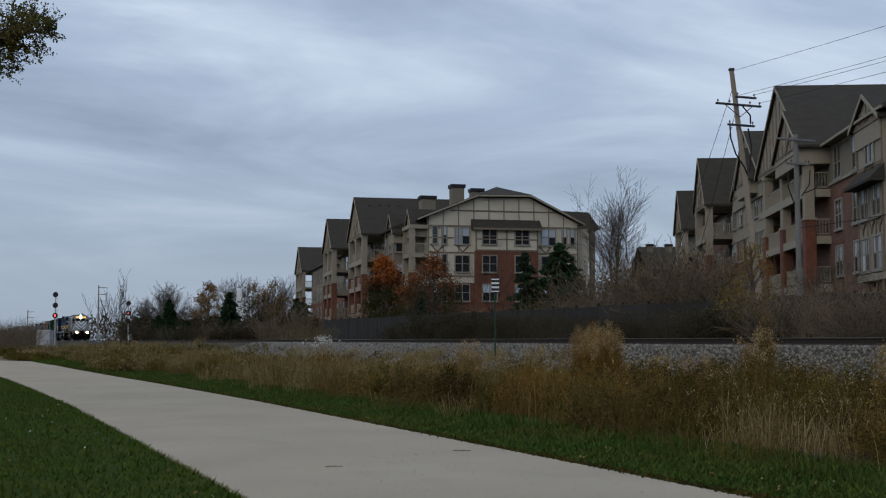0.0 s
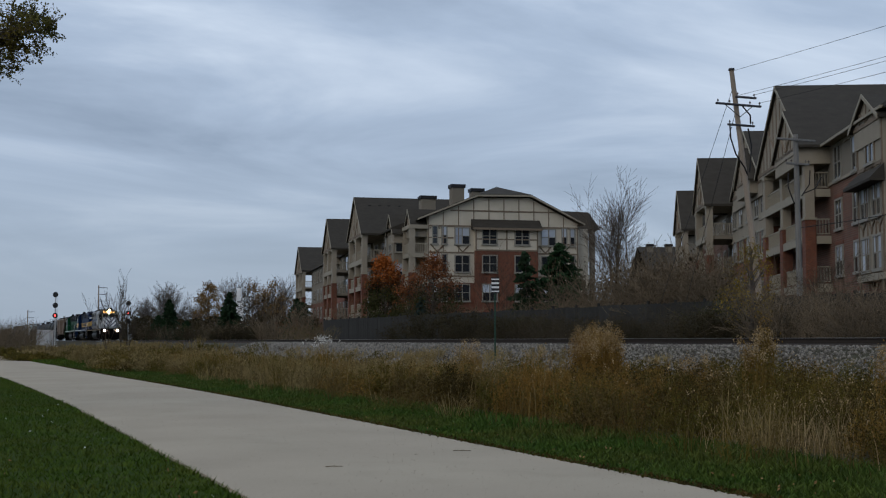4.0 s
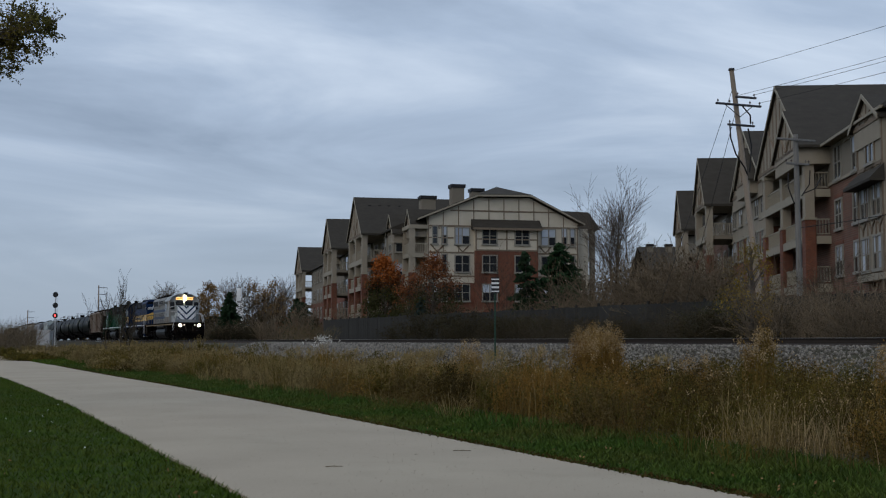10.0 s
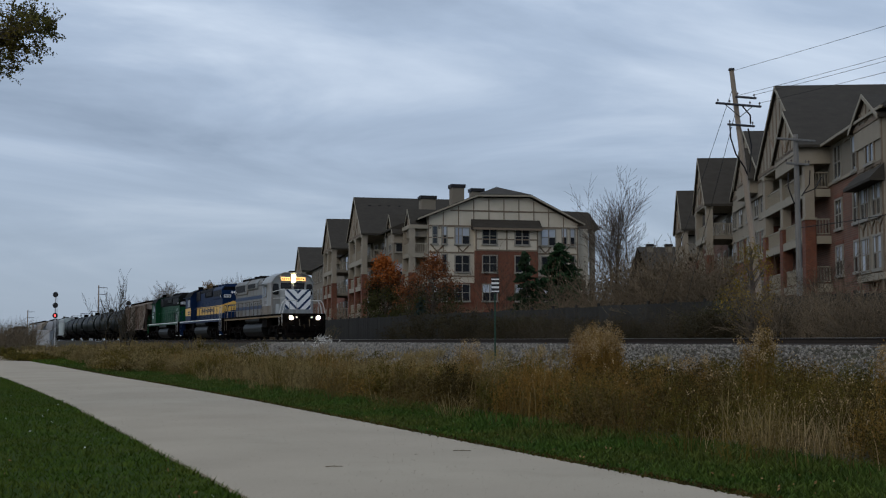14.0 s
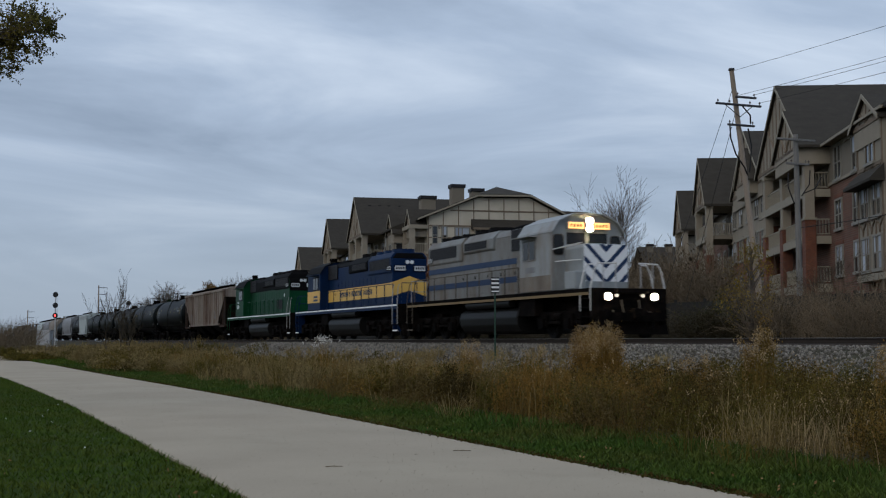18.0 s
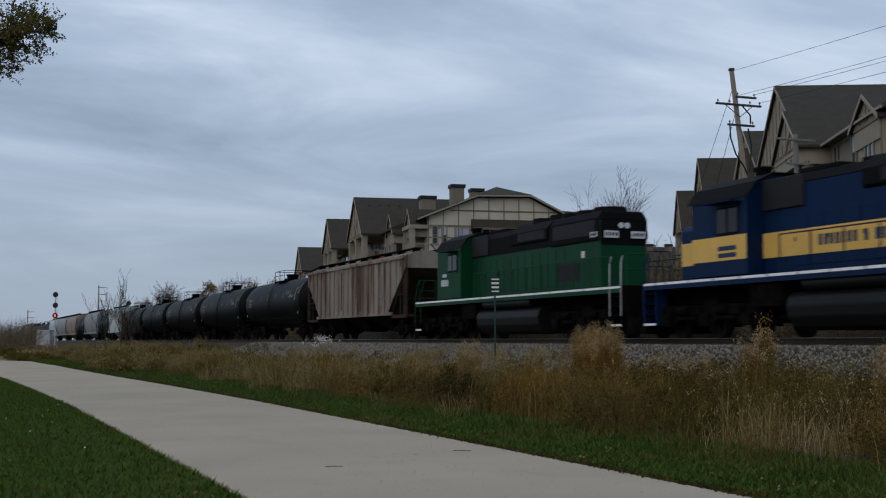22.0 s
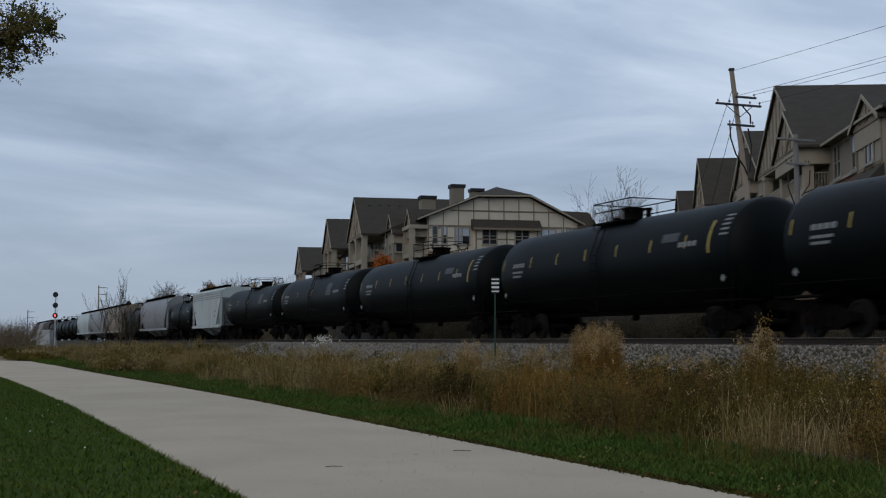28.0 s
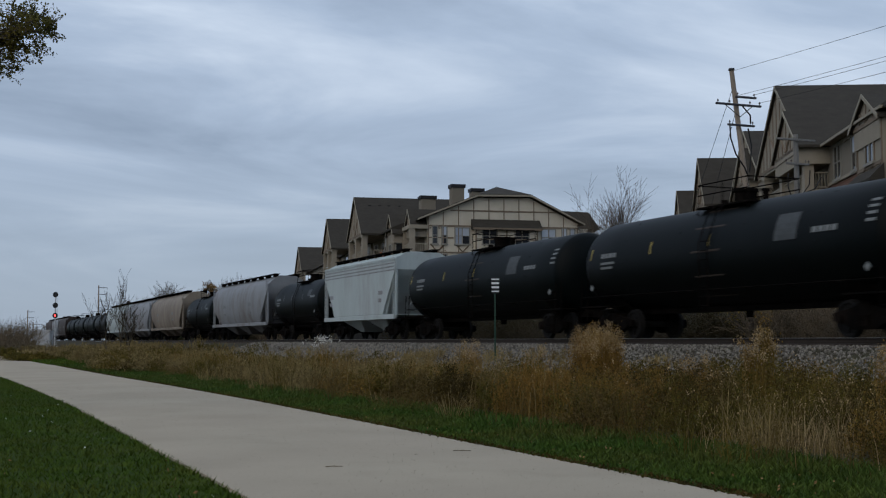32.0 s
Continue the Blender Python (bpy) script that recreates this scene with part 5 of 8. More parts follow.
        a = [bm.verts.new((x + i2 * w, j * 1.35, 1.24)) for i2, j in ((-1, -1), (1, -1), (1, 1), (-1, 1))]
        b = [bm.verts.new((x + i2 * 0.32, j * 0.45, 0.42)) for i2, j in ((-1, -1), (1, -1), (1, 1), (-1, 1))]
        for q in range(4):
            bm.faces.new((a[q], a[(q + 1) % 4], b[(q + 1) % 4], b[q]))
        bm.faces.new(b)
        bm.faces.new(a[::-1])
        part("outlet_hopper", bm, M_BLACKIRON if style == "ribbed" else paint, car)
    return car


# ---- tank wagons ----
def tank(ln, label, r=1.48, paint=None, dome=0.0, marks="plain", stain=False):
    paint = paint or M_TANK
    car = thing("tank_wagon", pose(0, 0, 0), label, "freight wagon", "wagons of the train")
    half = ln / 2
    hb = half - 0.75
    r += 0.09
    zc = 0.94 + r
    underframe(car, ln, paint)
    bm = bmesh.new()
    n = 40
    rows = [(-hb, 0.02)] + [(-hb + 0.62 * (1 - math.cos(t)), r * math.sin(t)) for t in (0.35, 0.7, 1.05, 1.35, 1.57)]
    for i in range(1, 8):
        rows.append((-hb + 0.62 + (2 * hb - 1.24) * i / 8, r))
    rows += [(-x, rr) for x, rr in rows[5::-1]]
    rings = [[bm.verts.new((x, rr * math.sin(2 * math.pi * i / n), zc + rr * math.cos(2 * math.pi * i / n))) for i in range(n)] for x, rr in rows]
    for a, b in zip(rings, rings[1:]):
        for i in range(n):
            bm.faces.new((a[i], a[(i + 1) % n], b[(i + 1) % n], b[i]))
    bm.faces.new(rings[0])
    bm.faces.new(rings[-1][::-1])
    shell = part("tank_shell", bm, paint, car, smooth=True)

    def wrap(name, x0, x1, t0, t1, mt, lift=0.006, lab=""):
        """A thin plate laid on the tank's curve, between two angles from the top."""
        for s in (-1, 1):
            b2 = bmesh.new()
            m = 5
            lo = [[b2.verts.new((x, s * (r + lf) * math.sin(t0 + (t1 - t0) * i / m), zc + (r + lf) * math.cos(t0 + (t1 - t0) * i / m))) for i in range(m + 1)] for x in (x0, x1) for lf in (0.001, lift)]
            for i in range(m):
                b2.faces.new((lo[1][i], lo[1][i + 1], lo[3][i + 1], lo[3][i]))
                b2.faces.new((lo[0][i], lo[2][i], lo[2][i + 1], lo[0][i + 1]))
            for u, v in ((0, 1), (2, 3)):
                for i in range(m):
                    b2.faces.new((lo[u][i], lo[u][i + 1], lo[v][i + 1], lo[v][i]))
            b2.faces.new((lo[0][0], lo[1][0], lo[3][0], lo[2][0]))
            b2.faces.new((lo[0][m], lo[2][m], lo[3][m], lo[1][m]))
            part(name, b2, mt, shell, lab)

    # weld seams, stencils, reflective strips
    for x in (-hb * 0.62, -hb * 0.2, hb * 0.22, hb * 0.64):
        wrap("weld_seam", x - 0.02, x + 0.02, 0.05, 2.6, paint, 0.012)
    for k in range(4):
        wrap("stencil", hb * 0.62 + k * 0.26, hb * 0.62 + k * 0.26 + 0.2, 1.33, 1.43, M_MARK)
        wrap("stencil", -hb * 0.80 + k * 0.26, -hb * 0.80 + k * 0.26 + 0.2, 1.33, 1.43, M_MARK)
    wrap("stencil", -hb * 0.80, -hb * 0.80 + 0.9, 1.52, 1.57, M_MARK)
    wrap("stencil", -hb * 0.80, -hb * 0.80 + 0.75, 1.62, 1.67, M_MARK)
    if marks == "yellow":
        for x in (-hb + 0.75, -hb * 0.62, -hb * 0.36, -hb * 0.1, hb * 0.16, hb * 0.42, hb * 0.66):
            wrap("reflective_strip", x, x + 0.06, 1.2, 1.46, M_REFLECT)
        wrap("reflective_strip", hb - 1.6, hb - 1.5, 0.95, 1.6, M_REFLECT)
        wrap("data_panel", hb * 0.5, hb * 0.5 + 0.95, 1.12, 1.3, M_PANEL)
        for k in range(5):
            wrap("stencil", hb - 1.05, hb - 0.65, 0.85 + k * 0.1, 0.89 + k * 0.1, M_MARK)
    elif marks == "patch":
        wrap("data_panel", hb * 0.42, hb * 0.42 + 0.95, 1.0, 1.5, M_PANEL)
        for k in range(4):
            wrap("stencil", hb - 0.95, hb - 0.6, 0.95 + k * 0.12, 1.0 + k * 0.12, M_MARK)
        for x in (-hb + 0.8, -hb * 0.4, 0.1):
            wrap("reflective_strip", x, x + 0.07, 1.2, 1.45, M_REFLECT)
    else:
        for x in (-hb * 0.5, -hb * 0.15, hb * 0.3):
            wrap("reflective_strip", x, x + 0.06, 1.2, 1.45, M_MARK)
        wrap("data_panel", hb * 0.5, hb * 0.5 + 0.7, 1.05, 1.35, M_PANEL)
    if stain:
        wrap("residue_streak", -0.75, 0.75, 0.08, 2.5, M_STAIN, 0.004, "spilled residue running down from the manway")
    # placard holders, brake wheel end, handrail along the sides
    for s in (-1, 1):
        for x in (hb - 0.9, -hb + 0.9):
            bm = bmesh.new()
            prism(bm, [(x - 0.12, 1.72), (x, 1.60), (x + 0.12, 1.72), (x, 1.84)], min(s * 1.52, s * 1.535), max(s * 1.52, s * 1.535))
            ph = part("placard", bm, M_MARK, car, "white diamond placard")
            part("placard_bracket", made(box, x - 0.02, x + 0.02, min(s * 1.2, s * 1.52), max(s * 1.2, s * 1.52), 1.68, 1.72), M_BLACKIRON, ph)
        bm = bmesh.new()
        tubes(bm, [(-hb + 0.3, s * 1.53, 1.42), (hb - 0.3, s * 1.53, 1.42)], 0.018, 5)
        k = 9
        for i in range(k):
            x = -hb + 0.5 + i * (2 * hb - 1) / (k - 1)
            tubes(bm, [(x, s * 1.53, 1.42), (x, s * 1.15, 1.36)], 0.015, 4)
        part("grab_rail", bm, M_BLACKIRON, car)
        for q in (-1, 1):
            x0, x1 = sorted((s * (hb + 0.05), s * (hb - 1.9)))
            part("end_walkway", made(box, x0, x1, min(q * 0.85, q * 1.5), max(q * 0.85, q * 1.5), 1.06, 1.11), M_BLACKIRON, car)
            bm = bmesh.new()
            for x in (s * (hb - 0.05), s * (hb - 0.5)):
                tubes(bm, [(x, q * 1.5, 0.45), (x, q * 1.5, 1.1), (x, q * 1.46, 2.1)], 0.018, 5)
            for z in (0.48, 0.78):
                tubes(bm, [(s * (hb - 0.05), q * 1.5, z), (s * (hb - 0.5), q * 1.5, z)], 0.018, 5)
            part("corner_step", bm, M_BLACKIRON, car)
        bm = bmesh.new()
        x0, x1 = sorted((s * (half - 2.0), s * (half - 2.8)))
        prism(bm, [(-1.2, 1.5), (-0.5, 0.84), (0.5, 0.84), (1.2, 1.5), (0.9, 1.35), (0, 1.16), (-0.9, 1.35)], x0, x1, "x")
        part("saddle", bm, M_BLACKIRON, car)
    # top platform with manway, valves, safety rail and side ladder
    zt = zc + r
    bm = bmesh.new()
    box(bm, -1.35, 1.35, -0.95, 0.95, zt - 0.12, zt - 0.07)
    tube(bm, (dome - 0.1, 0, zt - 0.06), (dome - 0.1, 0, zt + 0.34), 0.36, seg=16)
    tube(bm, (dome - 0.1, 0, zt + 0.34), (dome - 0.1, 0, zt + 0.42), 0.41, seg=16)
    tube(bm, (0.75, 0.1, zt - 0.06), (0.75, 0.1, zt + 0.28), 0.1, seg=10)
    tube(bm, (0.75, 0.1, zt + 0.28), (0.75, 0.1, zt + 0.36), 0.15, seg=10)
    tube(bm, (-0.9, -0.2, zt - 0.06), (-0.9, -0.2, zt + 0.16), 0.12, seg=10)
    part("manway", bm, M_BLACKIRON, car)
    bm = bmesh.new()
    for y in (-0.9, 0.9):
        for x in (-1.3, 0.0, 1.3):
            tubes(bm, [(x, y, zt - 0.3), (x, y, zt + 0.62)], 0.02, 5)
        for z in (0.62, 0.3):
            tubes(bm, [(-1.3, y, zt + z), (1.3, y, zt + z)], 0.02, 5)
    tubes(bm, [(-1.3, -0.9, zt + 0.62), (-1.3, 0.9, zt + 0.62)], 0.02, 5)
    tubes(bm, [(1.3, -0.9, zt + 0.62), (1.3, 0.9, zt + 0.62)], 0.02, 5)
    part("safety_rail", bm, M_BLACKIRON, car)
    for s in (-1, 1):
        bm = bmesh.new()
        for x in (-0.22, 0.22):
            tubes(bm, [(x, s * (r + 0.06), 0.9), (x, s * (r + 0.06), zc + 0.3), (x, s * r * 0.8, zt - 0.3), (x, s * 0.9, zt - 0.05)], 0.02, 5)
        for i in range(8):
            z = 0.95 + i * 0.27
            tube(bm, (-0.22, s * (r + 0.06), z), (0.22, s * (r + 0.06), z), 0.014, seg=5)
        part("ladder", bm, M_BLACKIRON, car)
    bm = bmesh.new()
    tube(bm, (0, 0, 1.16), (0, 0, 0.62), 0.16, 0.12, 10)
    part("outlet_valve", bm, M_BLACKIRON, car)
    return car


# ---- the train, from the head: each vehicle with its length over the couplers ----
BLACK_TANK = "black tank wagon with top railing and white stencils"
rolling = []
place_x = 20.98


def couple(ob, ln, turned=False):
    global place_x
    rolling.append((ob, place_x - ln / 2, 180 if turned else 0))
    place_x -= ln


couple(lead_engine(), 20.98)
couple(blue_engine(), 20.98, True)
couple(green_engine(), 20.98, True)
couple(hopper(19.2, M_RIBBED, "tan ribbed covered hopper wagon streaked with rust"), 19.2)
couple(tank(17.7, "long black tank wagon with yellow reflective strips", 1.5, marks="yellow"), 17.7)
couple(tank(18.3, "long black tank wagon with white reflective strips and placards", 1.5, marks="yellow"), 18.3)
couple(tank(18.75, "black tank wagon with yellow strips and dull data panel", 1.46, marks="yellow"), 18.75)
couple(tank(17.2, "black tank wagon with a grey data panel and residue streak", 1.46, marks="patch", stain=True), 17.2)
couple(tank(18.2, "dull black tank wagon stained below its manway", 1.42, marks="patch", stain=True), 18.2)
couple(hopper(13.9, M_HWHITE, "short pale grey covered hopper wagon with dark stripe lines", "smooth", top=4.5), 13.8)
couple(tank(13.2, "short black tank wagon with white stencils", 1.36), 13.2)
couple(hopper(20.4, M_HGREY, "grey rounded covered hopper wagon with stained lower sides", "round", 4.6), 20.4)
couple(tank(13.6, "short dark tank wagon with a white mark", 1.4), 13.6)
couple(hopper(21.0, M_HTAN, "sandy brown rounded covered hopper wagon", "round", 4.7), 21.0)
couple(hopper(21.0, M_HGREY, "grey rounded covered hopper wagon", "round", 4.7), 21.0)
couple(hopper(21.0, M_HWHITE, "pale grey rounded covered hopper wagon", "round", 4.7), 21.0)
for i in range(4):
    couple(tank(16.3, BLACK_TANK, 1.42), 16.3)
couple(hopper(18.0, M_HBROWN, "dull brown rounded covered hopper wagon", "round", 4.6), 18.0)
couple(hopper(18.0, M_HGREY, "grey rounded covered hopper wagon", "round", 4.6), 18.0)
couple(hopper(18.0, M_HBROWN, "dark brown rounded covered hopper wagon", "round", 4.6), 18.0)
# ---- plants ----
def leafy(name, base, var=0.3, isl=0.36, rough=0.8, tint=None):
    return mat(name, base, rough, var=var, scale=1.1, fine=7, bump=0.0, island=isl, spec=0.12, tint=tint, tint_scale=0.55)


M_GRASS = leafy("lawn_grass", (0.041, 0.077, 0.0065), isl=0.2, tint=(0.056, 0.073, 0.009))
M_VERGE = leafy("verge_grass", (0.036, 0.072, 0.009), tint=(0.058, 0.068, 0.012))
M_GRIT = mat("path_grit", (0.30, 0.262, 0.205), 0.9, var=0.15, scale=3, fine=30, bump=0, island=0.3, spec=0.06)
M_STRAW = leafy("dry_straw", (0.215, 0.163, 0.070), tint=(0.158, 0.116, 0.046), isl=0.22, var=0.38)
M_GOLD = leafy("goldenrod", (0.175, 0.10, 0.022), tint=(0.12, 0.082, 0.018), isl=0.22, var=0.38)
M_PLUME = leafy("seed_plumes", (0.29, 0.205, 0.105), tint=(0.36, 0.27, 0.155))
M_FLUFF = leafy("white_seed_fluff", (0.55, 0.53, 0.48), isl=0.2)
M_RUSSET = leafy("russet_weeds", (0.122, 0.086, 0.028), tint=(0.080, 0.055, 0.016), isl=0.22, var=0.38)
M_DARKWEED = leafy("dark_weeds", (0.040, 0.028, 0.006), tint=(0.060, 0.040, 0.008), isl=0.22, var=0.38)
M_OLIVE = leafy("olive_weeds", (0.063, 0.055, 0.008), tint=(0.112, 0.080, 0.015), isl=0.22, var=0.38)
M_BARK = mat("grey_bark", (0.075, 0.062, 0.052), 0.95, var=0.3, scale=4, fine=30, bump=0.5, dist=0.02)
# Twig grey lightened: the haze of distance is put into the colour.
M_HAZETWIG = mat("hazed_grey_twigs", (0.12, 0.105, 0.092), 0.95, var=0.3, scale=2, fine=10, bump=0)
M_PALETWIG = mat("pale_brown_twigs", (0.075, 0.058, 0.042), 0.95, var=0.3, scale=2, fine=10, bump=0)
M_BRUSH = mat("tan_brown_brush", (0.14, 0.107, 0.070), 0.95, var=0.3, scale=2, fine=10, bump=0, rnd=0.3)
M_TWIG = mat("brown_twigs", (0.05, 0.040, 0.026), 0.95, var=0.3, scale=2, fine=10, bump=0, rnd=0.25)
M_OAKLEAF = leafy("turning_green_leaves", (0.068, 0.072, 0.017), tint=(0.12, 0.09, 0.022))
M_ORANGE = leafy("orange_leaves", (0.33, 0.092, 0.016), tint=(0.20, 0.062, 0.016))
M_DARKLEAF = leafy("dark_green_leaves", (0.034, 0.038, 0.012), tint=(0.044, 0.041, 0.012))
M_BROWNLEAF = leafy("brown_orange_leaves", (0.18, 0.058, 0.018), tint=(0.10, 0.045, 0.018))
M_TANLEAF = leafy("tan_orange_leaves", (0.19, 0.115, 0.045), tint=(0.14, 0.09, 0.04))
M_YELLOWLEAF = leafy("yellow_leaves", (0.20, 0.135, 0.014), tint=(0.11, 0.085, 0.014))
M_NEEDLE = leafy("spruce_needles", (0.014, 0.034, 0.013), tint=(0.02, 0.038, 0.018))
M_PINE = leafy("pine_needles", (0.016, 0.044, 0.017), tint=(0.024, 0.05, 0.02))
M_BLUENEEDLE = leafy("blue_spruce_needles", (0.035, 0.055, 0.05))
M_DRYLEAF = leafy("dry_brown_leaves", (0.062, 0.045, 0.024), tint=(0.045, 0.034, 0.018))
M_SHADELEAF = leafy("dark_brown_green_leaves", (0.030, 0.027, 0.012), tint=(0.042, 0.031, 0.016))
rs = np.random.RandomState(11)


def gz(x, y):
    ys = np.array([-400, 0.0, 2.2, 6.2, 8.0, 12.0, 15.5, 17.3, 19.9, 20.3, 24.0, 26.5, 30.0, 45.0, 80, 4000])
    zs = np.array([-0.2, 0.02, 0.0, 0.0, -0.05, -0.15, 0.0, 0.22, 1.02, 1.12, 1.12, 0.55, 0.75, 1.2, 1.4, 1.4])
    return np.interp(y, ys, zs)


def spikes(p, h, w, lean):
    """Short grass: one slim triangle a blade."""
    n = len(p)
    a, b = rs.uniform(0, 2 * np.pi, n), rs.uniform(0, 2 * np.pi, n)
    side = np.stack([np.cos(a), np.sin(a), np.zeros(n)], 1) * w[:, None] * 0.5
    tip = p + np.stack([np.cos(b) * lean * h, np.sin(b) * lean * h, h], 1)
    return np.stack([p - side, p + side, tip], 1).reshape(-1, 3)


def blades(p, h, w, lean):
    """Grass blades as bent strips: roots p (n, 3), heights h, widths w. One quad and one triangle each."""
    n = len(p)
    a = rs.uniform(0, 2 * np.pi, n)
    side = np.stack([np.cos(a), np.sin(a), np.zeros(n)], 1) * w[:, None] * 0.5
    b = rs.uniform(0, 2 * np.pi, n)
    d = np.stack([np.cos(b), np.sin(b), np.zeros(n)], 1) * (lean * h * rs.uniform(0.2, 1, n))[:, None]
    up = np.zeros((n, 3))
    up[:, 2] = h
    mid = p + up * 0.55 + d * 0.35
    tip = p + up * rs.uniform(0.85, 1.0, n)[:, None] + d
    q1 = np.stack([p - side, p + side, mid + side * 0.8], 1)
    q2 = np.stack([p - side, mid + side * 0.8, mid - side * 0.8], 1)
    q3 = np.stack([mid - side * 0.8, mid + side * 0.8, tip], 1)
    return np.concatenate([q1, q2, q3], 1).reshape(-1, 3), mid, tip


def flakes(c, size, up=0.0, slim=0.55):
    """Small leaves round the centres c; up: how far they stand upright, slim: width over length."""
    n = len(c)
    u = rs.normal(size=(n, 3))
    u[:, 2] += up * np.sign(u[:, 2] + 1e-9)
    u /= np.linalg.norm(u, axis=1)[:, None]
    v = rs.normal(size=(n, 3))
    v -= (v * u).sum(1)[:, None] * u
    v /= np.linalg.norm(v, axis=1)[:, None]
    s = size if np.ndim(size) else np.full(n, size)
    s = s * rs.uniform(0.6, 1.3, n)
    u, v = u * s[:, None], v * (s * slim)[:, None]
    return np.stack([c - u * 0.5, c + v * 0.5, c + u * 0.5, c - v * 0.5], 1).reshape(-1, 3)


def stuff(name, me, label, category):
    return tagged(new(name, me), label, category, kind="stuff")


def scatter(n, x0, x1, y0, y1, power=1.0):
    """Random roots, denser towards x1 when power is above one."""
    t = rs.uniform(0, 1, n) ** power
    x = x1 + (x0 - x1) * t
    y = rs.uniform(y0, y1, n)
    return x, y


def shift_np(x):
    return np.interp(-x, PATH_BEND[0], PATH_BEND[1])


def fbm(x, y, f, seed=0.0):
    return np.array([noise.noise(Vector((a * f, b * f, seed))) for a, b in zip(x, y)])


def lawns():
    # near lawn beside the path and the verge beyond it
    for name, n, x0, x1, ya, yb, pw, lab in (("lawn_grass", 170000, -60, -7, -5, 2.31, 2.2, "short green lawn with clover and fallen leaves"),
                                             ("verge_grass", 108000, -75, -5, 6.12, 8.95, 2.0, "green grass verge between path and weeds")):
        x, y = scatter(n, x0, x1, ya, yb, pw)
        y = y + shift_np(x) * (1 if name == "lawn_grass" else 0.8)
        edge = 2.27 if name == "lawn_grass" else 6.15
        h = np.where(np.abs(y - shift_np(x) - edge) < 0.12, 0.5, 1.0) * rs.uniform(0.035, 0.085, n) * np.where(name == "lawn_grass", 1.0, 1.0 + 1.6 * np.clip((y - 6.6) / 1.6, 0, 1))
        p = np.stack([x, y, gz(x, y) - 0.01], 1)
        if name == "lawn_grass":
            tri = spikes(p, rs.uniform(0.03, 0.06, n) + 0.008 * (np.abs(y - shift_np(x) - 2.27) < 0.06), rs.uniform(0.009, 0.017, n) * (1 + np.abs(x) / 25), 0.8)
        else:
            tri, _, _ = blades(p, h, rs.uniform(0.008, 0.016, n) * (1 + np.abs(x) / 25), 0.9)
        stuff(name, quads(name, tri, 3, M_GRASS if name == "lawn_grass" else M_VERGE), lab, "grass")
    n = 26000
    x, y = scatter(n, -170, -70, 6.0, 9.2, 1.0)
    y = y + shift_np(x)
    tri, _, _ = blades(np.stack([x, y, gz(x, y) - 0.02], 1), rs.uniform(0.08, 0.24, n), rs.uniform(0.05, 0.09, n), 0.8)
    stuff("far_verge_grass", quads("far_verge_grass", tri, 3, M_GRASS), "green grass verge along the far path", "grass")
    # loose grit worn out of the path
    n = 3500
    x = -6.5 - 30 * rs.uniform(0, 1, n) ** 1.8
    y = rs.uniform(2.4, 6.05, n) + shift_np(x)
    stuff("loose_grit", quads("loose_grit", flakes(np.stack([x, y, np.interp(y - shift_np(x), [2.3, 3.5, 4.95, 6.15], [0.024, 0.049, 0.049, 0.024])], 1), 0.0055 * (1 + np.abs(x) / 16), 0, 0.8), 4, M_GRIT), "loose grit and worn stone on the path", "gravel")
    # dark crumbs of earth and leaf along both edges of the path
    n = 6500
    x = -6 - 60 * rs.uniform(0, 1, n) ** 2
    y = np.where(rs.uniform(0, 1, n) < 1.1, 6.17, 2.26) + shift_np(x) + rs.normal(0, 0.05, n)
    stuff("edge_litter", quads("edge_litter", flakes(np.stack([x, y, gz(x, y) + rs.uniform(0.01, 0.05, n)], 1), 0.035), 4, M_DARKWEED), "dark leaf litter along the path's edges", "litter")
    x, y = scatter(130, -40, -7, -3, 2.2, 1.8)
    c = np.stack([x, y, gz(x, y) + 0.06], 1)
    x2, y2 = scatter(200, -45, -7, 6.1, 8.0, 1.8)
    c = np.concatenate([c, np.stack([x2, y2, gz(x2, y2) + 0.09], 1)])
    x3, y3 = scatter(46, -30, -7, -4, 2.0, 1.8)
    stuff("clover_flowers", quads("clover_flowers", flakes(np.repeat(np.stack([x3, y3, gz(x3, y3) + 0.08], 1), 4, 0) + rs.normal(0, 0.006, (184, 3)), 0.015, 0, 0.9), 4, M_WHITE), "small white clover flowers in the lawn", "flowers")
    stuff("fallen_leaves", quads("fallen_leaves", flakes(c, 0.036), 4, M_TANLEAF), "scattered fallen leaves on the grass", "leaves")


lawns()


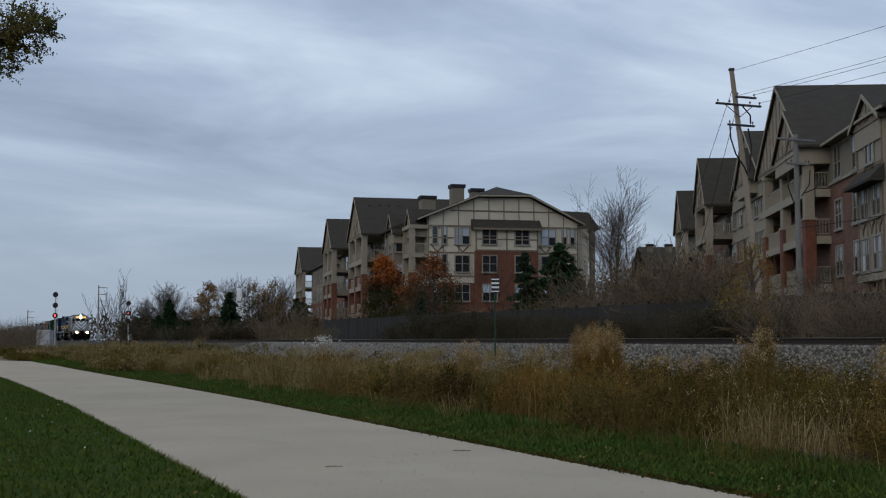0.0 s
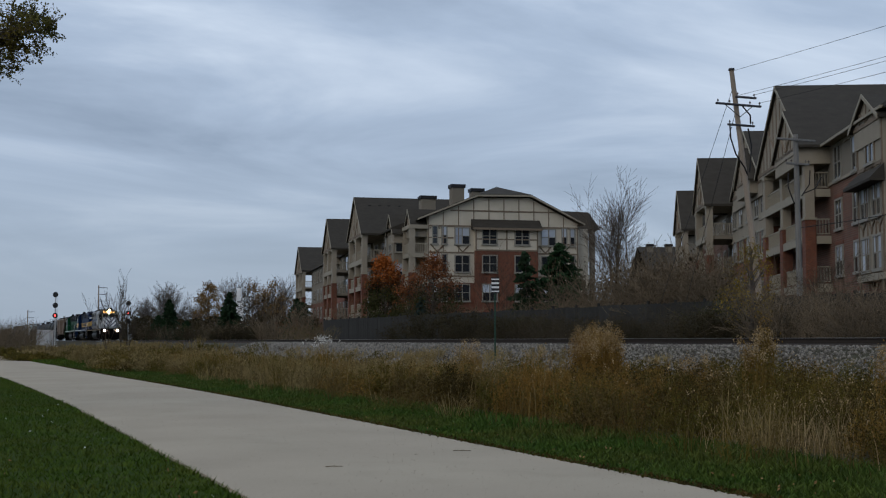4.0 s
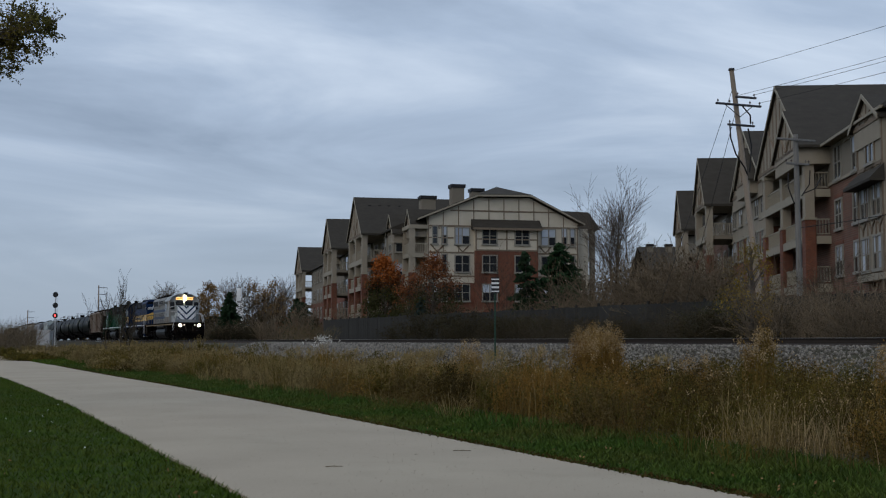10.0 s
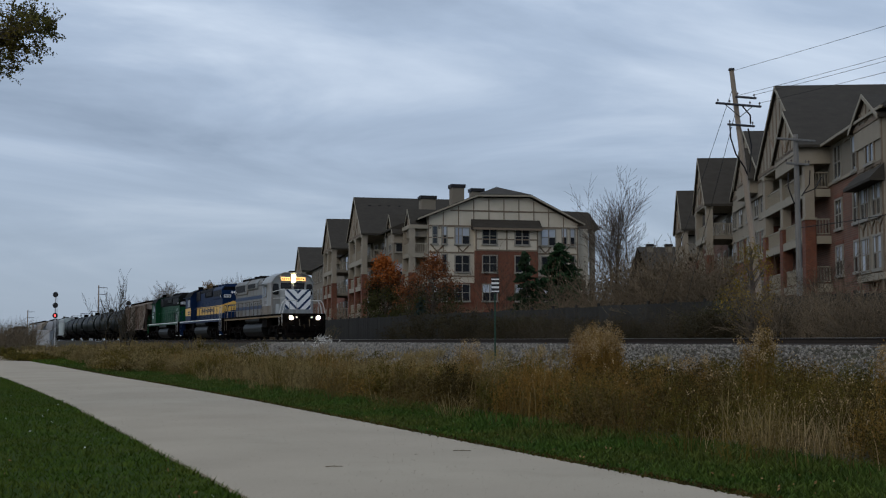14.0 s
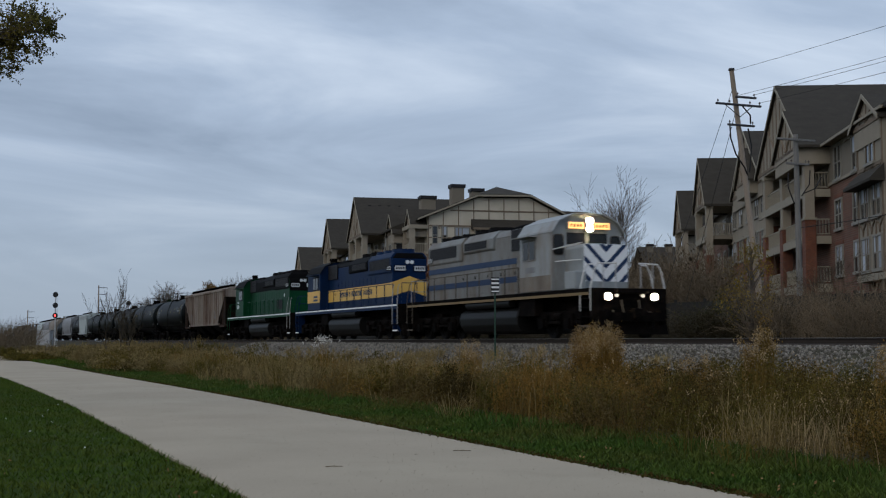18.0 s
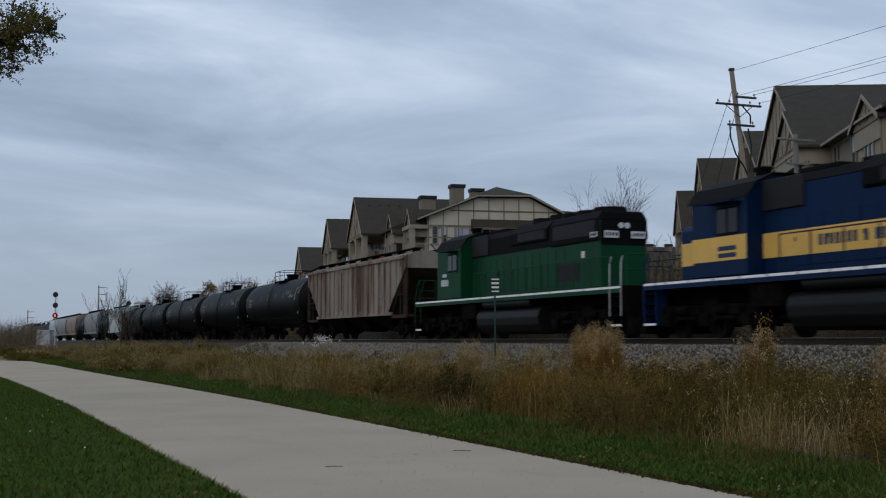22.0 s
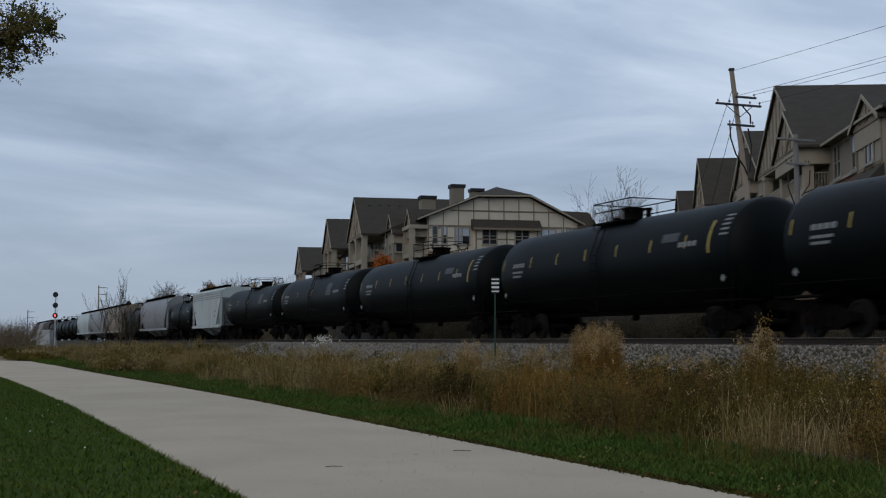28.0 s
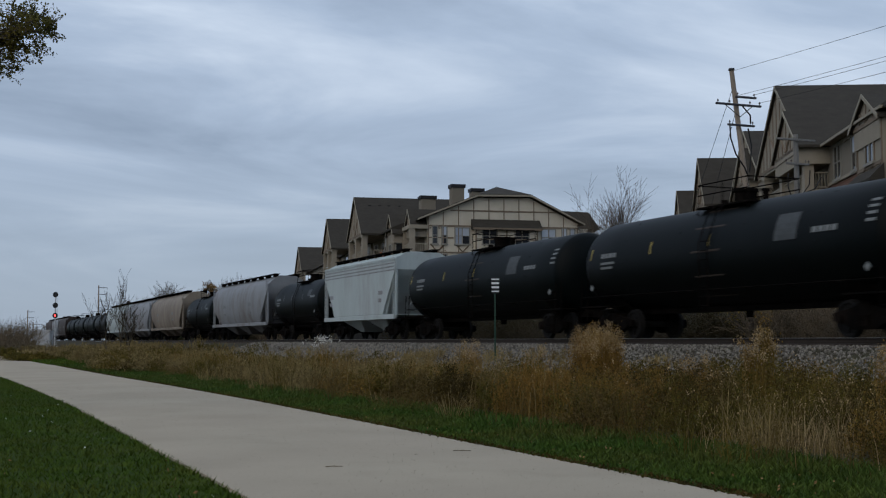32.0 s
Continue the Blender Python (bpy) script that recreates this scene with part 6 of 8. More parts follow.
def weed_field():
    kinds = ("straw", "russet", "olive", "dark", "gold", "plume")
    groups = {k: [] for k in kinds}
    leaves = {k: [] for k in kinds}
    # tussocks: nearer ones are closer set and have more stems
    for x0, x1, n, stems, per, grow in ((-27, -6, 900, 20, 9, 1.0), (-60, -26, 820, 14, 8, 1.5), (-155, -58, 800, 10, 8, 2.6)):
        X, Y = scatter(n, x0, x1, 7.6, 16.9 if x1 > -20 else 18.9, 1.0)
        front = 7.85 + 0.45 * fbm(X, Y * 0, 0.5, 2.0) + shift_np(X) * 0.8
        ok = (Y > front) & (fbm(X, Y, 0.8, 21.0) > -0.2) & ~((X > -27.5) & ((X < -13.6) | (X > -12.1)) & (Y < 12.2) & (rs.uniform(0, 1, n) < 0.85))
        X, Y, front = X[ok], Y[ok], front[ok]
        m = len(X)
        kind = fbm(X, Y, 0.16, 5.3) + 0.25 * fbm(X, Y, 0.5, 8.0) + rs.normal(0, 0.16, m)
        kind = kind + 0.30 * np.exp(-((X + 18.0) / 4.5) ** 2) - 1.1 * np.exp(-((X + 12.5) / 1.5) ** 2 - ((Y - 10.0) / 1.5) ** 2) + 0.95 * np.exp(-((X + 16.0) / 1.9) ** 2 - ((Y - 9.4) / 1.7) ** 2)
        kind = kind - 0.35 * np.clip((-X - 24) / 12, 0, 1)
        H = (0.62 + 0.62 * fbm(X, Y, 0.42, 11.0) + rs.normal(0, 0.15, m)) * np.clip(1.1 - np.maximum(0, Y - 13.0) * np.where(X > -34, 0.17, 0.03), 0.45, 1.1) * np.clip(0.7 + (Y - front) / 2.5, 0.7, 1.1)
        H = np.clip(H, 0.22, 1.1) * np.where(X > -27, 0.85, np.where(X > -80, np.clip(0.98 - 0.05 * (Y - 9), 0.6, 0.9), 1.0))
        R = rs.uniform(0.12, 0.36, m) * grow ** 0.5
        for k in ("straw", "russet", "olive", "dark"):
            q = {"straw": kind <= -0.10, "russet": (kind > -0.10) & (kind <= 0.06), "olive": (kind > 0.06) & (kind <= 0.33), "dark": kind > 0.33}[k]
            c = int(q.sum())
            if not c:
                continue
            ns = stems if k != "straw" else int(stems * 1.5)
            cx, cy, hh, rr = (np.repeat(v[q], ns) for v in (X, Y, H, R))
            t = len(cx)
            a, d = rs.uniform(0, 2 * np.pi, t), np.sqrt(rs.uniform(0, 1, t))
            dx, dy = np.cos(a) * d, np.sin(a) * d
            x, y = cx + dx * rr * 0.55, cy + dy * rr * 0.55
            h = hh * (1.08 - 0.4 * d * d) * rs.uniform(0.72, 1.1, t)
            if k == "olive":
                h = h * 1.12
            root = np.stack([x, y, gz(x, y) - 0.03], 1)
            lean = {"straw": 0.34, "russet": 0.22, "olive": 0.25, "dark": 0.25}[k]
            tip = root + np.stack([dx * lean * (0.5 + hh), dy * lean * (0.5 + hh), h + 0.03], 1) + rs.normal(0, 0.03, (t, 3))
            mid = root * 0.5 + tip * 0.5 + np.stack([dx * -0.03, dy * -0.03, h * 0.06], 1)
            far = 1 + np.maximum(0, -x - 12) / 26
            side = rs.normal(size=(t, 3)) * [1, 1, 0]
            side = side / np.maximum(1e-6, np.linalg.norm(side, axis=1))[:, None] * (0.0032 * far)[:, None]
            groups[k].append(np.stack([root - side, root + side, mid + side, root - side, mid + side, mid - side, mid - side, mid + side, tip], 1).reshape(-1, 3))
            pl = per if k != "straw" else max(3, per // 3)
            u = rs.uniform(0.18, 1.02, (t, pl)) ** 0.7
            lv = root[:, None, :] * (1 - u[..., None]) + tip[:, None, :] * u[..., None]
            lv = lv + rs.normal(size=lv.shape) * {"straw": 0.02, "russet": 0.035, "olive": 0.045, "dark": 0.045}[k] * grow ** 0.4
            lv = lv.reshape(-1, 3)
            lv[:, 2] = np.maximum(lv[:, 2], gz(lv[:, 0], lv[:, 1]) + 0.01)
            size = {"straw": 0.06, "russet": 0.034, "olive": 0.037, "dark": 0.034}[k] * far
            leaves[k].append(flakes(lv, np.repeat(size, pl), {"olive": 0.5, "russet": 0.9, "straw": 2.2, "dark": 0.4}[k], {"olive": 0.34, "russet": 0.26, "straw": 0.13, "dark": 0.34}[k]))
    # rounded bushy weeds: many branches that spread from one root, with leaves on their outer halves
    bx, by, br, bh = [], [], [], []
    for x0, x1, y0, y1, n, rad, hgt in ((-27, -13.5, 8.9, 10.8, 32, (0.5, 0.95), (0.65, 1.15)), (-28, -6, 10.6, 16.4, 95, (0.45, 0.95), (0.6, 1.12)), (-12.1, -9.5, 8.8, 11.0, 13, (0.45, 0.75), (0.6, 1.0)), (-16.5, -12.0, 10.8, 13.5, 16, (0.5, 0.8), (0.7, 1.05)),
                                    (-46, -27, 8.8, 16.0, 46, (0.5, 1.0), (0.6, 1.05)), (-80, -46, 7.6, 17.0, 46, (0.7, 1.4), (0.6, 1.15)), (-150, -80, 5.0, 18.0, 60, (1.0, 2.0), (0.45, 0.9))):
        x = rs.uniform(x0, x1, n)
        bx.append(x)
        by.append(rs.uniform(y0, y1, n) + 0.8 * shift_np(x))
        br.append(rs.uniform(*rad, n))
        bh.append(rs.uniform(*hgt, n))
    tone = rs.uniform(0, 1, sum(map(len, bx))) + 0.35 * fbm(np.concatenate(bx), np.concatenate(by), 0.25, 31.0)
    for x0, y0, r0, h0, tn in zip(np.concatenate(bx), np.concatenate(by), np.concatenate(br), np.concatenate(bh), tone):
        k = "olive" if tn < 0.5 else "dark" if tn < 0.66 else "russet" if tn < 0.9 else "gold"
        if x0 < -27:
            k = "olive" if tn < 0.5 else "straw" if tn < (0.8 if x0 > -60 else 1.0) else "russet" if tn < 1.0 else "gold"
        h0 = h0 * ((1.0 if y0 < 13 else 0.92) if x0 > -26 or x0 < -80 else max(0.5, 0.95 - 0.07 * (y0 - 8.6)))
        far = 1 + max(0.0, -x0 - 12) / 24
        nb = int(80 * r0 / far ** 0.5) + 14
        a, u = rs.uniform(0, 2 * np.pi, nb), np.sqrt(rs.uniform(0, 1, nb))
        root = np.stack([x0 + np.cos(a) * u * r0 * 0.22, y0 + np.sin(a) * u * r0 * 0.22, np.full(nb, float(gz(x0, y0)) - 0.03)], 1)
        out = r0 * u * rs.uniform(0.75, 1.15, nb)
        tip = root + np.stack([np.cos(a) * out, np.sin(a) * out, h0 * np.sqrt(np.maximum(0.06, 1.06 - u ** 2)) * rs.uniform(0.72, 1.1, nb)], 1)
        mid = root * 0.5 + tip * 0.5 + np.stack([np.zeros(nb), np.zeros(nb), h0 * 0.1 * u], 1)
        sd = rs.normal(size=(nb, 3)) * [1, 1, 0]
        sd = sd / np.maximum(1e-6, np.linalg.norm(sd, axis=1))[:, None] * 0.0035 * far
        groups["dark" if k == "olive" else k].append(np.stack([root - sd, root + sd, mid + sd, root - sd, mid + sd, mid - sd, mid - sd, mid + sd, tip], 1).reshape(-1, 3))
        pl = 46 if x0 > -30 else 30
        v = rs.uniform(0.22, 1.04, (nb, pl)) ** 0.62
        c = np.where(v[..., None] < 0.5, root[:, None] + (mid - root)[:, None] * v[..., None] * 2, mid[:, None] + (tip - mid)[:, None] * (v[..., None] * 2 - 1))
        c = (c + rs.normal(size=c.shape) * 0.038 * (0.6 + 0.5 * r0)).reshape(-1, 3)
        c[:, 2] = np.maximum(c[:, 2], gz(c[:, 0], c[:, 1]) + 0.01)
        leaves[k].append(flakes(c, 0.033 * far ** 0.9, 0.25, 0.45))
    # thin undergrowth between the tussocks
    X, Y = scatter(16000, -90, -6, 7.7, 17.0, 1.6)
    ok = Y > 7.8 + shift_np(X) * 0.8
    X, Y = X[ok], Y[ok]
    low = np.stack([X, Y, gz(X, Y) - 0.02], 1)
    groups["russet"].append(blades(low, rs.uniform(0.12, 0.42, len(X)), 0.007 * (1 + np.abs(X) / 30), 0.6)[0])
    # wispy stalks with pale tips above the rest
    n = 900
    X = -6.5 - 48 * rs.uniform(0, 1, n) ** 1.3
    Y = rs.uniform(8.6, 15.5, n)
    p = np.stack([X, Y, gz(X, Y)], 1)
    tri, mid, tip = blades(p, rs.uniform(0.65, 1.2, n) * np.clip(1.15 - (Y - 9) * 0.05, 0.7, 1.1), 0.006 * (1 + np.abs(X) / 30), 0.3)
    groups["straw"].append(tri)
    leaves["plume"].append(flakes(np.repeat(tip, 5, 0) + rs.normal(0, 1, (n * 5, 3)) * [0.014, 0.014, 0.035], 0.026, 0.8, 0.5))
    # a stand of pale dry stalks beside the verge
    n = 200
    X, Y = rs.normal(-12.6, 0.8, n), rs.normal(9.9, 0.7, n)
    tri, mid, tip = blades(np.stack([X, Y, gz(X, Y)], 1), rs.uniform(0.35, 0.8, n), np.full(n, 0.006), 0.5)
    groups["plume"].append(tri)
    leaves["plume"].append(flakes(np.repeat(tip, 4, 0) + rs.normal(0, 1, (n * 4, 3)) * [0.012, 0.012, 0.04], 0.024, 1.2, 0.4))
    # tall goldenrod clumps with pale plumes
    clumps = [(-23.35, 12.5, 0.34, 1.86, 110), (-22.65, 12.4, 0.34, 1.82, 120), (-22.0, 12.3, 0.28, 1.8, 90), (-16.75, 11.9, 0.10, 1.62, 18), (-16.2, 11.8, 0.15, 1.84, 46), (-30.2, 12.6, 0.3, 1.45, 34), (-29.4, 12.5, 0.25, 1.38, 20),
              (-25.6, 12.5, 0.22, 1.45, 14), (-19.1, 12.5, 0.4, 1.25, 26), (-14.2, 12.4, 0.2, 1.5, 16), (-19.5, 9.6, 0.9, 1.0, 110), (-17.6, 9.8, 0.8, 0.95, 100), (-21.0, 10.6, 0.9, 1.1, 90), (-28.0, 10.8, 1.2, 1.0, 90), (-40.0, 11.5, 1.2, 1.0, 80),
              (-47.0, 9.8, 1.5, 1.0, 90), (-18.2, 14.2, 0.5, 1.2, 20), (-60.0, 10.5, 2.0, 1.0, 110)]
    for cx, cy, r, top, n in clumps:
        a, q = rs.uniform(0, 2 * np.pi, n), np.sqrt(rs.uniform(0, 1, n)) * r
        x, y = cx + q * np.cos(a), cy + q * np.sin(a)
        h = (top + 0.12) * rs.uniform(0.78, 1.02, n) * (1 - 0.18 * (q / r) ** 2)
        p = np.stack([x, y, gz(x, y) - 0.03], 1)
        tri, mid, tip = blades(p, h, np.full(n, 0.014), 0.10 if r > 0.2 else 0.05)
        groups["gold"].append(tri)
        t = rs.uniform(0.15, 1.0, (n, 84))
        c = p[:, None, :] * (1 - t[..., None]) + tip[:, None, :] * t[..., None] + rs.normal(size=(n, 84, 3)) * 0.045
        c = c.reshape(-1, 3)
        leaves["gold"].append(flakes(c, 0.04 if top > 1.5 else 0.034, 0.7, 0.42))
        if top > 1.2:
            # fluffy heads on every third stem
            head = tip[::3]
            c = head[:, None, :] + rs.normal(size=(len(head), 100, 3)) * np.array([0.04, 0.04, 0.055]) - np.array([0, 0, 0.05])
            leaves["plume"].append(flakes(c.reshape(-1, 3), 0.026))
    # white seed heads near the rail
    n = 42
    c = np.stack([rs.normal(-48.0, 0.62, n), rs.normal(13.8, 0.25, n), rs.normal(1.3, 0.11, n)], 1)
    stuff("white_seed_heads", quads("white_seed_heads", flakes(np.repeat(c, 9, 0) + rs.normal(0, 0.035, (n * 9, 3)), 0.05, 0, 0.7), 4, M_FLUFF), "white fluffy seed heads beside the track", "weeds")
    p = c.copy()
    p[:, 2] = gz(p[:, 0], p[:, 1])
    groups["gold"].append(blades(p, c[:, 2] - p[:, 2], np.full(n, 0.012), 0.05)[0])
    names = {"straw": ("dry_grass", M_STRAW, "tan dry prairie grass"), "russet": ("russet_weeds", M_RUSSET, "russet brown autumn weeds"), "olive": ("olive_weeds", M_OLIVE, "olive brown bushy autumn weeds"),
             "dark": ("dark_weeds", M_DARKWEED, "dark brown withered weeds"), "gold": ("goldenrod", M_GOLD, "tall withered goldenrod clumps"), "plume": ("seed_plumes", M_PLUME, "pale fluffy goldenrod seed heads")}
    for k, (nm, mt, lab) in names.items():
        if groups[k]:
            stuff(nm, quads(nm, np.concatenate(groups[k]), 3, mt), lab, "weeds")
        stuff(nm + "_leaves", quads(nm, np.concatenate(leaves[k]), 4, mt), lab + ", leaves and seed heads", "weeds")


weed_field()


def ballast_stones():
    n = 40000
    x = -8 - 80 * rs.uniform(0, 1, n) ** 1.5
    y = rs.uniform(17.0, 21.2, n)
    z = np.interp(y, [17.0, 19.44, 20.39, 22], [0.2, 0.2 + 0.0, 1.13, 1.13])
    z = np.maximum(z, gz(x, y))
    c = np.stack([x, y, z + rs.uniform(0.0, 0.03, n)], 1)
    base = np.array([[1, 0, 0], [-1, 0, 0], [0, 1, 0], [0, -1, 0], [0, 0, 1], [0, 0, -1]], float)
    v = base[None] * rs.uniform(0.5, 1.2, (n, 6, 1)) * rs.uniform(0.018, 0.042, (n, 1, 1)) * (1 + np.abs(x) / 70)[:, None, None]
    v = v + rs.normal(0, 0.008, v.shape)
    v += c[:, None, :]
    f = np.array([[0, 2, 4], [2, 1, 4], [1, 3, 4], [3, 0, 4], [2, 0, 5], [1, 2, 5], [3, 1, 5], [0, 3, 5]])
    faces = (f[None] + (np.arange(n) * 6)[:, None, None]).reshape(-1, 3)
    me = bpy.data.meshes.new("ballast_stones")
    me.vertices.add(n * 6)
    me.vertices.foreach_set("co", v.astype(np.float32).ravel())
    me.loops.add(len(faces) * 3)
    me.loops.foreach_set("vertex_index", faces.astype(np.int32).ravel())
    me.polygons.add(len(faces))
    me.polygons.foreach_set("loop_start", np.arange(0, len(faces) * 3, 3, dtype=np.int32))
    me.materials.append(M_STONE)
    me.update()
    me.validate()
    stuff("ballast_stones", me, "grey crushed stone along the track", "ballast")


ballast_stones()


# ---- trees ----
def limbs(rng, p, d, ln, r, depth, out, ends, spread=0.55, droop=0.0, split=3, wander=0.13, rise=0.0):
    """Grow one limb in three bent pieces, then its children."""
    p, d = Vector(p), Vector(d).normalized()
    pts = [p]
    for i in range(3):
        d = (d + Vector((rng.gauss(0, wander), rng.gauss(0, wander), rng.gauss(0, 0.08) - droop + rise))).normalized()
        q = pts[-1] + d * ln / 3
        out.append((pts[-1], q, r * (1 - 0.25 * i), r * (1 - 0.25 * (i + 1)) + 0.0015))
        pts.append(q)
    if depth == 0:
        ends.append((pts[1], pts[3]))
        return
    for k in range(split):
        at = pts[rng.choice((1, 2, 3)) if k else 3]
        a = rng.uniform(0, 2 * math.pi)
        side = d.orthogonal().normalized()
        side.rotate(Matrix.Rotation(a, 3, d))
        nd = (d + side * rng.uniform(0.6, 1.25) * spread * 1.4).normalized()
        limbs(rng, at, nd, ln * rng.uniform(0.6, 0.85), r * 0.55, depth - 1, out, ends, spread, droop, split, wander, rise)


def limb_mesh(name, segs, material, sides=4, fine=0.0):
    n = len(segs)
    P = np.array([s[0][:] for s in segs])
    Q = np.array([s[1][:] for s in segs])
    r0, r1 = np.maximum(fine, [s[2] for s in segs]), np.maximum(fine, [s[3] for s in segs])
    d = Q - P
    d /= np.maximum(1e-6, np.linalg.norm(d, axis=1))[:, None]
    ref = np.where(np.abs(d[:, 2:3]) > 0.9, np.array([[1.0, 0, 0]]), np.array([[0, 0, 1.0]]))
    u = np.cross(d, ref)
    u /= np.linalg.norm(u, axis=1)[:, None]
    w = np.cross(d, u)
    q = []
    for i in range(sides):
        a, b = 2 * np.pi * i / sides, 2 * np.pi * (i + 1) / sides
        oa, ob = u * np.cos(a) + w * np.sin(a), u * np.cos(b) + w * np.sin(b)
        q.append(np.stack([P + oa * r0[:, None], P + ob * r0[:, None], Q + ob * r1[:, None], Q + oa * r1[:, None]], 1))
    return quads(name, np.stack(q, 1).reshape(-1, 3), 4, material)


def tree(name, xy, height, label, trunk_mat, leaf_mat=None, n_leaf=6, leaf=0.12, depth=4, spread=0.5, seed=1, trunk=0.14, lean=(0, 0), bole=0.3, split=3, base=None, second=None, leaf_sd=0.25, z=None, fine=0.004, wander=0.13, rise=0.0):
    rng = random.Random(seed)
    m = pose(xy[0], xy[1], ground_z(*xy) - 0.05 if z is None else z)
    t = thing(name, m, label, "tree")
    segs, ends = [], []
    top = Vector((lean[0], lean[1], height * bole))
    segs.append((Vector((0, 0, 0)), top * 0.5, trunk * 1.25, trunk))
    segs.append((top * 0.5, top, trunk, trunk * 0.85))
    for k in range(4):
        a = 2 * math.pi * k / 4 + rng.uniform(-0.5, 0.5)
        s = rng.uniform(0.25, 1.0) * spread * 1.6
        start = top * rng.uniform(0.7, 1.0)
        limbs(rng, start if k else top, (math.cos(a) * s if k else lean[0] * 0.1, math.sin(a) * s if k else 0, 1), height * (1 - bole) * 0.42 * rng.uniform(0.85, 1.1), trunk * 0.6, depth, segs, ends, spread, 0.0, split, wander, rise)
    hi = max(s[1].z for s in segs)
    f = height / hi
    segs = [(p * f, q * f, a, b) for p, q, a, b in segs]
    ends = [(p * f, q * f) for p, q in ends]
    thick = [s for s in segs if s[2] > trunk * 0.35]
    thin = [s for s in segs if s[2] <= trunk * 0.35]
    for nm, ss, sides in (("trunk", thick, 7), ("crown", thin, 3)):
        ob = tagged(new(nm, limb_mesh(nm, ss, trunk_mat, sides, fine)), kind="stuff" if nm != "trunk" else "")
        ob.parent = t
    if leaf_mat:
        c = np.array([(p + (q - p) * rng.uniform(0.2, 1.1))[:] for p, q in ends for _ in range(n_leaf)])
        c = c + rs.normal(0, leaf_sd, c.shape)
        c[:, 2] = np.maximum(c[:, 2], 0.05)
        if second:
            low = c[:, 2] + rs.normal(0, height * 0.10, len(c)) < height * second[1]
            lo = new("lower_foliage", quads("foliage", flakes(c[low], leaf), 4, second[0]))
            lo.parent = t
            c = c[~low]
        ob = new("foliage", quads("foliage", flakes(c, leaf), 4, leaf_mat))
        ob.parent = t
    return t


def conifer(xy, height, radius, label, mt=None, seed=1, dense=1.0):
    t = thing("conifer", pose(xy[0], xy[1], ground_z(*xy) - 0.05), label, "tree")
    segs = [(Vector((0, 0, 0)), Vector((0, 0, height * 0.97)), 0.16, 0.02)]
    rng = random.Random(seed)
    cs = []
    n = int(95 * dense)
    for i in range(n):
        zz = height * (0.06 + 0.93 * (i / n) ** 0.9)
        ln = radius * (1 - (zz / height)) ** 0.8 * rng.uniform(0.75, 1.12) + 0.12
        a = rng.uniform(0, 2 * math.pi)
        q = Vector((math.cos(a) * ln, math.sin(a) * ln, zz - ln * rng.uniform(0.05, 0.3)))
        segs.append((Vector((0, 0, zz)), q, 0.03, 0.006))
        k = int(26 + 46 * ln)
        u = np.array([rng.random() for _ in range(k)]) ** 0.7
        line = np.array([0, 0, zz]) * (1 - u[:, None]) + np.array(q[:]) * u[:, None]
        cs.append(line + rs.normal(0, 1, (k, 3)) * np.array([0.10, 0.10, 0.07]) * (0.5 + 0.25 * ln))
    ob = new("trunk", limb_mesh("trunk", segs, M_BARK))
    ob.parent = t
    c = np.concatenate(cs)
    c[:, 2] = np.maximum(c[:, 2], 0.05)
    ob = new("foliage", quads("foliage", flakes(c, 0.29), 4, mt or M_NEEDLE))
    ob.parent = t
    return t


def shrub_mesh(seed, h, r, n_stem, leaf_n, leaf_mat, twig_mat, leaf=0.07):
    rng = random.Random(seed)
    segs, ends = [], []
    for _ in range(n_stem):
        a, q = rng.uniform(0, 2 * math.pi), math.sqrt(rng.random()) * r * 0.55
        limbs(rng, (math.cos(a) * q, math.sin(a) * q, 0), (math.cos(a) * 0.35, math.sin(a) * 0.35, 1), h * rng.uniform(0.34, 0.5), 0.022, 2, segs, ends, 0.5, 0.0, 3)
    c = np.array([(p + (q - p) * rng.random())[:] for p, q in ends for _ in range(leaf_n)]) + rs.normal(0, 0.14, (len(ends) * leaf_n, 3))
    c[:, 2] = np.maximum(c[:, 2], 0.03)
    return limb_mesh("stems", segs, twig_mat, 3, 0.006), quads("foliage", flakes(c, leaf), 4, leaf_mat)


def shrub(meshes, xy, label, turn=0, size=1.0, name="shrub", z=None):
    # nothing grows on the track or the path
    if 18.0 < xy[1] < 26.5 or xy[1] < 6.8 + path_shift(xy[0]):
        return None
    t = thing(name, pose(xy[0], xy[1], (ground_z(*xy) - 0.05) if z is None else z, 0, 0, turn), label, "shrub", "brush along the railway")
    for nm, me in zip(("stem", "foliage"), meshes):
        ob = new(nm, me)
        ob.parent = t
        ob.scale = (size, size, size)
    return t


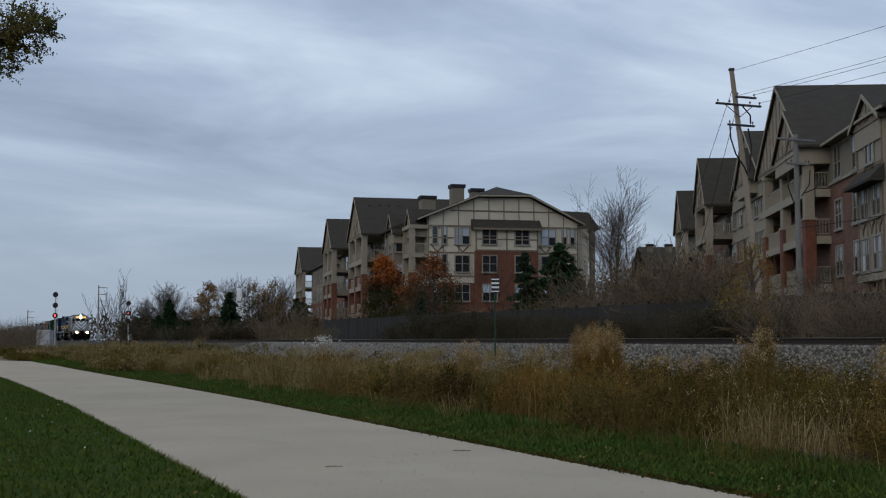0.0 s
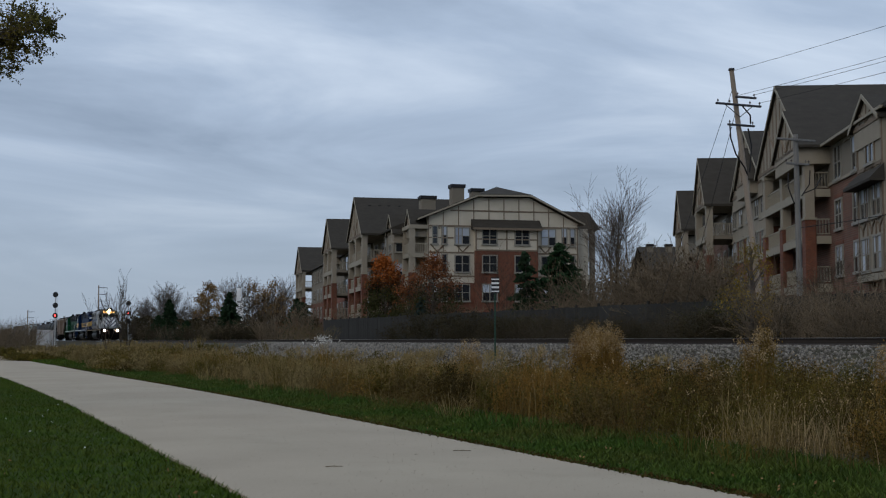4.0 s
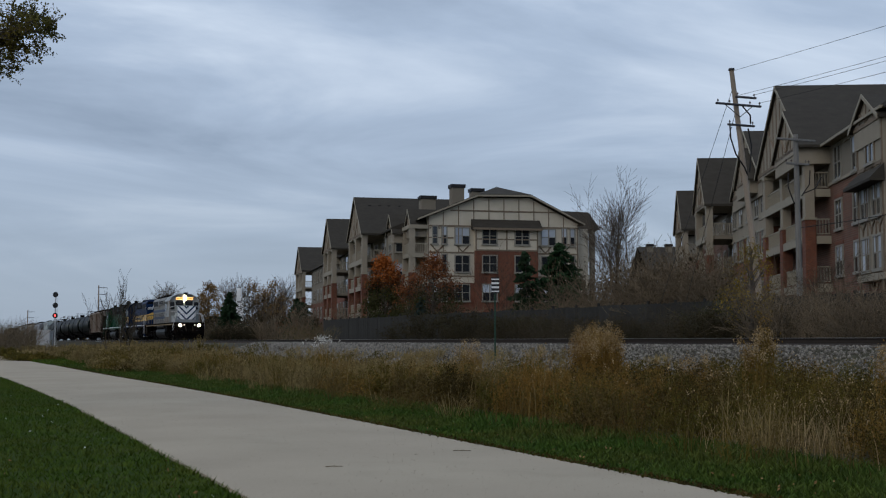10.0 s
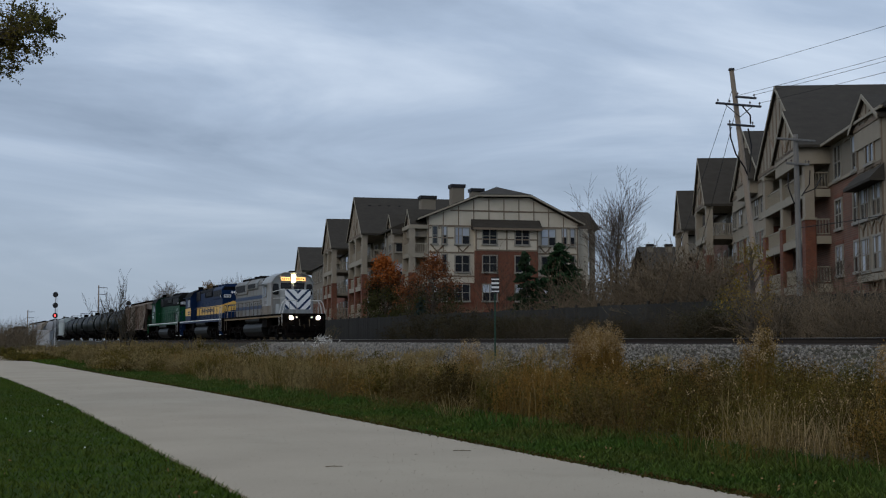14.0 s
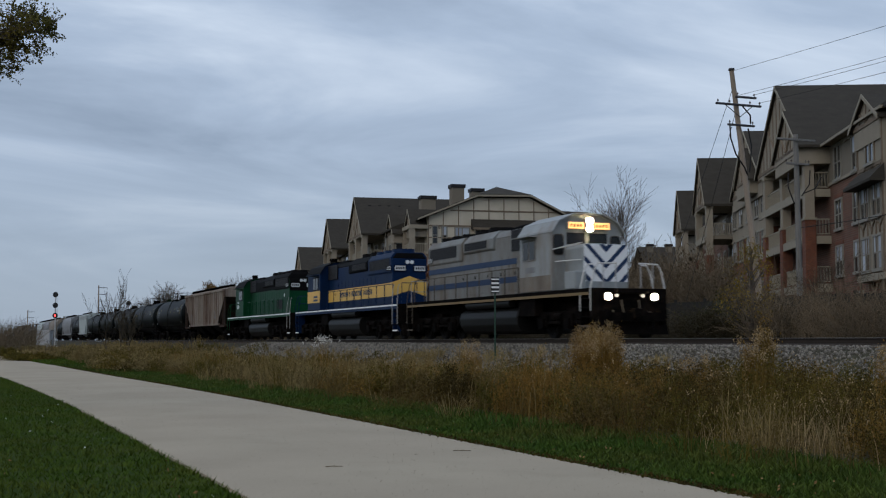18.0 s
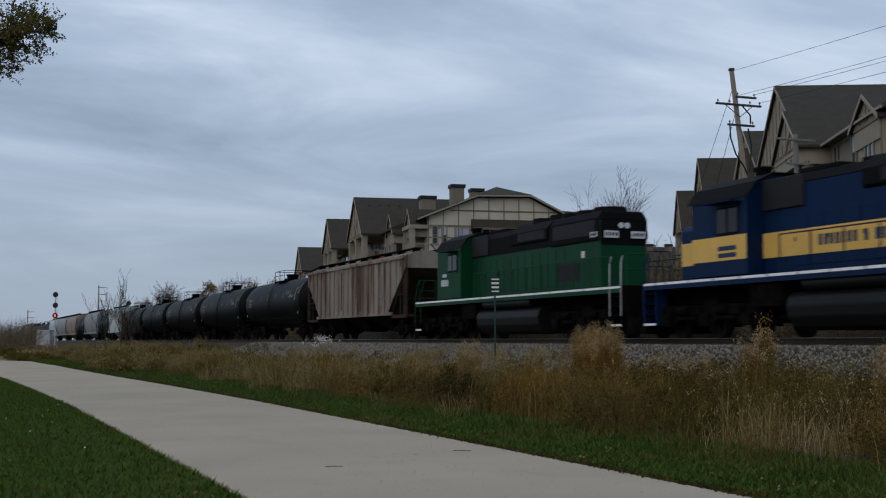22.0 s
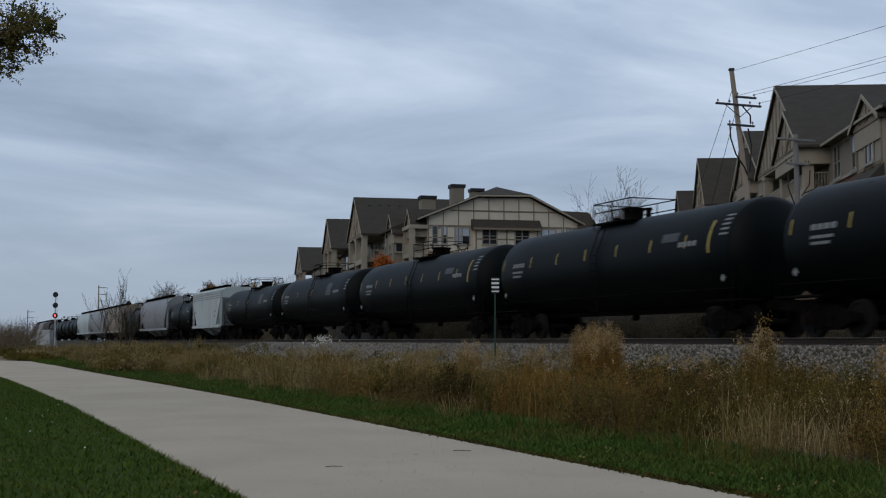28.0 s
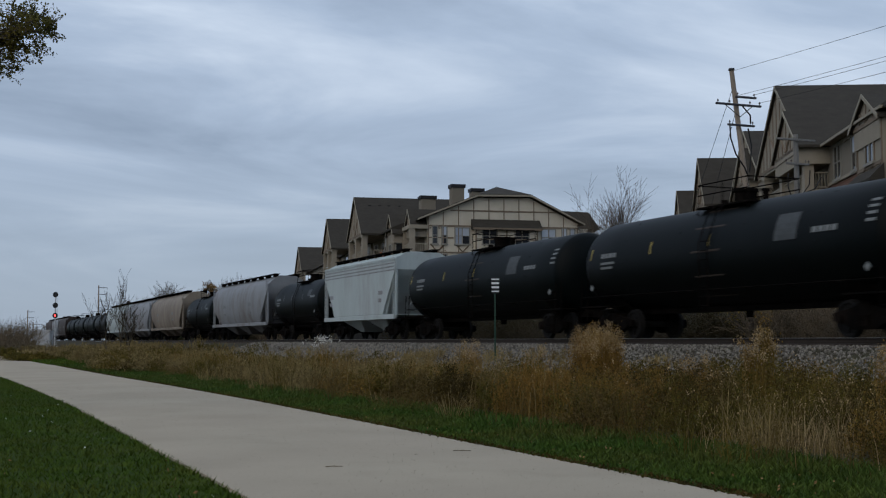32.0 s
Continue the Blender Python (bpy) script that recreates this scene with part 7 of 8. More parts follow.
def thicket(label, plants):
    """Uncountable growth as one thing: plants (meshes, place, turn, size) joined into stems and foliage."""
    plants = [p for p in plants if not (18.0 < p[1][1] < 26.5 or p[1][1] < 6.8 + path_shift(p[1][0]))]
    t = tagged(new("thicket"), label, "thicket", kind="stuff")
    for j, nm in enumerate(("stems", "foliage")):
        verts, faces, base = [], [], 0
        for meshes, xy, turn, size in plants:
            me = meshes[j]
            co = np.empty(len(me.vertices) * 3, np.float32)
            me.vertices.foreach_get("co", co)
            co = co.reshape(-1, 3) * size
            c, s = math.cos(math.radians(turn)), math.sin(math.radians(turn))
            verts.append(np.stack([co[:, 0] * c - co[:, 1] * s + xy[0], co[:, 0] * s + co[:, 1] * c + xy[1], co[:, 2] + ground_z(*xy) - 0.05], 1))
            faces += [[base + v for v in p.vertices] for p in me.polygons]
            base += len(me.vertices)
        joined = bpy.data.meshes.new(nm)
        joined.from_pydata(np.concatenate(verts).tolist(), [], faces)
        joined.materials.append(plants[0][0][j].materials[0])
        ob = tagged(new(nm, joined), kind="stuff")
        ob.parent = t
    return t


def crown_tree(name, xy, height, radius, label, layers, seed=1, low=0.06, waist=0.42, n_cluster=90, per=110, leaf=0.2, sd=0.34, category="tree"):
    """A leafy tree with clusters of leaves in a drop-shaped, uneven crown; layers: (material, part name, from, to) over its height."""
    rng = np.random.RandomState(seed)
    t = thing(name, pose(xy[0], xy[1], ground_z(*xy) - 0.05), label, category)
    u = rng.uniform(0, 1, n_cluster) ** 0.85
    prof = np.where(u < waist, 0.55 + 0.45 * np.sin(u / waist * np.pi / 2), np.cos((u - waist) / (1 - waist) * np.pi / 2) ** 0.75)
    a = rng.uniform(0, 2 * np.pi, n_cluster)
    q = radius * prof * np.sqrt(rng.uniform(0.15, 1, n_cluster)) * rng.uniform(0.8, 1.12, n_cluster)
    c = np.stack([np.cos(a) * q, np.sin(a) * q, height * (low + (0.97 - low) * u)], 1)
    segs = [(Vector((0, 0, 0)), Vector((0, 0, height * 0.5)), 0.13, 0.09), (Vector((0, 0, height * 0.5)), Vector((0, 0, height * 0.92)), 0.09, 0.02)]
    for p in c:
        z0 = max(0.1, p[2] - 0.9 * math.hypot(p[0], p[1]) - 0.2)
        segs.append((Vector((0, 0, z0)), Vector(p), 0.035, 0.008))
    tr = new("trunk", limb_mesh("trunk", segs, M_BARK, 5))
    tr.parent = t
    pts = np.repeat(c, per, 0) + rng.normal(0, sd, (n_cluster * per, 3)) * np.array([1, 1, 0.8])
    pts[:, 2] = np.maximum(pts[:, 2], 0.08)
    fz = pts[:, 2] / height + rng.normal(0, 0.05, len(pts))
    for mt, nm, f0, f1 in layers:
        sel = pts[(fz >= f0) & (fz < f1)]
        if len(sel):
            ob = new(nm, quads(nm, flakes(sel, leaf), 4, mt))
            ob.parent = t
    return t


def fan_tree(xy, height, width, label, seed=1, fine=0.018, material=None, stems=9, bole=0.16, depth=3):
    """A leafless tree whose branches fan out into a rounded haze of twigs."""
    rng = random.Random(seed)
    t = thing("bare_tree", pose(xy[0], xy[1], ground_z(*xy) - 0.05), label, "tree")
    segs = [(Vector((0, 0, 0)), Vector((0, 0, height * bole)), 0.24, 0.2)]

    def grow(p, d, ln, r, depth):
        q = p
        for _ in range(3):
            d = (d + Vector((rng.gauss(0, 0.09), rng.gauss(0, 0.09), 0.05))).normalized()
            e = q + d * ln / 3
            segs.append((q, e, r, r * 0.82))
            q, r = e, r * 0.82
            for _ in range(2 if depth else 0):
                sd = d.orthogonal().normalized()
                sd.rotate(Matrix.Rotation(rng.uniform(0, 6.283), 3, d))
                grow(q, (d + sd * rng.uniform(0.35, 0.7)).normalized(), ln * rng.uniform(0.45, 0.66), r * 0.6, depth - 1)
    for i in range(stems):
        a = 2 * math.pi * i / stems + rng.uniform(-0.3, 0.3)
        f = rng.uniform(0.05, 1.0) * width / height
        d = Vector((math.cos(a) * f, math.sin(a) * f, 1)).normalized()
        grow(Vector((0, 0, height * bole * rng.uniform(0.5, 1))), d, height * (0.62 - 0.16 * f) * rng.uniform(0.9, 1.08), 0.07, depth)
    k = height / max(q[1].z for q in segs)
    segs = [(p * k, q * k, a, b) for p, q, a, b in segs]
    for nm, ss, sides in (("trunk", segs[:1 + stems], 6), ("crown", segs[1 + stems:], 3)):
        ob = tagged(new(nm, limb_mesh(nm, ss, material or M_HAZETWIG, sides, fine)), kind="stuff" if nm == "crown" else "")
        ob.parent = t
    return t


def oak(xy):
    """A spreading oak: boughs that end in dense uneven sprays of small leaves, the lowest over the lawn."""
    rng = np.random.RandomState(95)
    t = thing("oak_tree", pose(*xy, ground_z(*xy) - 0.05), "oak with turning green leaves over the lawn", "tree")
    across = Vector((0.368, 0.93, 0)).normalized()
    along = Vector((-0.93, 0.368, 0)).normalized()
    segs = [(Vector((0, 0, 0)), Vector((0.1, 0.05, 2.2)), 0.3, 0.24), (Vector((0.1, 0.05, 2.2)), Vector((0.05, 0.1, 4.6)), 0.24, 0.2), (Vector((0.05, 0.1, 4.6)), Vector((0, 0, 8.2)), 0.2, 0.1)]
    boughs = [(across * 4.28, 7.0, (0.62, 0.8, 0.5), 40), (across * 3.78, 6.62, (0.45, 0.6, 0.42), 24)]
    for k in range(7):
        a = 2 * math.pi * (k + 0.5) / 7
        d = across * math.cos(a) * 2.2 + along * math.sin(a) * 3.0
        boughs.append((d + across * -0.9, rng.uniform(7.0, 10.2), (0.9, 1.1, 0.8), 34))
    pts = []
    for d, z, r, n in boughs:
        end = Vector((d.x, d.y, z))
        start = Vector((0, 0, z * rng.uniform(0.52, 0.66)))
        mid = start.lerp(end, 0.55) + Vector((0, 0, 0.35))
        segs += [(start, mid, 0.1, 0.07), (mid, end, 0.07, 0.03)]
        for _ in range(n):
            o = rng.normal(size=3)
            o = o / np.linalg.norm(o) * rng.uniform(0.25, 1.0) ** 0.5
            c = end + across * float(o[0] * r[0]) + along * float(o[1] * r[1]) + Vector((0, 0, float(o[2] * r[2])))
            root = mid.lerp(end, rng.uniform(0.35, 1.0))
            bend = root.lerp(c, 0.55) + Vector((0, 0, 0.08))
            segs += [(root, bend, 0.016, 0.009), (bend, c, 0.009, 0.004)]
            for _ in range(5):
                tip = c + Vector(rng.normal(0, 0.13, 3))
                segs.append((c, tip, 0.005, 0.003))
                pts.append(np.array(c[:]) + (np.array(tip[:]) - np.array(c[:])) * rng.uniform(0.3, 1.2, (16, 1)) + rng.normal(0, 0.035, (16, 3)))
    for nm, ss, sides in (("trunk", segs[:3], 9), ("branchwork", segs[3:], 4)):
        ob = tagged(new(nm, limb_mesh(nm, ss, M_BARK, sides)), kind="stuff" if nm == "branchwork" else "")
        ob.parent = t
    ob = new("foliage", quads("foliage", flakes(np.concatenate(pts), 0.062), 4, M_OAKLEAF))
    ob.parent = t


def plant_trees():
    # grove and garden in front of the long building
    crown_tree("maple_tree", spot(112, -0.0475), 8.1, 2.1, "maple with an orange crown and dark green lower leaves", [(M_DARKLEAF, "lower_foliage", -1, 0.66), (M_BROWNLEAF, "middle_foliage", 0.66, 0.75), (M_ORANGE, "foliage", 0.75, 2)], 3, waist=0.36, n_cluster=110)
    crown_tree("maple_tree", spot(104, -0.008), 7.4, 2.7, "maple with brown orange thinning leaves", [(M_DARKLEAF, "lower_foliage", -1, 0.55), (M_DRYLEAF, "middle_foliage", 0.55, 0.68), (M_BROWNLEAF, "foliage", 0.68, 2)], 8, waist=0.45, n_cluster=105, per=80, leaf=0.18, sd=0.4)
    crown_tree("maple_tree", spot(107, -0.027), 5.2, 1.6, "small maple with thin orange leaves", [(M_DARKLEAF, "lower_foliage", -1, 0.62), (M_BROWNLEAF, "foliage", 0.62, 2)], 9, n_cluster=50, per=60, leaf=0.17)
    conifer(spot(96, 0.0668), 7.2, 2.1, "dark green spruce behind the wooden fence", seed=4)
    conifer(spot(98, 0.0945), 7.9, 4.1, "broad dark green pine behind the wooden fence", M_PINE, seed=5, dense=2.0)
    conifer(spot(103, -0.0177), 4.0, 0.9, "small blue spruce behind the fence", M_BLUENEEDLE, 6, 0.6)
    fan_tree(spot(118, 0.139), 16.4, 3.3, "tall leafless tree with fine twigs", 33, 0.0105, M_PALETWIG, 9, 0.40, 3)
    tree("bare_tree", spot(92, 0.043), 8.0, "slender leafless tree beside the brick wall", M_TWIG, None, depth=4, spread=0.35, seed=22, trunk=0.08, bole=0.2)
    tree("bare_tree", spot(52, 0.306), 4.6, "leafless thicket tree by the pole", M_TWIG, None, depth=5, spread=0.5, seed=25, trunk=0.06, bole=0.1)
    crown_tree("yellow_tree", spot(51, 0.2485), 4.7, 1.3, "shrubby tree with yellow leaves beside the pole", [(M_DARKLEAF, "lower_foliage", -1, 0.3), (M_YELLOWLEAF, "foliage", 0.3, 2)], 31, n_cluster=80, per=40, leaf=0.085, sd=0.2)
    # distant row beyond the signals
    fan_tree(spot(232, -0.222), 11.6, 7.5, "broad leafless grey tree in the distance", 41, stems=10)
    fan_tree(spot(236, -0.236), 9.4, 5.0, "leafless grey tree in the distance", 42)
    fan_tree(spot(242, -0.166), 13.4, 5.5, "tall leafless grey tree in the distance", 43, stems=9)
    fan_tree(spot(240, -0.131), 13.0, 4.5, "tall leafless grey tree in the distance", 44, stems=7)
    fan_tree(spot(238, -0.144), 11.5, 4.0, "leafless grey tree in the distance", 45)
    fan_tree(spot(244, -0.198), 8.5, 4.0, "low leafless tree in the distance", 46)
    crown_tree("autumn_tree", spot(206, -0.1885), 10.4, 2.4, "tree with tan orange leaves", [(M_DRYLEAF, "lower_foliage", -1, 0.35), (M_TANLEAF, "foliage", 0.35, 2)], 51, n_cluster=80, per=60, leaf=0.3, sd=0.4)
    for i, (k, hh, r) in enumerate(((-0.153, 9.0, 2.4), (-0.144, 8.4, 2.2), (-0.137, 9.6, 2.0), (-0.129, 8.0, 2.2), (-0.122, 7.2, 1.8))):
        crown_tree("autumn_tree", spot(192 + 4 * i, k), hh, r, "thin tree with tan autumn leaves" if i % 2 else "thin tree with brown autumn leaves", [(M_DRYLEAF, "lower_foliage", -1, 0.5 if i % 2 else 0.8), (M_TANLEAF, "foliage", 0.5 if i % 2 else 0.8, 2)], 60 + i, n_cluster=46, per=34, leaf=0.27, sd=0.5)
    conifer(spot(185, -0.1715), 7.6, 3.0, "broad dark evergreen in the distance", seed=71, dense=1.8)
    conifer(spot(180, -0.220), 6.6, 2.3, "dark spruce in the distance", seed=72, dense=1.8)
    conifer(spot(183, -0.2285), 4.4, 2.6, "broad dark evergreen in the distance", seed=73, dense=1.4)
    conifer(spot(170, -0.1175), 6.0, 2.8, "dark evergreen beside the long building", seed=74, dense=1.8)
    conifer(spot(178, -0.206), 3.4, 2.4, "low dark evergreen in the distance", seed=75, dense=1.2)
    conifer(spot(150, -0.113), 5.0, 2.9, "low dark evergreen beside the fence", seed=76, dense=1.6)
    # thin leafless trees beside the track
    tree("bare_tree", spot(105, -0.2585), 7.6, "thin leafless sapling among the weeds", M_TWIG, None, depth=3, spread=0.3, seed=81, trunk=0.07, bole=0.2, fine=0.011, wander=0.07, rise=0.12)
    tree("bare_tree", spot(108, -0.2695), 6.2, "thin leafless sapling among the weeds", M_TWIG, None, depth=3, spread=0.35, seed=82, trunk=0.06, bole=0.15, lean=(-0.5, 0), fine=0.011, wander=0.07, rise=0.12)
    tree("bare_tree", spot(104, -0.252), 4.6, "thin leafless sapling among the weeds", M_TWIG, None, depth=4, spread=0.4, seed=83, trunk=0.06, bole=0.15, fine=0.011, wander=0.07, rise=0.12)
    # the tree that hangs into view above the lawn
    oak(fw_pt(22.5, -11.9))


plant_trees()


def plant_brush():
    kinds = [shrub_mesh(101, 3.0, 1.6, 12, 2, M_DRYLEAF, M_BRUSH), shrub_mesh(102, 2.6, 1.5, 11, 3, M_DRYLEAF, M_BRUSH), shrub_mesh(103, 3.4, 1.4, 12, 1, M_DRYLEAF, M_BRUSH),
             shrub_mesh(104, 2.4, 1.7, 11, 5, M_OLIVE, M_BRUSH), shrub_mesh(105, 2.2, 1.4, 10, 4, M_BROWNLEAF, M_BRUSH), shrub_mesh(106, 2.6, 1.2, 11, 9, M_DARKLEAF, M_BRUSH, 0.12)]
    lab = "dense leafless brown brush beyond the track"
    rng = random.Random(7)
    # behind the fence beyond the track, tall at first and lower farther on; a little in front of it
    for i in range(74):
        k = 0.125 + 0.26 * i / 74 + rng.uniform(-0.006, 0.006)
        d = rng.uniform(37.6, 40.5) / (0.368 + 0.93 * k)
        size = rng.uniform(0.8, 1.15) * (1.65 if 0.14 < k < 0.215 else 1.25 if k < 0.24 else 0.85)
        shrub(kinds[rng.choice((0, 1, 2, 2, 0))], spot(d, k), lab, rng.uniform(0, 360), size)
    tall = []
    for i in range(44):
        k = 0.108 + 0.125 * i / 44 + rng.uniform(-0.004, 0.004)
        tall.append((kinds[rng.choice((0, 1, 2))], spot(rng.uniform(39, 44) / (0.368 + 0.93 * k), k), rng.uniform(0, 360), rng.uniform(1.45, 2.1)))
    thicket("tall tan leafless thicket behind the fence", tall)
    dim = [shrub_mesh(111, 2.6, 1.5, 14, 7, M_SHADELEAF, M_TWIG), shrub_mesh(112, 2.8, 1.3, 14, 4, M_DRYLEAF, M_TWIG), shrub_mesh(113, 2.3, 1.6, 13, 36, M_SHADELEAF, M_TWIG, 0.1)]
    for i in range(96):
        k = 0.0 + 0.385 * i / 96 + rng.uniform(-0.005, 0.005)
        shrub(dim[rng.choice((0, 1, 1, 1, 0))], spot(rng.uniform(29.5, 34.2) / (0.368 + 0.93 * k), k), "dark leafless brush in front of the fence", rng.uniform(0, 360), rng.uniform(0.45, 0.9))
    # thin tan stalks before the fence's near end
    for i in range(40):
        k = 0.255 + 0.135 * i / 40 + rng.uniform(-0.003, 0.003)
        shrub(kinds[rng.choice((0, 2, 2))], spot(rng.uniform(28.5, 33.5) / (0.368 + 0.93 * k), k), "thin tan stalks in front of the fence", rng.uniform(0, 360), rng.uniform(0.55, 1.0))
    # darker leafy bushes that hide parts of the fence
    for k, d, size in ((-0.003, 83, 1.2), (0.008, 82, 1.2), (0.018, 80, 0.9), (0.048, 74, 0.9), (0.217, 53, 0.8), (0.224, 52.5, 0.85), (-0.03, 88, 0.8), (0.062, 72, 0.95), (0.073, 71, 0.9), (0.099, 68, 0.85), (0.127, 65, 0.8), (0.139, 64, 0.7), (0.16, 61, 0.65)):
        shrub(dim[2], spot(d, k), "dark leafy bush in front of the fence", rng.uniform(0, 360), size)
    for k, d, size in ((0.217, 59, 0.9), (0.226, 58, 1.05), (0.06, 76, 0.9), (0.075, 74, 0.8)):
        shrub(kinds[5], spot(d, k), "dark leafy shrub by the fence", rng.uniform(0, 360), size)
    for i in range(34):
        k = -0.025 + 0.155 * i / 34 + rng.uniform(-0.006, 0.006)
        shrub(kinds[rng.choice((0, 1, 2))], spot(rng.uniform(36.5, 39.5) / (0.368 + 0.93 * k), k), lab, rng.uniform(0, 360), rng.uniform(0.8, 1.25))
    for i in range(16):
        k = -0.085 + 0.02 * rng.random() - 0.03 * (i % 3)
        shrub(kinds[rng.choice((0, 1, 4))], spot(rng.uniform(118, 128), k), "brown and orange shrub by the fence", rng.uniform(0, 360), rng.uniform(1.2, 1.8))
    for i in range(5):
        shrub(kinds[3], spot(100 + i, -0.095 - 0.006 * i), "dark green shrub at the end of the fence", rng.uniform(0, 360), 0.9)
    # dark undergrowth in the distance, between the signals and the long building
    groves = collections.defaultdict(list)
    for i in range(46):
        k = -0.262 + 0.155 * i / 46
        d = max(rng.uniform(160, 185), rng.uniform(27.2, 28.5) / (0.368 + 0.93 * k))
        n = rng.choice((0, 1, 2, 3, 1))
        groves[n].append(((kinds[0], dim[2], kinds[3], dim[0])[n], spot(d, k), rng.uniform(0, 360), rng.uniform(0.9, 1.3) * d / 172))
    for n in sorted(groves):
        thicket(("brown leafless", "dark leafy", "olive leafy", "dark twiggy")[n] + " undergrowth in the distance", groves[n])
    # low thicket that hides the line's far end
    low = []
    for i in range(60):
        k = -0.378 + 0.045 * (i / 60) + rng.uniform(-0.002, 0.002)
        low.append((kinds[rng.choice((0, 1))], spot(rng.uniform(128, 172), k), rng.uniform(0, 360), rng.uniform(0.9, 1.35)))
    thicket("low grey thicket at the line's far end", low)
    for i in range(8):
        shrub(kinds[3], spot(rng.uniform(90, 120), -0.36 + 0.012 * i), "olive shrub at the path's edge", rng.uniform(0, 360), rng.uniform(0.45, 0.7))


plant_brush()


def far_woods():
    """The low line of woods on the horizon, too far to tell trees apart."""
    n = 34000
    k = rs.uniform(-0.42, 0.2, n)
    d = np.where(k < -0.25, rs.uniform(255, 440, n), rs.uniform(255, 330, n))
    top = 5.6 + 2.2 * fbm(k * 60, d * 0.02, 1.0, 4.0) + 1.0 * fbm(k * 240, d * 0.02, 1.0, 9.0)
    z = 1.2 + np.maximum(0.6, top) * rs.uniform(0, 1, n) ** 0.8
    t = radians(21.608)
    x = -np.cos(t) * d + np.sin(t) * k * d
    y = np.sin(t) * d + np.cos(t) * k * d
    c = np.stack([x, y, z], 1)[y > 27.5]
    n = 15000
    kk = rs.uniform(-0.275, -0.09, n)
    dd = rs.uniform(192, 204, n)
    zz = 1.2 + (3.6 + 1.6 * fbm(kk * 90, dd * 0.02, 1.0, 7.0)) * rs.uniform(0, 1, n)
    lo = np.stack([-np.cos(t) * dd + np.sin(t) * kk * dd, np.sin(t) * dd + np.cos(t) * kk * dd, zz], 1)
    lo = lo[lo[:, 1] > 27.0]
    stuff("far_thicket", quads("far_thicket", flakes(lo, 0.4, 0.5), 4, M_SHADELEAF), "dark green and brown undergrowth below the distant trees", "thicket")
    stuff("far_woods", quads("far_woods", flakes(c, 0.62, 0.5), 4, M_DRYLEAF), "low brown line of distant autumn woods", "woods")


far_woods()
# ---- ties under the rails ----
def make_ties():
    bm = made(box, -0.115, 0.115, -1.3, 1.3, 1.05, 1.2)
    bmesh.ops.bevel(bm, geom=list(bm.edges), offset=0.012, segments=1, affect="EDGES")
    me = bpy.data.meshes.new("tie")
    bm.to_mesh(me)
    bm.free()
    me.materials.append(M_TIE)
    for i in range(280):
        ob = new("tie", me)
        ob.parent = track
        ob.matrix_local = pose(20 - i * 0.54, TRACK_Y, 0, 0, 0, random.uniform(-1, 1))


make_ties()

# ---- wooden fence beyond the track ----
M_FENCE = mat("weathered_fence_boards", (0.026, 0.026, 0.024), 0.9, var=0.3, scale=2, fine=25, bump=0.3, dist=0.006, rnd=0.2, stretch=(1, 1, 0.2))
M_POLE = mat("grey_brown_pole", (0.27, 0.225, 0.18), 0.9, var=0.25, scale=3, fine=30, bump=0.4, dist=0.01, stretch=(1, 1, 0.12))
M_POLEGREY = mat("weathered_grey_pole", (0.17, 0.165, 0.155), 0.9, var=0.25, scale=3, fine=30, bump=0.4, dist=0.01, stretch=(1, 1, 0.12))
M_ARM = mat("dark_crossarm", (0.045, 0.045, 0.052), 0.8, var=0.3, scale=3, fine=30, bump=0.3)
M_WIRE = mat("black_cable", (0.012, 0.012, 0.013), 0.6, var=0.2, scale=3, fine=20, bump=0)
M_PORCELAIN = mat("glazed_insulator", (0.10, 0.085, 0.08), 0.3, var=0.2, scale=8, fine=40, bump=0)
M_SIGNALRED = glow("red_signal_glow", (1.0, 0.05, 0.05), 5)
M_ALU = mat("aluminium_paint", (0.42, 0.43, 0.44), 0.5, 0.3, var=0.12, scale=2, fine=20, bump=0.05)


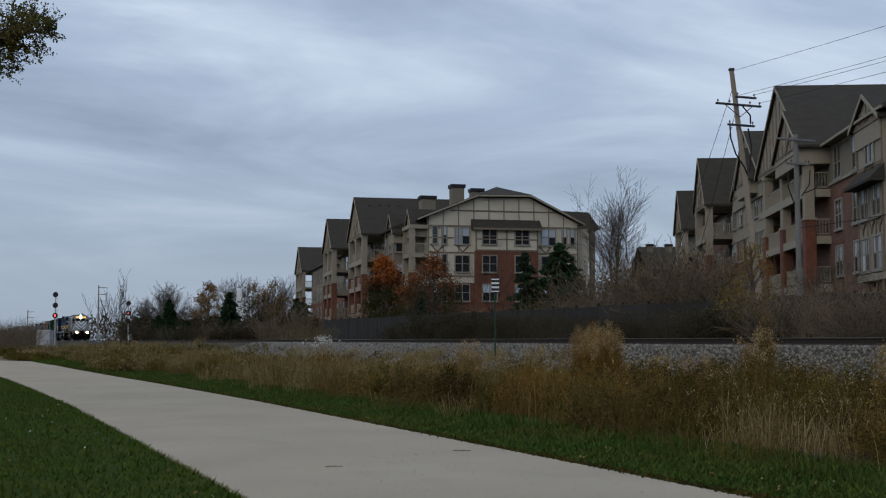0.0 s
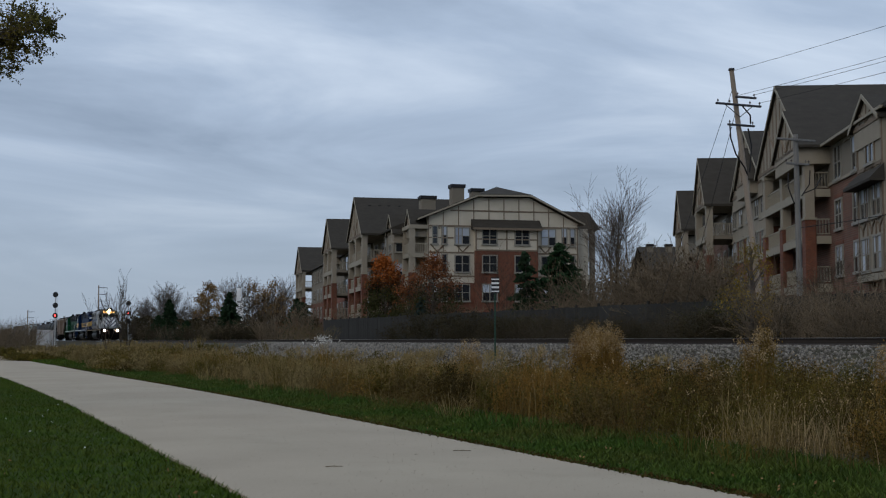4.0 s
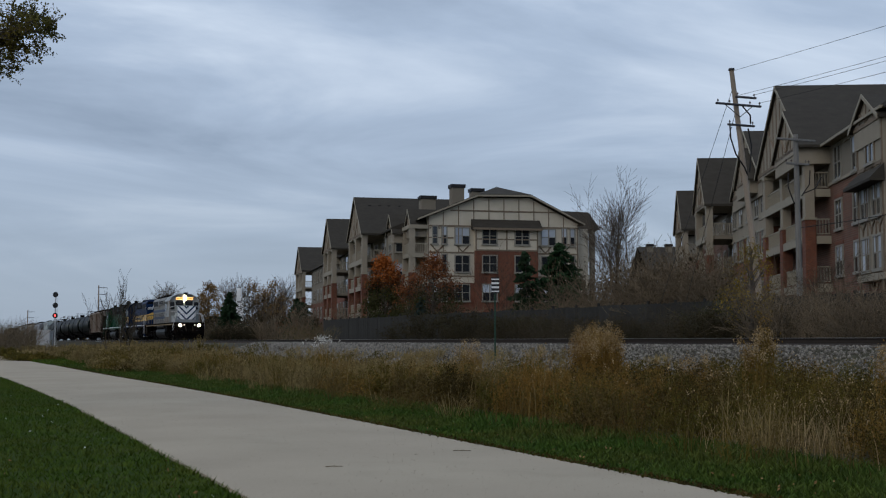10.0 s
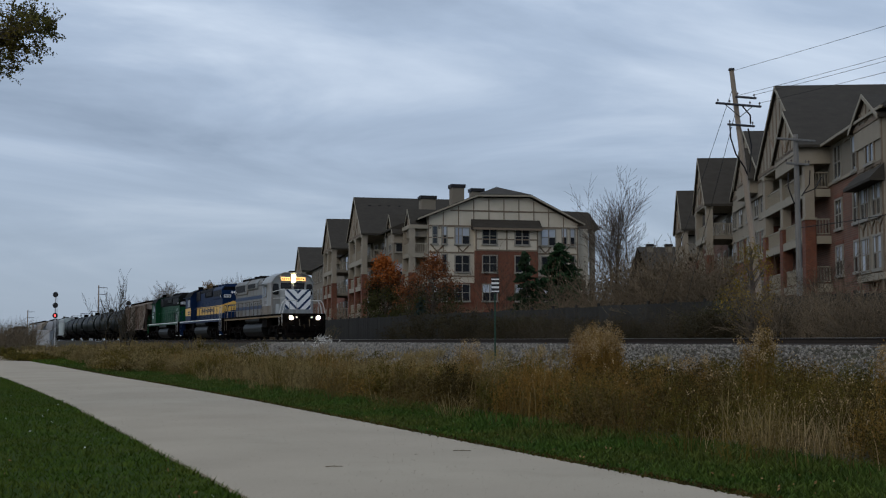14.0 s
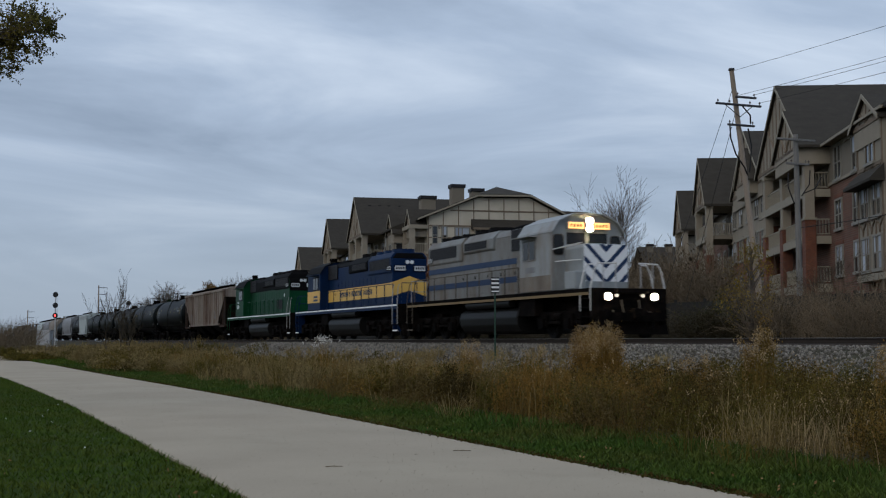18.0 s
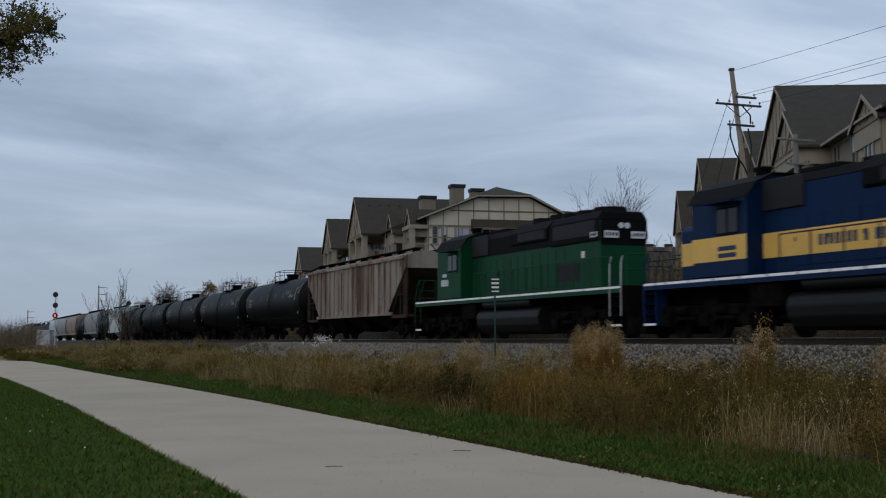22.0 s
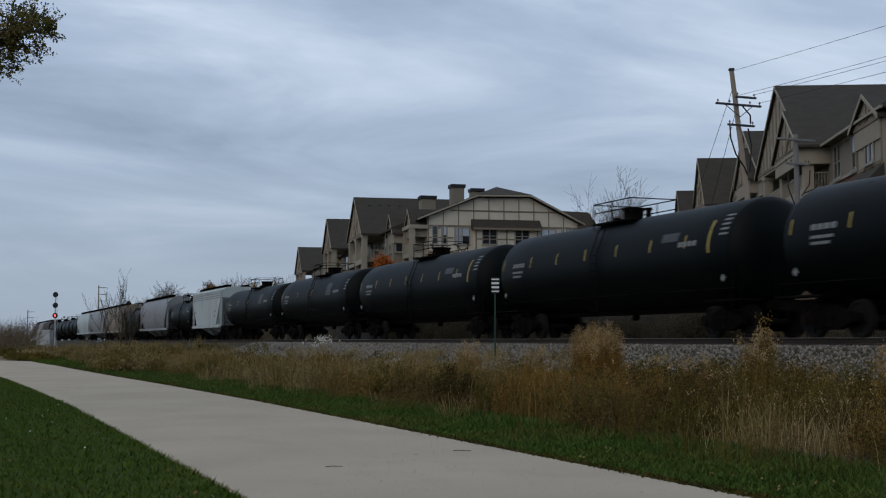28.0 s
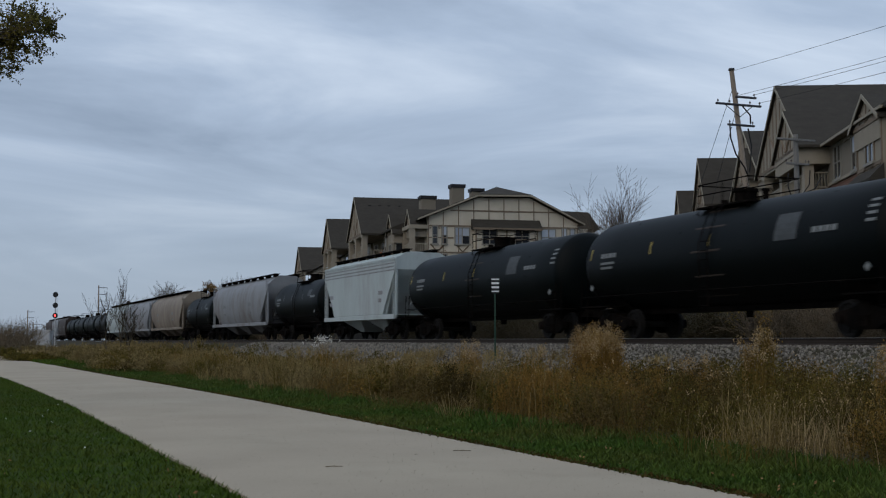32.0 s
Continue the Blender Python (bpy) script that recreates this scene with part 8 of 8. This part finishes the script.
def fence():
    f = thing("fence", pose(0, 0, 0), "weathered grey wooden privacy fence beyond the track", "fence")
    line = [(-112, 32.4), (-86.5, 32.7), (-66.5, 34.9), (-54, 35.7), (-43, 36.0), (-24, 36.4)]
    rng = random.Random(3)

    def to_mesh(bm, name):
        me = bpy.data.meshes.new(name)
        bm.to_mesh(me)
        bm.free()
        me.materials.append(M_FENCE)
        return me
    board = [to_mesh(made(box, 0, 0.135, -0.012, 0.012, 0.05, 2.43 + 0.015 * k), "board") for k in range(4)]
    rail = to_mesh(made(box, 0, 2.43, 0.013, 0.06, 0, 0.09), "fence_rail")
    post = to_mesh(made(box, -0.06, 0.06, -0.02, 0.1, 0.0, 2.6), "post")
    bm = bmesh.new()
    for i in range(17):
        box(bm, i * 0.143, i * 0.143 + 0.135, -0.012, 0.012, 0.05, 2.43 + 0.02 * (i % 3))
    joined = to_mesh(bm, "board_panel")
    single = 0
    for (x0, y0), (x1, y1) in zip(line, line[1:]):
        ln = math.hypot(x1 - x0, y1 - y0)
        n = max(1, round(ln / 2.45))
        a = math.degrees(math.atan2(y1 - y0, x1 - x0))
        for i in range(n):
            x, y = x0 + (x1 - x0) * i / n, y0 + (y1 - y0) * i / n
            m = pose(x, y, ground_z(x, y) - 0.05 + rng.uniform(-0.03, 0.03), 0, rng.uniform(-0.4, 0.4), a)
            pieces = [(rail, "fence_rail", pose(0, 0, z)) for z in (0.35, 1.25, 2.15)]
            if -108 < x < -66 and single < 17:
                single += 1
                pieces += [(rng.choice(board), "board", pose(k * 0.143, rng.uniform(-0.004, 0.004), rng.uniform(-0.01, 0.01))) for k in range(17)]
            else:
                pieces.append((joined, "board_panel", pose(0, 0, 0)))
            pieces.append((post, "post", pose(0, 0, 0)))
            for me, nm, q in pieces:
                ob = new(nm, me)
                ob.parent = f
                ob.matrix_local = m @ q
                if nm == "board_panel":
                    ob["kind"] = "stuff"


fence()


# ---- power poles and wires ----
def sagging(p, q, sag, n=14):
    p, q = Vector(p), Vector(q)
    return [p.lerp(q, i / n) - Vector((0, 0, 4 * sag * (i / n) * (1 - i / n))) for i in range(n + 1)]


def insulator(parent, x, y, z):
    bm = bmesh.new()
    tube(bm, (x, y, z), (x, y, z + 0.07), 0.015, seg=6)
    tube(bm, (x, y, z + 0.07), (x, y, z + 0.11), 0.04, 0.05, 8)
    tube(bm, (x, y, z + 0.11), (x, y, z + 0.16), 0.034, 0.02, 8)
    part("insulator", bm, M_PORCELAIN, parent)


def power_pole():
    base, top = Vector((-47.75, 34.87, 0.9)), Vector((-47.4, 33.0, 13.66))
    p = thing("power_pole", Matrix.Translation(base), "tall leaning wooden power pole with two crossarms", "utility pole")
    rel = top - base
    bm = made(tube, (0, 0, 0), rel, 0.165, 0.11, 12)
    part("pole", bm, M_POLE, p, smooth=True)
    part("pole_cap", made(tube, rel, rel + Vector((0, 0, 0.09)), 0.15, 0.13, 12), M_BLACK_METAL, p)

    def on(z):
        return rel * ((z - base.z) / rel.z)
    for z, half, nm in ((12.05, 1.22, "crossarm"), (12.42, 0.55, "crossarm"), (11.12, 0.72, "crossarm")):
        c = on(z)
        off = 0.0 if half > 0.6 else 0.45
        arm = part(nm, made(box, c.x + 0.16, c.x + 0.27, c.y - half + off, c.y + half + off, c.z - 0.045, c.z + 0.045), M_ARM, p, bevel=0.01)
        for y in ((-half + 0.1, -half * 0.4, half * 0.5, half - 0.08) if half > 1 else (half - 0.1 + off, -half + 0.1 + off)):
            insulator(arm, c.x + 0.215, c.y + y, c.z + 0.045)
    for z0, z1, s in ((11.5, 12.0, 0.7), (11.5, 12.0, -0.7)):
        bm = bmesh.new()
        tube(bm, on(z0) + Vector((0.2, 0, 0)), on(z1) + Vector((0.22, s, 0)), 0.02, seg=5)
        part("brace", bm, M_ARM, p)
    # jumper cables that hang in loops beside the pole
    for pts in ([(0.22, -0.62, 11.1), (0.22, -0.66, 10.5), (0.22, -0.5, 9.8), (0.2, -0.1, 9.2), (0.16, 0.05, 8.9)], [(0.22, 0.35, 11.0), (0.22, 0.42, 10.2), (0.2, 0.3, 9.6), (0.16, 0.18, 9.0)],
                [(0.22, 0.2, 12.0), (0.24, 0.55, 11.6), (0.24, 0.5, 11.2)]):
        bm = bmesh.new()
        q = [Vector((on(z).x + x, on(z).y + y, on(z).z)) for x, y, z in pts]
        tubes(bm, q, 0.035, 6)
        part("jumper_cable", bm, M_WIRE, p)
    # line wires, strung towards the next pole
    for z, dy in ((13.62, 0.0), (12.55, 0.85), (12.5, 0.1), (12.2, 1.12)):
        c = on(z) + base
        bm = bmesh.new()
        tubes(bm, [v - base for v in sagging((c.x + 0.2, c.y + dy, z), (4, 33.4 + dy, z + 0.4), 0.55)], 0.009, 5)
        part("wire", bm, M_WIRE, p)
    for z, end in ((12.95, (-55.6, 33.2, 1.0)), (11.9, (-53.2, 33.4, 1.0))):
        c = on(z) + base
        bm = bmesh.new()
        tubes(bm, [c - base, Vector(end) - base], 0.012, 5)
        part("guy_wire", bm, M_WIRE, p)
    return p


def grey_pole():
    base, top = Vector((-51.15, 39.45, 0.95)), Vector((-50.8, 39.1, 11.6))
    p = thing("power_pole", Matrix.Translation(base), "grey wooden pole with insulators in front of brick apartments", "utility pole")
    rel = top - base
    bm = bmesh.new()
    tube(bm, (0, 0, 0), rel, 0.16, 0.12, 12)
    part("pole", bm, M_POLEGREY, p, smooth=True)
    for z, half in ((9.15, 0.75), (10.35, 1.3)):
        c = rel * (z / rel.z)
        arm = part("crossarm", made(box, c.x + 0.14, c.x + 0.23, c.y - half, c.y + half * 0.8, c.z - 0.05, c.z + 0.05), M_POLEGREY, p, bevel=0.01)
        if half < 1:
            for y in (-half, -half * 0.6, half * 0.55, half * 0.8):
                insulator(arm, c.x + 0.19, c.y + y, c.z + 0.05)
    for pts in ([(0.2, -0.72, 8.7), (0.2, -0.75, 8.0), (0.2, -0.45, 7.3), (0.15, -0.05, 6.7)], [(0.2, 0.6, 8.9), (0.2, 0.55, 8.2), (0.16, 0.1, 7.6)], [(0.2, 1.3, 8.6), (0.2, 0.9, 8.0), (0.16, 0.15, 7.7)]):
        bm = bmesh.new()
        tubes(bm, [Vector(q) for q in pts], 0.03, 6)
        part("jumper_cable", bm, M_WIRE, p)
    bm = bmesh.new()
    tubes(bm, sagging((0.1, 0, 6.0), (30, -4.0, 7.2), 0.5), 0.02, 5)
    part("service_cable", bm, M_WIRE, p)
    return p


power_pole()
grey_pole()


def small_pole(xy, h, label, arms=3):
    p = thing("utility_pole", pose(*xy, ground_z(*xy) - 0.05), label, "utility pole")
    bm = bmesh.new()
    tube(bm, (0, 0, 0), (0, 0, h), 0.17, 0.11, 8)
    part("pole", bm, M_POLE, p)
    for i in range(arms):
        z = h - 0.5 - i * 1.3
        part("crossarm", made(box, -0.06, 0.06, -0.2, 1.6 - 0.2 * i, z, z + 0.1), M_ARM, p)


small_pole(spot(240, -0.277), 11.5, "distant wooden pole with several short arms", 4)
small_pole(spot(300, -0.3336), 8.5, "distant thin wooden pole", 2)
small_pole(spot(290, -0.329), 5.2, "distant short wooden pole", 1)


# ---- railway signals, cabinet and marker ----
def signal(xy, heads, red, top, label):
    z0 = ground_z(*xy) - 0.05
    s = thing("railway_signal", pose(*xy, z0, 0, 0, -20), label, "railway signal", "signals by the line")
    part("base", made(box, -0.35, 0.35, -0.35, 0.35, 0, 0.7), M_ALU, s, "silver footing", bevel=0.03)
    part("mast", made(tube, (0, 0, 0.7), (0, 0, top - z0), 0.075, 0.06, 10), M_ALU, s, "silver mast")
    for i, z in enumerate(heads):
        z -= z0
        bm = bmesh.new()
        tube(bm, (0.14, 0, z), (0.17, 0, z), 0.38, seg=20)
        box(bm, -0.1, 0.14, -0.2, 0.2, z - 0.25, z + 0.25)
        hd = part("signal_head", bm, M_BLACK_METAL, s, "black round target")
        bm = bmesh.new()
        tube(bm, (0.171, 0, z), (0.2, 0, z), 0.13 if i == red else 0.11, seg=14)
        part("lens", bm, M_SIGNALRED if i == red else M_PANE, hd, "lit red lens" if i == red else "")
        bm = bmesh.new()
        for k in range(8):
            t0, t1 = math.pi * (k / 8 - 0.0), math.pi * ((k + 1) / 8)
            a = [bm.verts.new((x, 0.16 * math.cos(t), z + 0.16 * math.sin(t))) for t in (t0, t1) for x in (0.17, 0.42)]
            bm.faces.new((a[0], a[1], a[3], a[2]))
        part("hood", bm, M_BLACK_METAL, hd)
    bm = bmesh.new()
    for y in (-0.2, 0.2):
        tubes(bm, [(-0.3, y, 0.7), (-0.3, y, top - z0 - 0.6)], 0.015, 4)
    for i in range(int((top - z0 - 1.2) / 0.4)):
        tube(bm, (-0.3, -0.2, 0.9 + i * 0.4), (-0.3, 0.2, 0.9 + i * 0.4), 0.012, seg=4)
    part("ladder", bm, M_ALU, s)


signal(spot(175, -0.3114), (7.78, 6.27, 4.84), 2, 7.9, "tall railway signal with three black heads, lowest red")
signal(spot(192, -0.2527), (7.06, 5.53, 4.27), 1, 7.2, "railway signal beyond the track with red middle light")


def cabinet(xy, w, d, h, label, turn=0):
    c = thing("signal_cabinet", pose(*xy, ground_z(*xy) - 0.05, 0, 0, turn), label, "equipment cabinet")
    part("body", made(box, -d / 2, d / 2, -w / 2, w / 2, 0.1, h), M_ALU, c, bevel=0.02)
    part("plinth", made(box, -d / 2 - 0.05, d / 2 + 0.05, -w / 2 - 0.05, w / 2 + 0.05, 0, 0.1), M_BALLAST, c)
    part("roof", made(box, -d / 2 - 0.08, d / 2 + 0.08, -w / 2 - 0.08, w / 2 + 0.08, h, h + 0.1), M_ALU, c)
    dr = part("door", made(box, d / 2, d / 2 + 0.02, -w / 2 + 0.15, w / 2 - 0.15, 0.25, h - 0.12), M_ALU, c, bevel=0.008)
    part("handle", made(box, d / 2 + 0.021, d / 2 + 0.06, w / 2 - 0.3, w / 2 - 0.24, h * 0.45, h * 0.55), M_BLACK_METAL, dr)


cabinet(spot(166, -0.3195), 1.75, 2.4, 2.85, "pale grey metal signal cabinet beside the track", -16)
cabinet(spot(190, -0.2512), 0.5, 0.5, 1.5, "small silver case beside the signal")
cabinet(spot(228, -0.2765), 0.8, 0.8, 1.7, "small white case in the distance")


def marker():
    x, y = -41.1, 18.3
    m = thing("track_marker", pose(x, y, ground_z(x, y) - 0.1, 0, 0, -22), "black and white striped marker on a green post", "sign")
    part("post", made(box, -0.02, 0.02, -0.03, 0.03, 0, 3.1), mat("green_post", (0.02, 0.05, 0.035), 0.6, 0.2), m)
    plate = part("plate", made(box, 0.021, 0.03, -0.13, 0.15, 2.58, 3.16), M_BLACK_METAL, m)
    for k in range(4):
        z = 3.115 - k * 0.145
        part("bar", made(box, 0.031, 0.034, -0.125, 0.145, z - 0.045 - 0.012 * (k in (1, 2)), z + 0.012 * (k in (1, 2))), M_WHITE, plate, "white bar")


marker()


def far_tower():
    xy = spot(210, -0.1632)
    t = thing("white_tower", pose(*xy, 1.2, 0, 0, -20), "white slab tower rising behind distant trees", "tower")
    part("shaft", made(box, -0.65, 0.65, -0.6, 0.6, 0, 7.4), M_WHITE, t, bevel=0.05)
    part("head", made(box, -0.55, 0.55, -0.5, 0.25, 7.4, 8.9), M_WHITE, t, bevel=0.05)
    part("panel", made(box, 0.655, 0.69, -0.4, 0.4, 6.5, 6.75), M_HGREY, t)


far_tower()


# ---- twigs on the path ----
def path_twig(x, y, a, ln):
    bm = bmesh.new()
    p = [Vector((0, 0, 0.012)), Vector((ln * 0.4, 0.02, 0.014)), Vector((ln * 0.7, -0.01, 0.016)), Vector((ln, 0.03, 0.012))]
    tubes(bm, p, 0.004, 5)
    tubes(bm, [p[1], Vector((ln * 0.55, 0.08, 0.014))], 0.004, 5)
    ob = part("twig", bm, M_BRUSH, None)
    ob.matrix_world = pose(x, y, 0.045, 0, 0, a)
    tagged(ob, "thin brown twig lying on the path", "twig")


path_twig(-13.2, 5.35, 60, 0.2)
path_twig(-12.0, 3.5, 75, 0.17)


# ---- what moves: the train at an even pace, its wheels turning ----
def motions():
    for ob, o, turn in rolling:
        walk(ob, [(t, pose(COUPLER_0 + SPEED * t + o, TRACK_Y, RAIL, 0, 0, turn)) for t in range(0, 33, 4)])
    flipped = {ob for ob, o, turn in rolling if turn}
    for ob, x, r in spinning:
        s = -1 if ob.parent.parent in flipped else 1
        walk(ob, [(i / 15, pose(x, 0, r, 0, s * math.degrees(SPEED * i / 15 / r) % 360, 0)) for i in range(481)])


motions()
